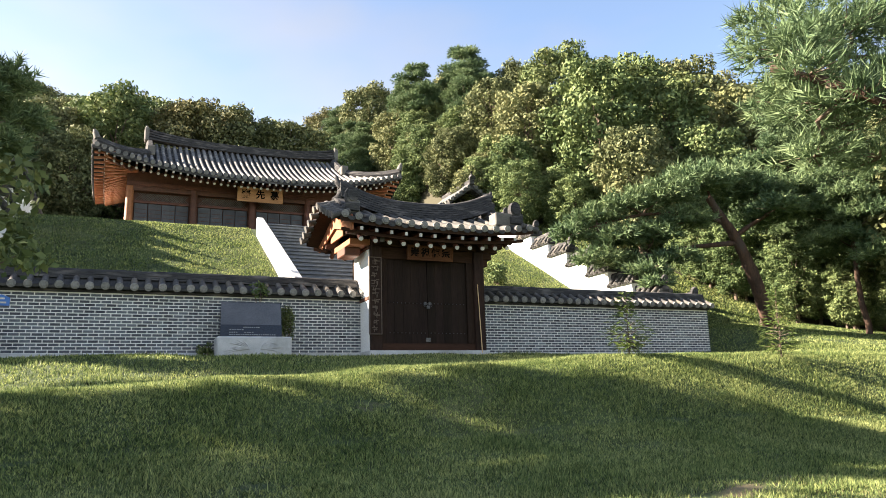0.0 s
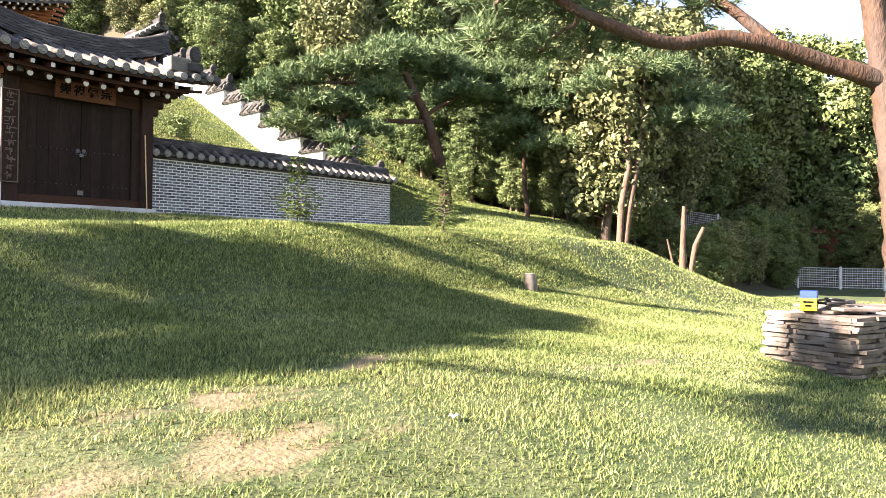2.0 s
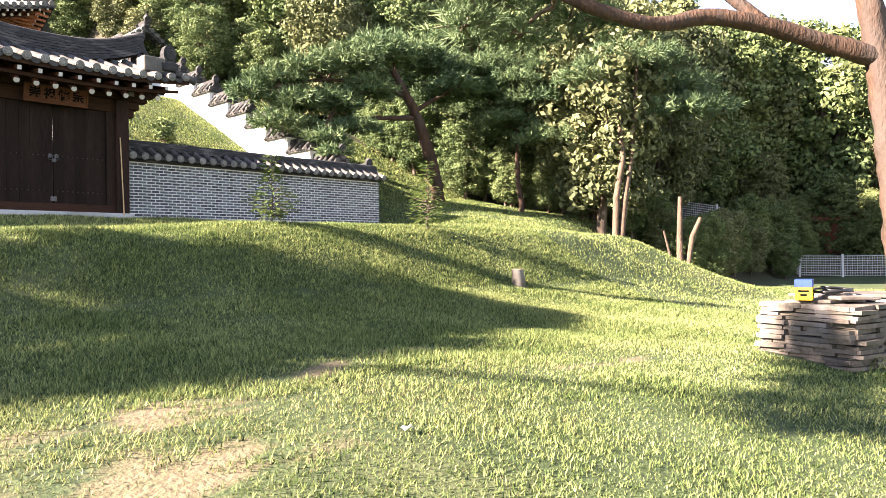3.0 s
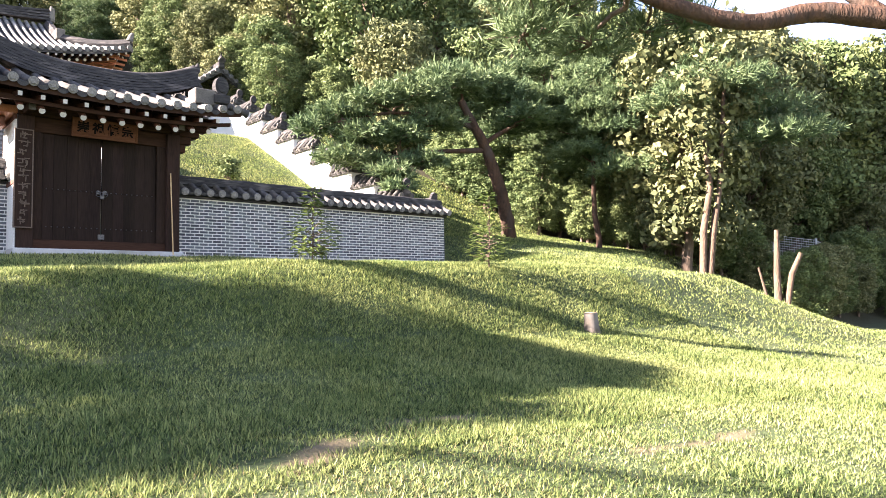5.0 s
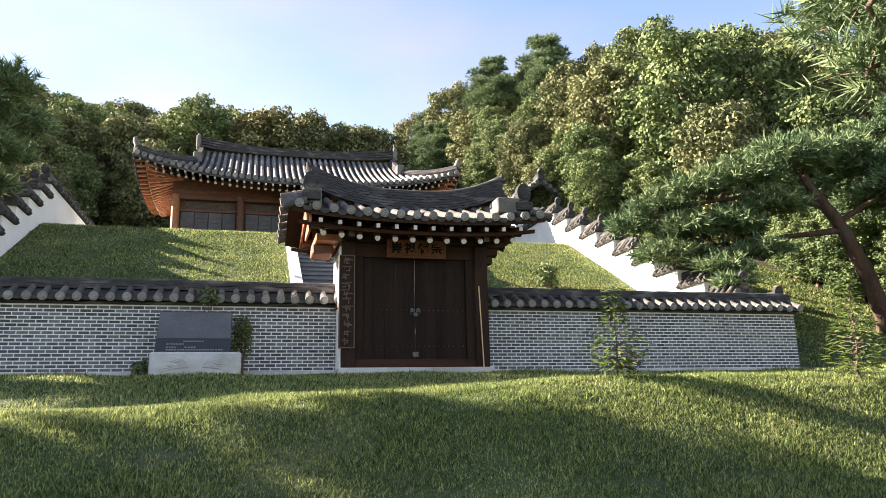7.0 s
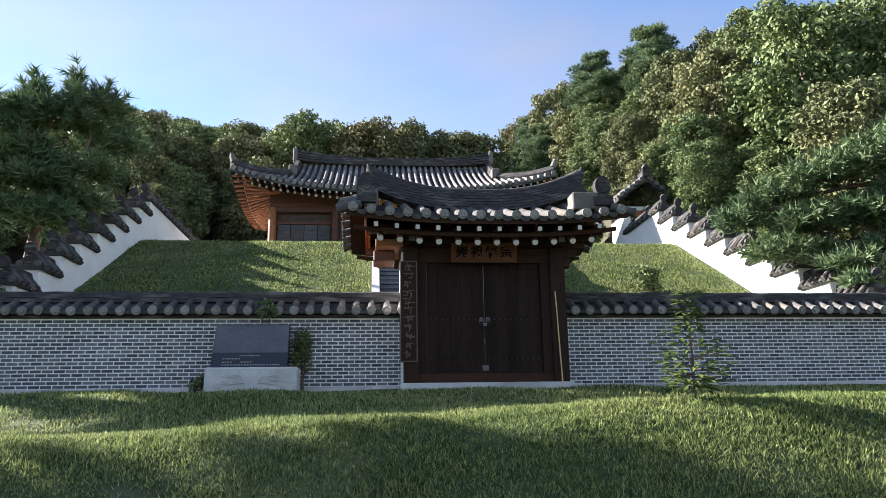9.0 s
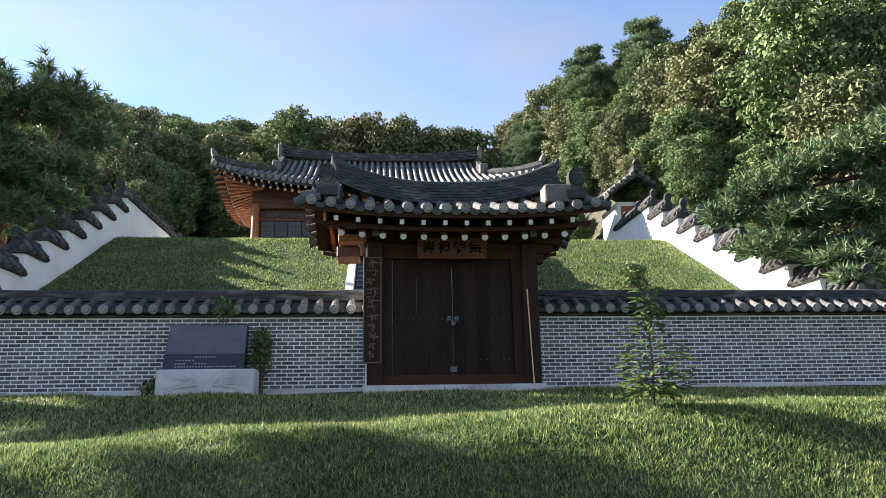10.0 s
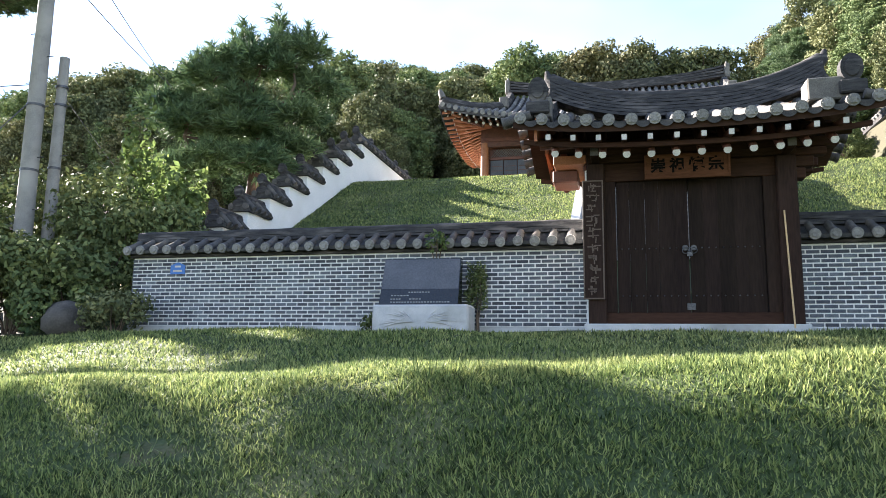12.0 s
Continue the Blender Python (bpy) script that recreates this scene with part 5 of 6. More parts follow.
# the leaning red pine past the end of the brick wall
garden_pine("red_pine", (21.5, 19, hz(21.5, 19)), [(21.6, 19.0, hz(21.6, 19) - 0.4), (21.25, 18.85, 4.3), (20.8, 18.8, 5.5), (20.2, 18.8, 6.7), (19.7, 18.9, 7.5), (19.3, 19.0, 8.2)], 0.27, 0.12,
            [([(20.25, 18.8, 6.55), (19.4, 19.2, 6.5), (18.4, 19.5, 6.4), (17.2, 20.0, 6.2)], 0.11, 0.03), ([(19.8, 18.9, 7.3), (18.6, 19.3, 7.6), (17.0, 19.9, 7.6), (15.6, 20.6, 7.3)], 0.1, 0.03),
             ([(20.2, 18.8, 6.8), (21.2, 18.7, 7.4), (22.4, 18.4, 8.0)], 0.1, 0.03), ([(19.4, 19.0, 8.0), (19.6, 19.3, 8.7)], 0.08, 0.03)],
            [(20.4, 19.2, 8.9, 1.3, 0.55), (18.9, 19.0, 8.6, 1.3, 0.55), (17.6, 19.6, 8.2, 1.25, 0.55), (16.5, 20.1, 7.9, 1.1, 0.5), (15.5, 20.7, 7.5, 1.0, 0.45), (14.8, 21.1, 7.0, 0.8, 0.4),
             (16.1, 20.2, 6.7, 1.0, 0.45), (16.2, 20.3, 5.9, 0.8, 0.35), (17.2, 19.7, 6.8, 1.0, 0.45), (18.4, 19.4, 7.3, 1.1, 0.45), (21.6, 18.8, 8.5, 1.2, 0.5), (22.8, 18.2, 8.6, 1.1, 0.5),
             (23.2, 18.1, 7.8, 1.0, 0.45), (21.9, 19.6, 7.6, 1.0, 0.45), (19.6, 20.0, 9.3, 1.0, 0.45), (21.3, 17.8, 7.7, 0.9, 0.4), (15.3, 20.4, 6.0, 0.9, 0.35), (16.4, 19.2, 5.4, 0.8, 0.3), (16.3, 18.6, 4.9, 0.6, 0.25), (17.6, 19.0, 5.9, 0.8, 0.3)],
            110, 10, 0.27, 0.028, "leaning red pine with flat needle pads on the slope", 31)
# the great pine beside the stone stack, its long limb reaching over the lawn
great_pine = garden_pine("great_pine", (13.5, 2.6, hz(13.5, 2.6)), [(13.52, 2.58, -0.2), (13.45, 2.65, 0.9), (13.4, 2.7, 2.0), (13.32, 2.78, 3.1), (13.23, 2.86, 4.1), (13.1, 2.98, 5.2), (13.0, 3.1, 6.4), (12.6, 3.25, 7.6)], 0.25, 0.12,
            [([(13.23, 2.86, 4.2), (12.6, 3.45, 4.43), (11.9, 4.03, 4.66), (11.3, 4.55, 4.74), (10.6, 4.96, 4.58), (9.97, 5.35, 4.68), (9.35, 5.75, 4.9), (8.7, 6.3, 5.4), (8.3, 7.0, 5.9)], 0.15, 0.05),
             ([(11.9, 4.03, 4.7), (11.7, 4.55, 5.25), (11.45, 5.2, 5.8), (11.0, 6.2, 6.2), (10.2, 7.2, 6.5)], 0.1, 0.03),
             ([(13.1, 2.98, 5.2), (13.8, 2.6, 6.2), (14.6, 2.2, 7.0)], 0.12, 0.05), ([(13.25, 2.9, 4.4), (14.0, 2.4, 5.2), (15.2, 1.6, 5.9)], 0.11, 0.04)],
            [(8.7, 6.9, 6.2, 0.65, 0.45), (9.4, 7.6, 6.6, 0.9, 0.55), (10.3, 7.3, 6.9, 1.0, 0.55), (9.6, 6.6, 5.7, 0.7, 0.4), (10.6, 6.4, 6.1, 0.8, 0.45), (10.2, 8.2, 7.6, 0.9, 0.5),
             (11.2, 7.6, 7.4, 1.0, 0.5), (11.0, 5.7, 5.6, 0.7, 0.35), (9.8, 7.9, 5.7, 0.6, 0.3), (10.3, 8.3, 6.2, 0.8, 0.4), (12.3, 6.5, 6.9, 1.0, 0.5), (12.2, 4.4, 6.6, 0.9, 0.45),
             (14.8, 2.0, 7.2, 1.2, 0.6), (13.0, 3.4, 8.0, 1.3, 0.7), (15.4, 1.5, 6.0, 0.9, 0.45), (11.6, 4.9, 5.4, 0.45, 0.25), (9.0, 6.6, 5.3, 0.7, 0.4), (9.8, 6.0, 5.3, 0.6, 0.3), (10.4, 7.6, 5.5, 0.7, 0.4), (11.4, 6.9, 6.3, 0.8, 0.4), (9.2, 7.2, 4.75, 0.6, 0.3), (9.9, 6.7, 4.65, 0.5, 0.25), (10.4, 5.6, 4.75, 0.4, 0.2), (11.6, 7.0, 5.3, 0.6, 0.3), (8.9, 6.1, 5.2, 0.5, 0.28), (8.5, 6.6, 5.65, 0.6, 0.3), (9.5, 6.0, 5.0, 0.4, 0.2)],
            95, 15, 0.25, 0.0105, "great pine with a long limb over the lawn", 32)
great_pine.matrix_basis = Matrix.Translation((0.05, -0.2, 0)) @ great_pine.matrix_basis
# the pine behind the white western wall
wall_pine = garden_pine("wall_pine", (-5.2, 24.6, hz(-5.2, 24.6)), [(-5.2, 24.6, 4.0), (-5.0, 24.4, 6.4), (-4.8, 24.2, 7.6), (-4.6, 24.0, 8.6), (-4.9, 23.9, 9.6)], 0.18, 0.06,
            [([(-4.8, 24.2, 7.4), (-5.6, 23.8, 7.9), (-6.4, 23.5, 8.1)], 0.08, 0.03), ([(-4.6, 24.0, 8.5), (-3.9, 24.0, 9.2)], 0.07, 0.03), ([(-4.9, 23.9, 9.4), (-5.3, 23.7, 9.9)], 0.05, 0.02)],
            [(-4.6, 23.8, 10.0, 1.0, 0.6), (-5.7, 23.6, 9.7, 0.9, 0.5), (-3.8, 24.2, 10.4, 0.8, 0.6), (-6.3, 23.5, 8.4, 0.9, 0.5), (-5.2, 23.8, 8.9, 0.9, 0.5), (-3.4, 24.6, 9.5, 0.7, 0.5), (-6.9, 23.8, 9.1, 0.8, 0.4), (-4.2, 24.6, 8.0, 0.8, 0.4), (-5.6, 23.8, 7.5, 0.9, 0.4), (-4.5, 23.8, 7.3, 0.8, 0.4), (-6.5, 23.8, 7.3, 0.8, 0.35), (-3.7, 24.2, 8.7, 0.7, 0.4), (-4.9, 23.7, 8.3, 0.8, 0.35), (-5.1, 23.8, 10.6, 0.4, 0.6), (-4.3, 24.0, 11.0, 0.3, 0.6), (-5.9, 23.7, 10.3, 0.3, 0.5)],
            190, 15, 0.26, 0.02, "dense dark pine standing behind the white wall", 33)
wall_pine.matrix_basis = wall_pine.matrix_basis @ Matrix.Diagonal((1.25, 1.1, 1.14, 1))
# where the added western pines are to throw shade: x, y, reach and height of the pad above
SHADE = [(7.1, 2.1, 0.35, 9.6), (7.9, 2.2, 0.4, 9.7), (7.5, 1.6, 0.35, 9.5), (8.8, 2.4, 0.45, 9.6), (9.7, 2.5, 0.5, 9.7), (10.6, 2.5, 0.5, 9.6)]
shade_rnd = random.Random(9)


def shaded(x, y):
    """The dappled patch on the bank, with streaks of sun let through the gaps in the crown."""
    upper = np.interp(x, [-6, 4.5, 6.3, 7.4, 8.6, 9.4, 10.1, 10.8], [9.8, 9.65, 9.45, 9.0, 8.4, 8.0, 7.7, 6.6])
    lower = np.interp(x, [-6, 1.2, 2.4, 6.4, 7.7, 10.9], [4.6, 5.3, 5.0, 5.1, 5.6, 6.3])
    if not lower + 0.25 < y < upper - 0.25 or x > 10.6:
        return False
    first = abs(y - (9.1 - 0.5 * (x - 2.9))) < 0.24 and 3.0 < x < 5.0
    second = ((x - 3.4) / 0.8) ** 2 + ((y - 7.2) / 0.45) ** 2 < 1 or ((x - 1.2) / 0.9) ** 2 + ((y - 8.0) / 0.5) ** 2 < 1
    return not first and not second


for row in range(8):
    for col in range(20):
        sx, sy = -5 + col * 0.84 + shade_rnd.uniform(-0.16, 0.16), 5.0 + row * 0.68 + shade_rnd.uniform(-0.14, 0.14)
        if shaded(sx, sy):
            SHADE.append((sx, sy, 0.5, 9.7 + 0.16 * row + shade_rnd.uniform(-0.2, 0.2)))
# pads of the second added pine, set to keep the terrace in shade
TERRACE_SHADE = [(1.9 + 0.95 * col + 0.4 * (row % 2), 11.75 + 0.8 * row + shade_rnd.uniform(-0.15, 0.15), 0.56, 14.2 + shade_rnd.uniform(-0.3, 0.5)) for row in range(5) for col in range(6)]
TERRACE_SHADE += [(0.3, 11.6, 0.4, 14.3), (-0.6, 11.9, 0.35, 14.3), (1.1, 11.45, 0.45, 14.3), (0.6, 13.6, 0.4, 14.5)]


def shade_pad(x, y, r, z):
    k = (z - hz(x, y)) / math.tan(SUN_EL)
    return (x + k * math.sin(SUN_AZ), y + k * math.cos(SUN_AZ), z, r, 0.35)


# an out-of-view pine added to the west, its pads placed to shade the bank
garden_pine("terrace_pine", (-12.85, 15.3, hz(-12.85, 15.3)), [(-12.85, 15.32, 1.80), (-12.75, 15.32, 4.00), (-12.45, 15.22, 7.36), (-12.05, 15.12, 8.96), (-11.85, 15.12, 10.16), (-11.95, 15.22, 11.16)], 0.3, 0.1,
            [([(-12.15, 15.12, 8.56), (-10.85, 14.72, 9.26), (-9.65, 15.02, 9.66), (-8.55, 15.12, 9.86)], 0.13, 0.03), ([(-11.95, 15.12, 9.76), (-11.25, 16.12, 10.36), (-10.25, 16.92, 10.66), (-9.15, 17.12, 10.76)], 0.1, 0.03),
             ([(-12.15, 15.22, 8.96), (-13.45, 14.92, 9.66), (-15.25, 14.52, 10.06)], 0.11, 0.03), ([(-12.2, 15.15, 8.6), (-10.9, 13.4, 9.2), (-9.6, 11.6, 9.4), (-9.0, 10.4, 9.5)], 0.1, 0.03)],
            [shade_pad(*q) for q in SHADE],
            105, 13, 0.28, 0.022, "unseen spreading pine added to shade the bank", 34)

# a taller pine added behind it to shade the terrace; only its outer boughs show
garden_pine("tall_pine", (-18.5, 23.5, hz(-18.5, 23.5)), [(-18.5, 23.5, hz(-18.5, 23.5) - 0.3), (-18.4, 23.4, 7.0), (-18.0, 23.2, 11.0), (-17.6, 23.1, 13.5), (-17.4, 23.0, 15.0)], 0.32, 0.1,
            [([(-17.9, 23.2, 12.0), (-17.0, 22.4, 13.2), (-16.4, 21.6, 13.9)], 0.1, 0.03), ([(-17.6, 23.1, 13.3), (-16.2, 23.8, 14.0), (-15.0, 24.2, 14.3), (-13.4, 23.6, 14.5), (-12.3, 23.3, 14.7)], 0.1, 0.03)],
            [shade_pad(*q) for q in TERRACE_SHADE] + [(-11.9, 23.4, 14.9, 0.7, 0.4), (-12.6, 22.8, 15.6, 0.8, 0.45), (-13.4, 23.4, 14.6, 0.9, 0.4), (-12.3, 23.8, 14.0, 0.5, 0.3)],
            130, 13, 0.28, 0.022, "tall red pine added to shade the terrace, only outer boughs in view", 36)

# shrubs and vines at the western end of the brick wall
for i, (x, y, r, h) in enumerate(((-4.3, 16.3, 0.9, 1.7), (-5.3, 16.2, 1.0, 2.0), (-6.3, 15.8, 1.1, 2.2), (-4.6, 17.6, 1.0, 2.4), (-7.4, 15.2, 1.2, 2.5), (-5.8, 18.6, 1.1, 3.2), (-8.6, 14.6, 1.3, 2.6), (-7.2, 17.6, 1.2, 3.4), (-3.5, 18.4, 0.8, 2.3))):
    shrub("hedge_shrub", x, y, hz(x, y) - 0.05, r, h, 5200, 0.062, M_LEAF, "dark overgrown shrub at the wall's end", 50 + i)
shrub("low_bush", -2.75, 15.9, hz(-2.7, 15.9), 0.62, 0.75, 1800, 0.045, M_LEAF2, "brownish low bush against the brick wall", 61, 7)
for i, (x, y, r, h) in enumerate(((-5.3, 19.5, 0.42, 4.6), (-4.8, 20.0, 0.6, 3.1), (-4.35, 20.3, 0.5, 2.6), (-5.9, 20.6, 0.75, 3.0))):
    shrub("climbing_vine", x, y, hz(x, y), r, h, 1300, 0.085, M_LIME, "bright green broad-leaved climber beside the white wall", 70 + i)
shrub("clipped_bush", 12.9, 23.4, hz(12.9, 23.4), 0.42, 0.75, 1500, 0.05, M_LEAF, "small dark clipped bush on the grass slope", 81, 7)
shrub("clipped_bush", 9.3, 20.6, hz(9.3, 20.6), 0.5, 0.95, 1500, 0.05, M_LEAF, "small dark clipped bush beside the stairs", 82, 7)
shrub("clipped_bush", 9.9, 24.5, hz(9.9, 24.5), 0.4, 0.6, 1100, 0.05, M_LEAF, "small dark clipped bush on the grass slope", 83, 7)
shrub("ivy", 3.6, 16.48, 2.5, 0.2, 1.05, 1300, 0.027, M_LEAF, "dark ivy climbing the brick wall beside the stone slab", 84, 4)
shrub("wall_plant", 2.95, 16.35, 3.72, 0.2, 0.36, 160, 0.04, M_LIME, "pale green weed growing on the wall's tiled cap", 85, 3)
shrub("weed", 1.85, 16.35, 2.36, 0.2, 0.35, 260, 0.035, M_LEAF, "weed at the foot of the brick wall", 86, 3)


def bank_tree():
    x, y = -1.75, 9.5
    z = hz(x, y)
    rng, rnd = np.random.default_rng(91), random.Random(91)
    t = thing("small_tree", (x, y, z), "small broad-leaved tree with a slender stem on the bank", "tree")
    g = Geo()
    limb(g, wiggle((x, y, z - 0.1), (x + 0.1, y, z + 2.3), 5, 0.05, rnd), 0.05, 0.025, 8)
    clumps = []
    for k in range(9):
        a = k * 2.4
        c = (x + 0.1 + math.cos(a) * 0.6, y + math.sin(a) * 0.5, z + 1.75 + 0.13 * k)
        limb(g, wiggle((x + 0.08, y, z + 1.3 + 0.11 * k), c, 3, 0.04, rnd), 0.018, 0.006, 5)
        clumps.append((*c, 0.36, 0.24))
    part("trunk", g, M_BARK, t)
    part("crown", leaf_cloud("crown", clumps, 1100, 0.065, M_LEAF, rng), M_LEAF, t)


bank_tree()


def sapling(x, y, h, label, seed, mat):
    rnd = random.Random(seed)
    z = hz(x, y)
    s = thing("sapling", (x, y, z), label, "sapling", "young trees on the terrace")
    g = Geo()
    top = (x + 0.04, y, z + h)
    limb(g, wiggle((x, y, z - 0.05), top, 5, 0.015, rnd), 0.014, 0.004, 6)
    g2 = Geo()
    for k in range(330 if h < 1.3 else 210):
        f = rnd.random() ** (1.9 if h < 1.3 else 1.4)
        f = 0.12 + 0.88 * f
        spread = (0.42 if h < 1.3 else 0.3) * (1 - abs(f - 0.34) / 0.5) if f < 0.62 else 0.1
        spread = max(0.05, spread)
        a = rnd.uniform(0, 6.28)
        r = spread * rnd.uniform(0.25, 1)
        p = Vector((x + math.cos(a) * r, y + math.sin(a) * r, z + h * f + rnd.uniform(-0.04, 0.04)))
        ln, w = rnd.uniform(0.1, 0.17), rnd.uniform(0.024, 0.036)
        d = Vector((math.cos(a), math.sin(a), rnd.uniform(-0.5, 0.4))).normalized()
        sd = d.cross(Vector((0, 0, 1))).normalized() * w
        up = sd.cross(d).normalized() * 0.012
        g2.add([tuple(p), tuple(p + d * ln * 0.45 + sd + up), tuple(p + d * ln), tuple(p + d * ln * 0.45 - sd + up)], [(0, 1, 2, 3)])
        if k % 6 == 0:
            limb(g, [(x, y, z + h * f * 0.9), tuple(p)], 0.006, 0.003, 4)
    part("stem", g, M_BARK, s)
    part("leaves", g2, mat, s)


sapling(8.08, 10.1, 1.08, "bushy young tree with long yellow-green leaves on the lawn", 1, M_LIME)
sapling(11.4, 9.85, 1.28, "slender young tree with drooping leaves on the lawn", 2, M_LIME)

# twin bare-stemmed trees and a broken trunk at the wood's edge
def bare_trunks(name, groups, mat, label):
    t = thing(name, groups[0][0][0], label, "tree")
    for pts, a, b in groups:
        g = Geo()
        p0 = pts[0]
        limb(g, [(p0[0], p0[1], hz(p0[0], p0[1]) - 0.2)] + pts[1:], a, b, 9)
        part("trunk", g, mat, t)
    return t


bt = bare_trunks("twin_pine", [([(24.4, 13.2, 2), (24.44, 13.1, 3.5), (24.6, 12.9, 4.9), (24.5, 12.95, 6.3), (24.6, 13.0, 8.0)], 0.13, 0.07), ([(24.5, 13.1, 2), (24.7, 12.9, 3.5), (24.9, 12.7, 5.1), (24.9, 12.6, 6.4), (25.2, 12.6, 8.2)], 0.12, 0.06)], M_BARK_PALE, "two slender pine stems rising from the wood's edge")
rng_t = np.random.default_rng(44)
part("crown", needle_cloud("crown", pad_tufts([(24.4, 12.9, 8.2, 1.6, 0.7), (25.6, 12.4, 8.5, 1.5, 0.6), (26.6, 11.8, 7.6, 1.5, 0.6), (23.6, 13.6, 7.6, 1.2, 0.5), (25.3, 13.2, 9.2, 1.2, 0.6), (26.2, 11.6, 6.6, 1.3, 0.5), (27.4, 11.2, 6.8, 1.3, 0.5)], 80, rng_t), 12, 0.3, 0.02, M_NEEDLE, rng_t), M_NEEDLE, bt)
bare_trunks("broken_tree", [([(24.0, 10.6, 1), (24.0, 10.6, 2.0), (24.04, 10.57, 3.3)], 0.12, 0.07), ([(24.1, 10.5, 1.3), (24.3, 10.3, 2.0), (24.5, 10.1, 2.6)], 0.1, 0.07), ([(23.95, 10.7, 1.5), (23.6, 10.95, 2.2)], 0.06, 0.03)], M_BARK_PALE, "pale broken tree trunk at the wood's edge")

# ---- loose things ----
M_SLATE = material("buff_slate", (0.066, 0.055, 0.045), (0.135, 0.112, 0.09), 0.85, 6, 40, 0.5, vary=0.3, stain=(0.2, 0.18, 0.17))
def stump():
    x, y = 11.97, 8.16
    z = hz(x, y)
    s = thing("tree_stump", (x, y, z), "short pale sawn tree stump in the grass", "stump")
    g = Geo()
    g.tube([(x, y, z - 0.1), (x, y, z + 0.05), (x - 0.01, y, z + 0.22), (x - 0.02, y, z + 0.3)], [0.16, 0.125, 0.11, 0.105], 11)
    part("bark", g, M_SLATE, s)
    g = Geo()
    g.tube([(x - 0.02, y, z + 0.298), (x - 0.02, y, z + 0.308)], [0.1, 0.095], 11)
    part("cut_face", g, material("sawn_wood", (0.42, 0.29, 0.16), (0.55, 0.4, 0.24), 0.8, 20, 90, 0.2), s, "pale sawn top")


stump()


def slate_stack():
    fx, fy = 9.99, 2.29
    z0 = hz(fx + 0.5, fy + 0.4) - 0.05
    st = thing("slate_stack", (10.9, 2.67, z0), "waist-high dry stack of rough buff slates on the lawn", "stone pile")
    rnd = random.Random(8)
    ax, bx = Vector((0.3, 0.95, 0)), Vector((0.95, -0.3, 0))
    z = z0
    for layer in range(14):
        th = rnd.uniform(0.042, 0.064)
        for side, (o, d, ln, inw) in enumerate(((Vector((fx, fy, 0)), ax, 1.15, bx), (Vector((fx, fy, 0)), bx, 1.7, ax), (Vector((fx, fy, 0)) + ax * 1.15, bx, 1.7, -ax), (Vector((fx, fy, 0)) + bx * 1.7, ax, 1.15, -bx))):
            s = rnd.uniform(-0.1, 0.05)
            while s < ln:
                w = rnd.uniform(0.22, 0.55)
                e = min(s + w, ln + rnd.uniform(-0.02, 0.06))
                out = rnd.uniform(-0.05, 0.04)
                dp = rnd.uniform(0.3, 0.42)
                n = 7
                pts = []
                for q in ((s, out + rnd.uniform(-0.02, 0.02)), (s + (e - s) * 0.35, out - rnd.uniform(0, 0.03)), (s + (e - s) * 0.7, out - rnd.uniform(-0.01, 0.03)), (e, out + rnd.uniform(-0.02, 0.02)), (e - 0.02, dp), (s + 0.02, dp)):
                    pts.append(o + d * q[0] + inw * q[1])
                g = Geo()
                t = th * rnd.uniform(0.78, 0.96)
                m = len(pts)
                tl = rnd.uniform(-0.012, 0.012)
                lo = [(p.x, p.y, z + tl * (k < 2)) for k, p in enumerate(pts)]
                hi = [(p.x * 1 + inw.x * 0.006, p.y + inw.y * 0.006, z + t + tl * (k < 2)) for k, p in enumerate(pts)]
                turn = d.cross(inw).z > 0
                ring = [(k, (k + 1) % m, m + (k + 1) % m, m + k) for k in range(m)]
                fs = [tuple(range(m - 1, -1, -1)), tuple(range(m, 2 * m))] + ring
                if not turn:
                    fs = [f[::-1] for f in fs]
                g.add(lo + hi, fs)
                part("slate", g, M_SLATE, st)
                s = e + rnd.uniform(0.004, 0.02)
        z += th
    g = Geo()
    c = Vector((fx, fy, 0)) + ax * 0.57 + bx * 0.85
    g.box(-0.72, -0.4, 0, 0.72, 0.4, z - z0 - 0.02, 0.02, m=pose(c.x, c.y, z0, 0, 0, -17.5))
    part("core", g, M_SLATE, st)
    # loose slates on top
    for k in range(9):
        w, l = rnd.uniform(0.14, 0.3), rnd.uniform(0.2, 0.42)
        p = Vector((fx, fy, 0)) + ax * rnd.uniform(0.2, 0.95) + bx * rnd.uniform(0.3, 1.5)
        g = Geo()
        g.box(-l, -w, 0, l, w, 0.04, 0.008, m=pose(p.x, p.y, z - 0.012 + (0.045 if k > 5 else 0), rnd.uniform(-3, 3), rnd.uniform(-4, 4), rnd.uniform(0, 180)))
        part("slate", g, M_SLATE, st)
    return z


PILE_TOP = slate_stack()


def paint(name, c, rough=0.5):
    return material(name, tuple(k * 0.9 for k in c), c, rough, 12, 90, 0.05)


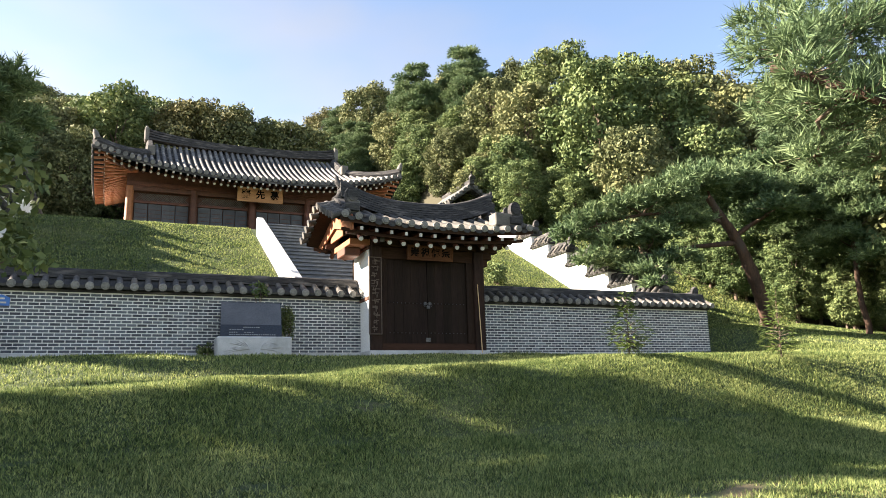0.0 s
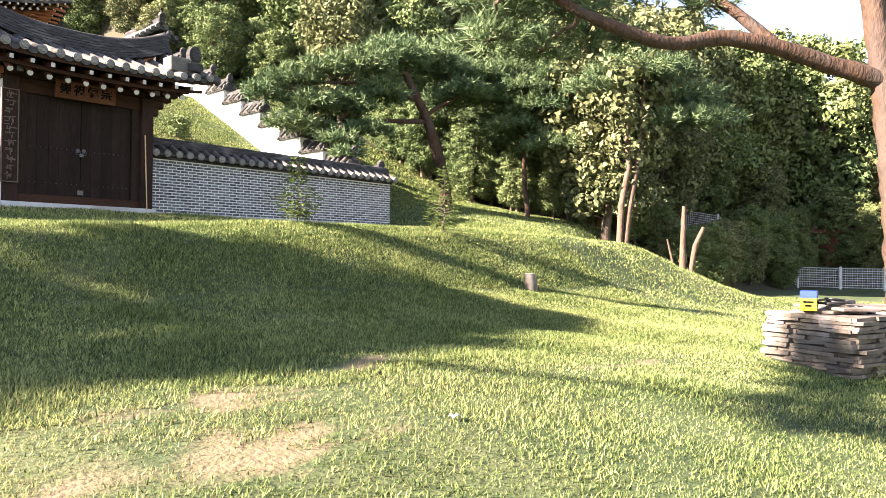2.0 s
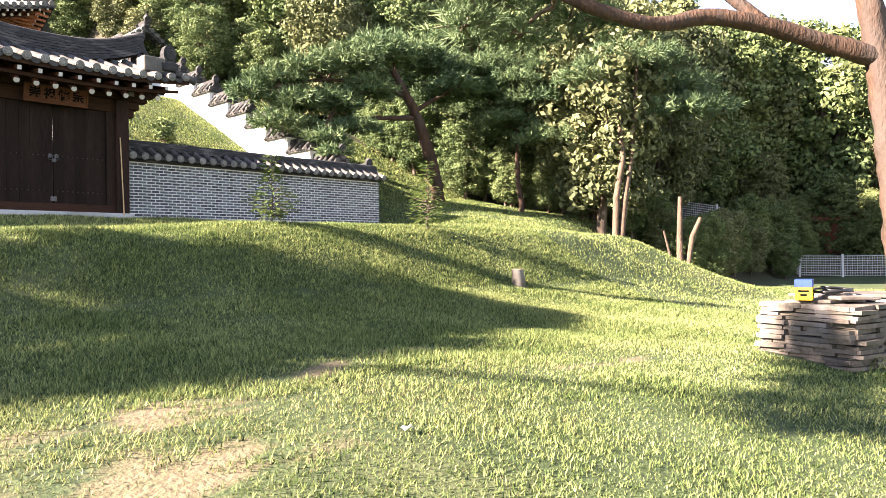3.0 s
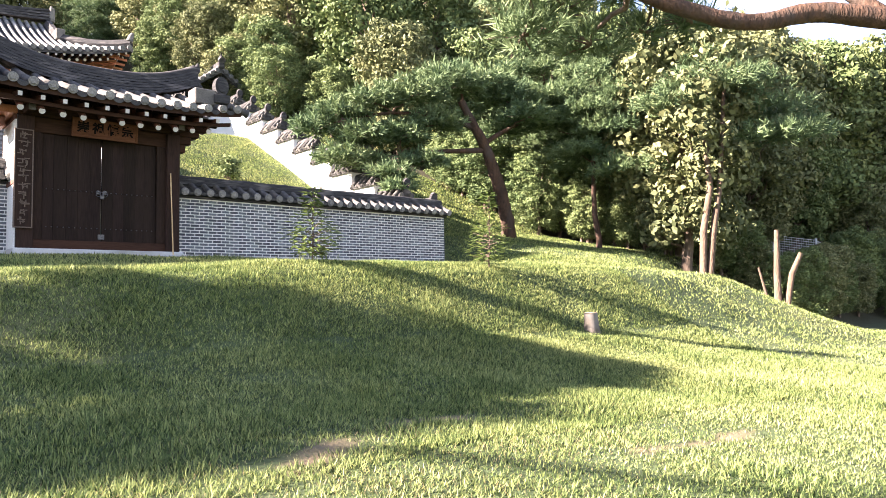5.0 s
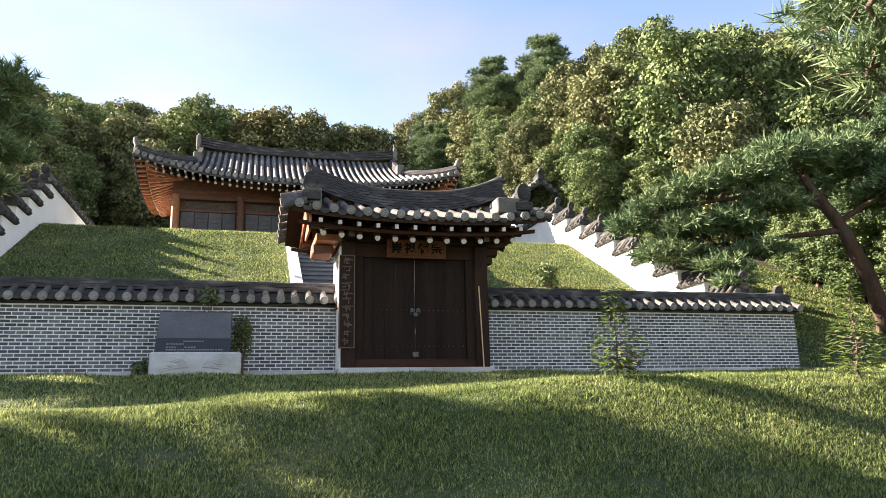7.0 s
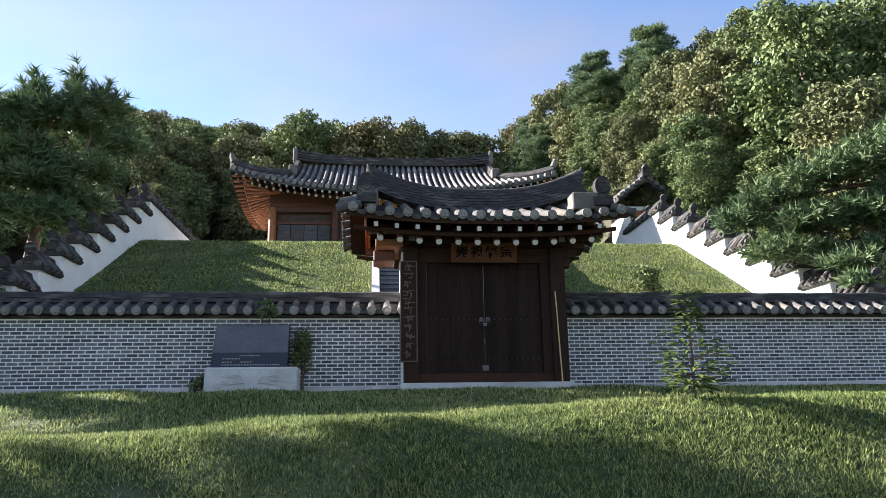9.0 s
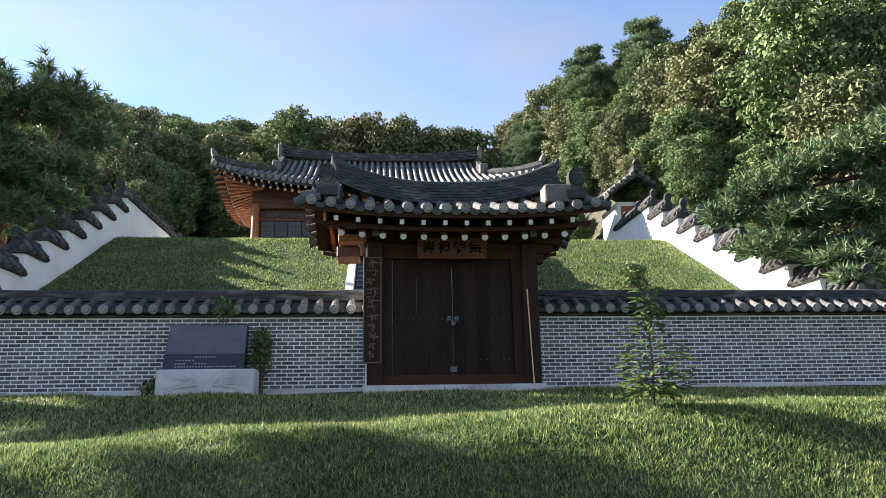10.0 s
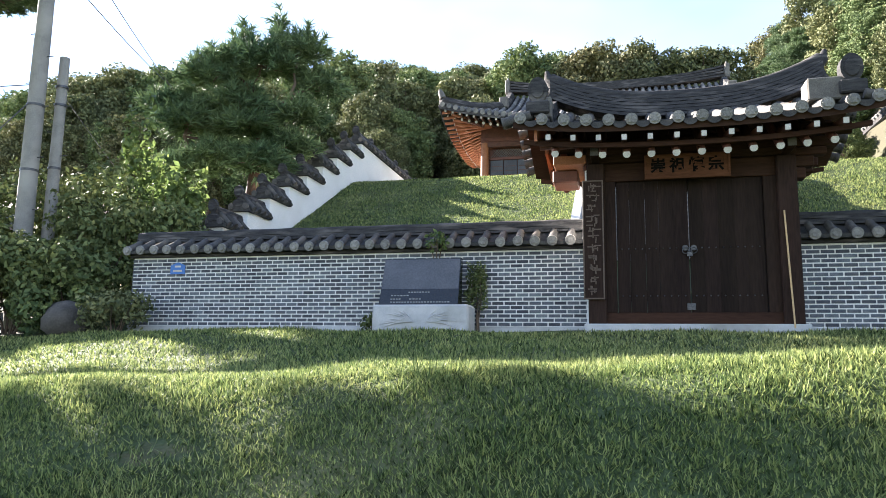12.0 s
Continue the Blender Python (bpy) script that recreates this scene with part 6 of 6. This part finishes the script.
def carton():
    x, y, z = 10.3, 2.87, PILE_TOP + 0.03
    b = thing("carton", (x, y, z), "small yellow and blue cardboard carton on the slate stack", "box")
    m = pose(x, y, z, 0, 0, 12)
    g = Geo()
    g.box(-0.12, -0.09, 0, 0.12, 0.09, 0.15, 0.004, m=m)
    part("body", g, paint("yellow_card", (0.75, 0.5, 0.02)), b)
    g = Geo()
    g.box(-0.122, -0.092, 0.15, 0.122, 0.092, 0.235, 0.004, m=m)
    part("lid_band", g, paint("blue_card", (0.02, 0.05, 0.26)), b, "blue upper band")
    for w, zz in ((0.08, 0.105), (0.05, 0.06)):
        g = Geo()
        g.box(-w, -0.0945, zz - 0.012, w, -0.0905, zz + 0.012, m=m)
        g.box(-0.1245, -w * 0.7, zz - 0.012, -0.1205, w * 0.7, zz + 0.012, m=m)
        part("print_bar", g, M_INK, b)


carton()


def tool_heap():
    x, y, z = 10.65, 2.67, PILE_TOP + 0.03
    t = thing("cable_coil", (x, y, z), "tangled black cable coil lying on the slates", "cable")
    g = Geo()
    rnd = random.Random(4)
    pts = []
    for k in range(70):
        a = k * 0.55
        r = 0.13 + 0.07 * math.sin(k * 0.37)
        pts.append((x + math.cos(a) * r * 1.6, y + math.sin(a) * r, z + 0.04 + 0.05 * abs(math.sin(k * 0.23)) + 0.0008 * k))
    g.tube(pts, 0.014, 6)
    part("cable", g, paint("black_rubber", (0.015, 0.015, 0.016), 0.4), t)


tool_heap()


def stele():
    s = thing("stone_marker", (2.8, 16.1, 2.35), "sloping black polished stone slab on a carved granite base", "monument")
    g = Geo()
    g.box(2.02, 15.87, 2.2, 3.6, 16.38, 2.83, 0.03)
    base = part("base", g, M_GRANITE, s, "rough grey granite base with carved leaves")
    rnd = random.Random(6)
    for sx in (-1, 1):
        for k in range(9):
            a = radians(-25 + k * 12)
            p0 = Vector((2.81 + sx * 0.12, 15.868, 2.56))
            ln = rnd.uniform(0.3, 0.62)
            p1 = p0 + Vector((sx * math.cos(a) * ln, 0, math.sin(a) * ln * 0.42))
            mid = (p0 + p1) / 2 + Vector((0, -0.008, 0.03))
            g = Geo()
            g.tube([tuple(p0), tuple(mid), tuple(p1)], [0.02, 0.026, 0.004], 6, flat=0.5)
            part("carved_leaf", g, M_GRANITE, base)
    yb, yt = 15.98, 16.18
    zb, zt = 2.83, 3.6
    g = Geo()
    g.add([(2.09, yb, zb), (3.4, yb, zb), (3.41, yt, zt), (2.13, yt, zt), (2.09, yb + 0.3, zb), (3.4, yb + 0.3, zb), (3.41, yt + 0.1, zt), (2.13, yt + 0.1, zt)],
          [(0, 1, 2, 3), (5, 4, 7, 6), (1, 5, 6, 2), (4, 0, 3, 7), (3, 2, 6, 7), (4, 5, 1, 0)])
    part("slab", g, M_BLACK, s, "polished black granite slab")
    def on(u, v, off=0.003):
        return Vector((2.09 + 1.31 * u + 0.03 * (1 - u) * v, yb + (yt - yb) * v - off, zb + (zt - zb) * v))
    g = Geo()
    a = [on(0.005, 0.34), on(0.995, 0.34), on(0.995, 0.985), on(0.005, 0.985)]
    g.add([tuple(p) for p in a], [(0, 1, 2, 3)])
    part("picture_panel", g, material("etched_picture", (0.06, 0.062, 0.07), (0.1, 0.1, 0.11), 0.16, 2.5, 40, 0.0, spec=0.6), s, "slightly paler etched picture panel")
    for u0, u1, v in ((0.36, 0.64, 0.27), (0.14, 0.38, 0.2), (0.14, 0.28, 0.125), (0.38, 0.54, 0.125), (0.14, 0.9, 0.06), (0.36, 0.62, 0.95)):
        n = max(3, int((u1 - u0) / 0.035))
        for k in range(n):
            p = on(u0 + (u1 - u0) * (k + 0.5) / n, v, 0.004)
            g = Geo()
            w, h = (u1 - u0) / n * 1.31 * 0.34, 0.009
            g.add([(p.x - w, p.y, p.z - h), (p.x + w, p.y, p.z - h), (p.x + w, p.y + 0.004, p.z + h), (p.x - w, p.y + 0.004, p.z + h)], [(0, 1, 2, 3)])
            part("text_bar", g, M_ETCH, s)


stele()


def house_sign():
    s = thing("address_plate", (-2.02, WALL_Y - 0.015, 3.46), "small blue house-number plate fixed to the brick wall", "sign")
    g = Geo()
    o = [(-2.17, 3.46), (-1.87, 3.46), (-1.87, 3.62), (-2.02, 3.68), (-2.17, 3.62)]
    n = len(o)
    g.add([(x, WALL_Y - 0.022, z) for x, z in o] + [(x, WALL_Y - 0.008, z) for x, z in o], [tuple(range(n)), tuple(range(2 * n - 1, n - 1, -1))] + [((k + 1) % n, k, n + k, n + (k + 1) % n) for k in range(n)])
    part("plate", g, paint("blue_enamel", (0.04, 0.16, 0.5), 0.35), s)
    for w, z in ((0.09, 3.52), (0.06, 3.6)):
        g = Geo()
        g.box(-2.02 - w, WALL_Y - 0.025, z - 0.017, -2.02 + w, WALL_Y - 0.0225, z + 0.017)
        part("text_bar", g, M_ENDS, s)


house_sign()
M_CONCRETE = material("weathered_concrete", (0.2, 0.19, 0.175), (0.28, 0.265, 0.24), 0.85, 4, 60, 0.25, stain=(0.32, 0.3, 0.27))


def utility_pole(x, y, top, r, label):
    z = hz(x, y)
    p = thing("utility_pole", (x, y, z), label, "pole")
    g = Geo()
    g.tube([(x, y, z - 0.3), (x, y, (z + top) / 2), (x, y, top)], [r, r * 0.86, r * 0.72], 16)
    part("shaft", g, M_CONCRETE, p)
    for zz in (z + 3.2, z + 4.6, top - 0.7):
        if zz < top:
            g = Geo()
            g.tube([(x, y, zz), (x, y, zz + 0.05)], r * 0.95, 14)
            part("band", g, M_IRON, p)
    for k in range(8):
        zz = z + 2.4 + k * 0.55
        if zz < top - 0.2:
            g = Geo()
            sx = -1 if k % 2 else 1
            g.tube([(x + sx * r * 0.7, y, zz), (x + sx * (r + 0.13), y, zz)], 0.011, 5)
            part("step_bolt", g, M_IRON, p)


utility_pole(-5.95, 17.0, 13.0, 0.19, "tall tapering concrete utility pole with steel bands")
utility_pole(-5.75, 17.45, 8.35, 0.14, "shorter concrete pole standing beside the tall one")


def cable(pts, r, label):
    c = thing("overhead_wire", pts[0], label, "cable", "wires from the poles")
    a, b = Vector(pts[0]), Vector(pts[1])
    g = Geo()
    n = 16
    g.tube([tuple(a.lerp(b, k / n) + Vector((0, 0, -0.25 * math.sin(math.pi * k / n)))) for k in range(n + 1)], r, 5)
    part("strand", g, M_IRON, c)


for a, b in (((-5.9, 17.1, 11.5), (-9.2, 28, 10.6)), ((-5.8, 17.4, 10.2), (-8.6, 28, 10.6)), ((-5.95, 17.0, 7.6), (-16, 15.0, 7.8)), ((-5.75, 17.4, 7.6), (-9.0, 26, 6.6)), ((-5.9, 17.0, 7.4), (-8.2, 13.6, 2.2))):
    cable((a, b), 0.012, "thin dark wire slung from the utility poles")


def far_house(name, x, y, w, d, h, roof_mat, wall_mat, turn, label):
    z = hz(x, y)
    hs = thing(name, (x, y, z), label, "house")
    m = pose(x, y, z - 0.3, 0, 0, turn)
    g = Geo()
    g.box(-w, -d, 0, w, d, h, m=m)
    part("wall", g, wall_mat, hs)
    g = Geo()
    o = 0.5
    vs = [(-w - o, -d - o, h), (w + o, -d - o, h), (w + o, d + o, h), (-w - o, d + o, h), (-w - o, 0, h + d * 0.55), (w + o, 0, h + d * 0.55)]
    vs += [(p[0], p[1], p[2] - 0.12) for p in vs[:4]]
    g.add([tuple(m @ Vector(p)) for p in vs], [(0, 1, 5, 4), (2, 3, 4, 5), (3, 0, 4), (1, 2, 5), (6, 7, 1, 0), (7, 8, 2, 1), (8, 9, 3, 2), (9, 6, 0, 3), (9, 8, 7, 6)])
    part("roof", g, roof_mat, hs)
    for k in (-1, 1):
        g = Geo()
        g.box(k * w * 0.5 - 0.5, -d - 0.03, 0.9, k * w * 0.5 + 0.5, -d + 0.02, 2.0, m=m)
        part("window", g, M_BLACK, hs)


far_house("red_house", 50, 13.8, 4, 3, 2.0, paint("red_sheet_roof", (0.22, 0.05, 0.035)), paint("red_brown_brickwork", (0.25, 0.09, 0.06)), 75, "low red-brown house half hidden behind the trees")
far_house("village_house", -16, 26, 4, 3, 1.2, paint("pinkish_roof", (0.2, 0.13, 0.1)), paint("brown_render", (0.16, 0.13, 0.1)), 20, "low house with a brownish roof behind the shrubs")


def mesh_fence():
    a, b = Vector((37.5, 21)), Vector((44.5, 1.0))
    f = thing("wire_fence", (41, 11, hz(41, 11)), "pale wire-mesh fence along the far edge of the lawn", "fence")
    n = 11
    mt = paint("pale_galvanised_paint", (0.6, 0.62, 0.6))
    for k in range(n + 1):
        p = a.lerp(b, k / n)
        z = hz(p.x, p.y)
        g = Geo()
        g.tube([(p.x, p.y, z - 0.2), (p.x, p.y, z + 1.15)], 0.06, 6)
        part("post", g, mt, f)
        if k < n:
            q = a.lerp(b, (k + 1) / n)
            g = Geo()
            zq = hz(q.x, q.y)
            for i in range(9):
                h = 0.1 + i * 0.12
                g.tube([(p.x, p.y, z + h), (q.x, q.y, zq + h)], 0.014, 4, caps=False)
            for i in range(18):
                r = p.lerp(q, i / 18)
                zz = z + (zq - z) * i / 18
                g.tube([(r.x, r.y, zz + 0.06), (r.x, r.y, zz + 1.08)], 0.01, 4, caps=False)
            part("mesh_panel", g, mt, f)


mesh_fence()


def side_gate():
    s = thing("side_gate", (17.1, 35, 8.6), "small tiled side gate in the eastern wall with a red-brown door", "gate")
    g = Geo()
    g.box(16.35, 34.0, 8.3, 17.9, 36.2, 11.3, 0.02)
    part("body", g, M_PLASTER, s)
    g = Geo()
    g.box(16.5, 33.96, 9.0, 17.6, 34.0, 11.1, 0.01)
    door = part("door", g, M_ORANGE, s, "red-brown plank door")
    for x in (16.8, 17.05, 17.3):
        g = Geo()
        g.box(x, 33.945, 10.3, x + 0.07, 33.96, 10.75)
        part("slot", g, M_INK, door)
    g = Geo()
    y0, y1 = 33.3, 36.9
    vs = []
    for y in (y0, y1):
        vs += [(15.75, y, 11.5), (17.1, y, 12.5), (18.45, y, 11.5), (18.45, y, 11.35), (17.1, y, 12.3), (15.75, y, 11.35)]
    g.add(vs, [(0, 5, 4, 1), (1, 4, 3, 2), (6, 7, 10, 11), (7, 8, 9, 10), (0, 1, 7, 6), (1, 2, 8, 7), (5, 11, 10, 4), (4, 10, 9, 3), (0, 6, 11, 5), (2, 3, 9, 8)])
    part("roof_bed", g, M_RIDGE, s)
    for sx in (-1, 1):
        for k in range(11):
            y = y0 + 0.1 + (y1 - y0 - 0.2) * k / 10
            g = Geo()
            g.tube([(17.1 + sx * 0.1, y, 12.5), (17.1 + sx * 0.7, y, 12.02), (17.1 + sx * 1.4, y, 11.53)], 0.09, 7)
            part("round_tile", g, M_TILE_H, s)
        for k in range(5):
            t = (k + 0.5) / 5
            g = Geo()
            x, z = 17.1 + sx * (0.1 + 1.25 * t), 12.45 - 0.93 * t
            g.tube([(x, y0 - 0.1, z), (x, y0 + 0.2, z + 0.05)], 0.1, 8)
            part("verge_tile", g, M_TILE_H, s)
    g = Geo()
    g.box(16.95, y0 - 0.05, 12.5, 17.25, y1, 12.8, 0.03)
    g.tube([(17.1, y0 - 0.12, 12.85), (17.1, y0 + 0.05, 12.95), (17.1, y0, 13.25)], [0.17, 0.15, 0.06], 8)
    part("ridge", g, M_RIDGE, s)


side_gate()


def litter():
    x, y = 4.46, 3.41
    s = thing("paper_scrap", (x, y, hz(x, y)), "crumpled white paper scrap lying on the grass", "litter")
    g = Geo()
    z = hz(x, y) + 0.03
    g.sheet([[(x - 0.07, y - 0.05, z), (x, y - 0.06, z + 0.03), (x + 0.08, y - 0.04, z)], [(x - 0.08, y, z + 0.03), (x, y, z + 0.015), (x + 0.07, y + 0.01, z + 0.03)], [(x - 0.06, y + 0.05, z), (x + 0.01, y + 0.05, z + 0.03), (x + 0.08, y + 0.05, z)]], smooth=False)
    g.moved(pose(x, y, z) @ Matrix.Scale(0.6, 4) @ pose(-x, -y, -z))
    part("sheet", g, M_ENDS, s)


litter()


def leaning_cane():
    s = thing("cane", (8.33, GATE_Y - 0.08, 2.5), "pale bamboo cane leaning upright against the gate post", "cane")
    g = Geo()
    g.tube([(8.24, GATE_Y - 0.06, BASE + 0.0), (8.19, GATE_Y - 0.025, 4.15)], 0.013, 7)
    part("stick", g, material("bamboo", (0.5, 0.33, 0.16), (0.6, 0.42, 0.22), 0.5, 20, 60, 0.1), s)


leaning_cane()


def boulder(x, y, r, seed, label):
    rnd = random.Random(seed)
    z = hz(x, y)
    g = Geo()
    rings = []
    for i in range(7):
        a = math.pi * i / 6
        rings.append([(x + r * math.sin(a) * math.cos(b) * (1 + 0.18 * math.sin(b * 3 + i + seed)), y + r * math.sin(a) * math.sin(b) * (1 + 0.15 * math.cos(b * 2 + i)), z + r * 0.6 + r * 0.85 * math.cos(a)) for b in [2 * math.pi * k / 12 for k in range(13)]])
    g.sheet([q[::-1] for q in rings])
    tagged(part("boulder", g, material("dark_boulder", (0.06, 0.055, 0.05), (0.11, 0.1, 0.09), 0.85, 4, 30, 0.6)), label, "rock")


boulder(-3.75, 15.9, 0.42, 3, "dark rounded boulder among the shrubs")


# ---- grass ----
def blades(name, n, x0, x1, y0, y1, near, h, w, seed, keep, label, mat=M_GRASS, shy=1.05):
    rng = np.random.default_rng(seed)
    x, y = rng.uniform(x0, x1, n), rng.uniform(y0, y1, n)
    k = keep(x, y, rng) & (rng.random(n) > bare_amount(x, y) * shy)
    x, y = x[k], y[k]
    n = len(x)
    z = height(x, y)
    d = np.hypot(x - near[0], y - near[1])
    clump = 0.7 + 0.6 * (0.5 + 0.5 * np.sin(x * 3.1 + 2 * np.sin(y * 1.7)) * np.sin(y * 2.7 + np.sin(x * 2.3)))
    clump *= 0.8 + 0.4 * (0.5 + 0.5 * np.sin(x * 17 + 3 * np.sin(y * 11)) * np.sin(y * 19 + 2 * np.sin(x * 13)))
    grow = np.clip(0.75 + d * 0.06, 0.75, 1.9)
    hh = h * (0.5 + 0.8 * rng.random(n)) * clump
    ww = w * grow * (0.7 + 0.6 * rng.random(n))
    a, lean = rng.uniform(0, 2 * np.pi, n), 0.2 + 1.0 * rng.random(n)
    dx, dy = np.cos(a), np.sin(a)
    b = np.stack([x, y, z - 0.008], 1)
    turn = a + np.pi / 2 + rng.normal(size=n) * 0.5
    side = np.stack([np.cos(turn), np.sin(turn), np.zeros(n)], 1) * ww[:, None]
    tip = b + np.stack([dx * hh * lean, dy * hh * lean, hh * (1.1 - 0.45 * lean)], 1)
    v = np.stack([b - side, b + side, tip], 1).reshape(-1, 3)
    ob = new(name, raw_mesh(name, v, np.arange(n * 3).reshape(-1, 3), 3, mat))
    return tagged(ob, label, "grass", "", "stuff")


def off_stack(x, y):
    return np.hypot(x - 10.7, y - 2.7) > 0.8


blades("lawn_grass", 700000, -4.5, 15, 4.6, 11.0, (5, 4), 0.056, 0.0062, 5, lambda x, y, r: r.random(len(x)) < np.clip(1.6 - np.hypot(x - 4.5, y - 6) / 10, 0.35, 1), "mown green lawn grass on the bank")
blades("lower_grass", 330000, 0.5, 15, -1.5, 4.9, (2, 1), 0.042, 0.0058, 6, lambda x, y, r: (x + y > 2.6) & off_stack(x, y), "short green lawn grass on the lower lawn")
blades("dry_grass", 90000, 0.5, 11, 1.5, 7.0, (4, 3), 0.034, 0.0046, 16, lambda x, y, r: r.random(len(x)) < np.exp(-((y - 4.3 - 0.08 * (x - 4)) / 1.0) ** 2) * np.clip(1.15 - 0.08 * x, 0.1, 1), "straw-coloured dry grass round the worn patches", M_STRAW, 0.55)
blades("terrace_grass", 130000, -6, 20, 10.6, 16.4, (6, 4), 0.07, 0.0085, 7, lambda x, y, r: y < 15.8 + 0 * x, "mown grass on the terrace before the wall")
blades("slope_grass", 190000, -3.3, 16.0, 19.5, 29.2, (6, 6), 0.065, 0.0085, 8, lambda x, y, r: np.abs(x - 6.9) > 2.15, "mown grass on the slope inside the walls")
blades("edge_grass", 170000, 14, 30, -1, 19, (6, 4), 0.06, 0.0085, 9, lambda x, y, r: (x > 16.6) | (y < 11), "mown grass on the slope beside the wood")
blades("hillside_grass", 80000, 16.8, 25, 18.8, 31, (6, 4), 0.075, 0.011, 10, lambda x, y, r: x + 0.45 * (y - 20) < 25, "rough green grass on the slope outside the white wall")
for tx, ty, tn in ((4.65, 9.75, 220), (1.2, 6.7, 160), (8.1, 10.0, 160), (11.0, 1.9, 140), (10.3, 2.1, 110), (0.5, 7.2, 110), (1.9, 7.9, 80)):
    blades("grass_tuft", tn, tx - 0.3, tx + 0.3, ty - 0.25, ty + 0.25, (tx, ty), 0.19, 0.007, int(tx * 100), lambda x, y, r: r.random(len(x)) < 0.8, "taller rough tuft of grass in the lawn")
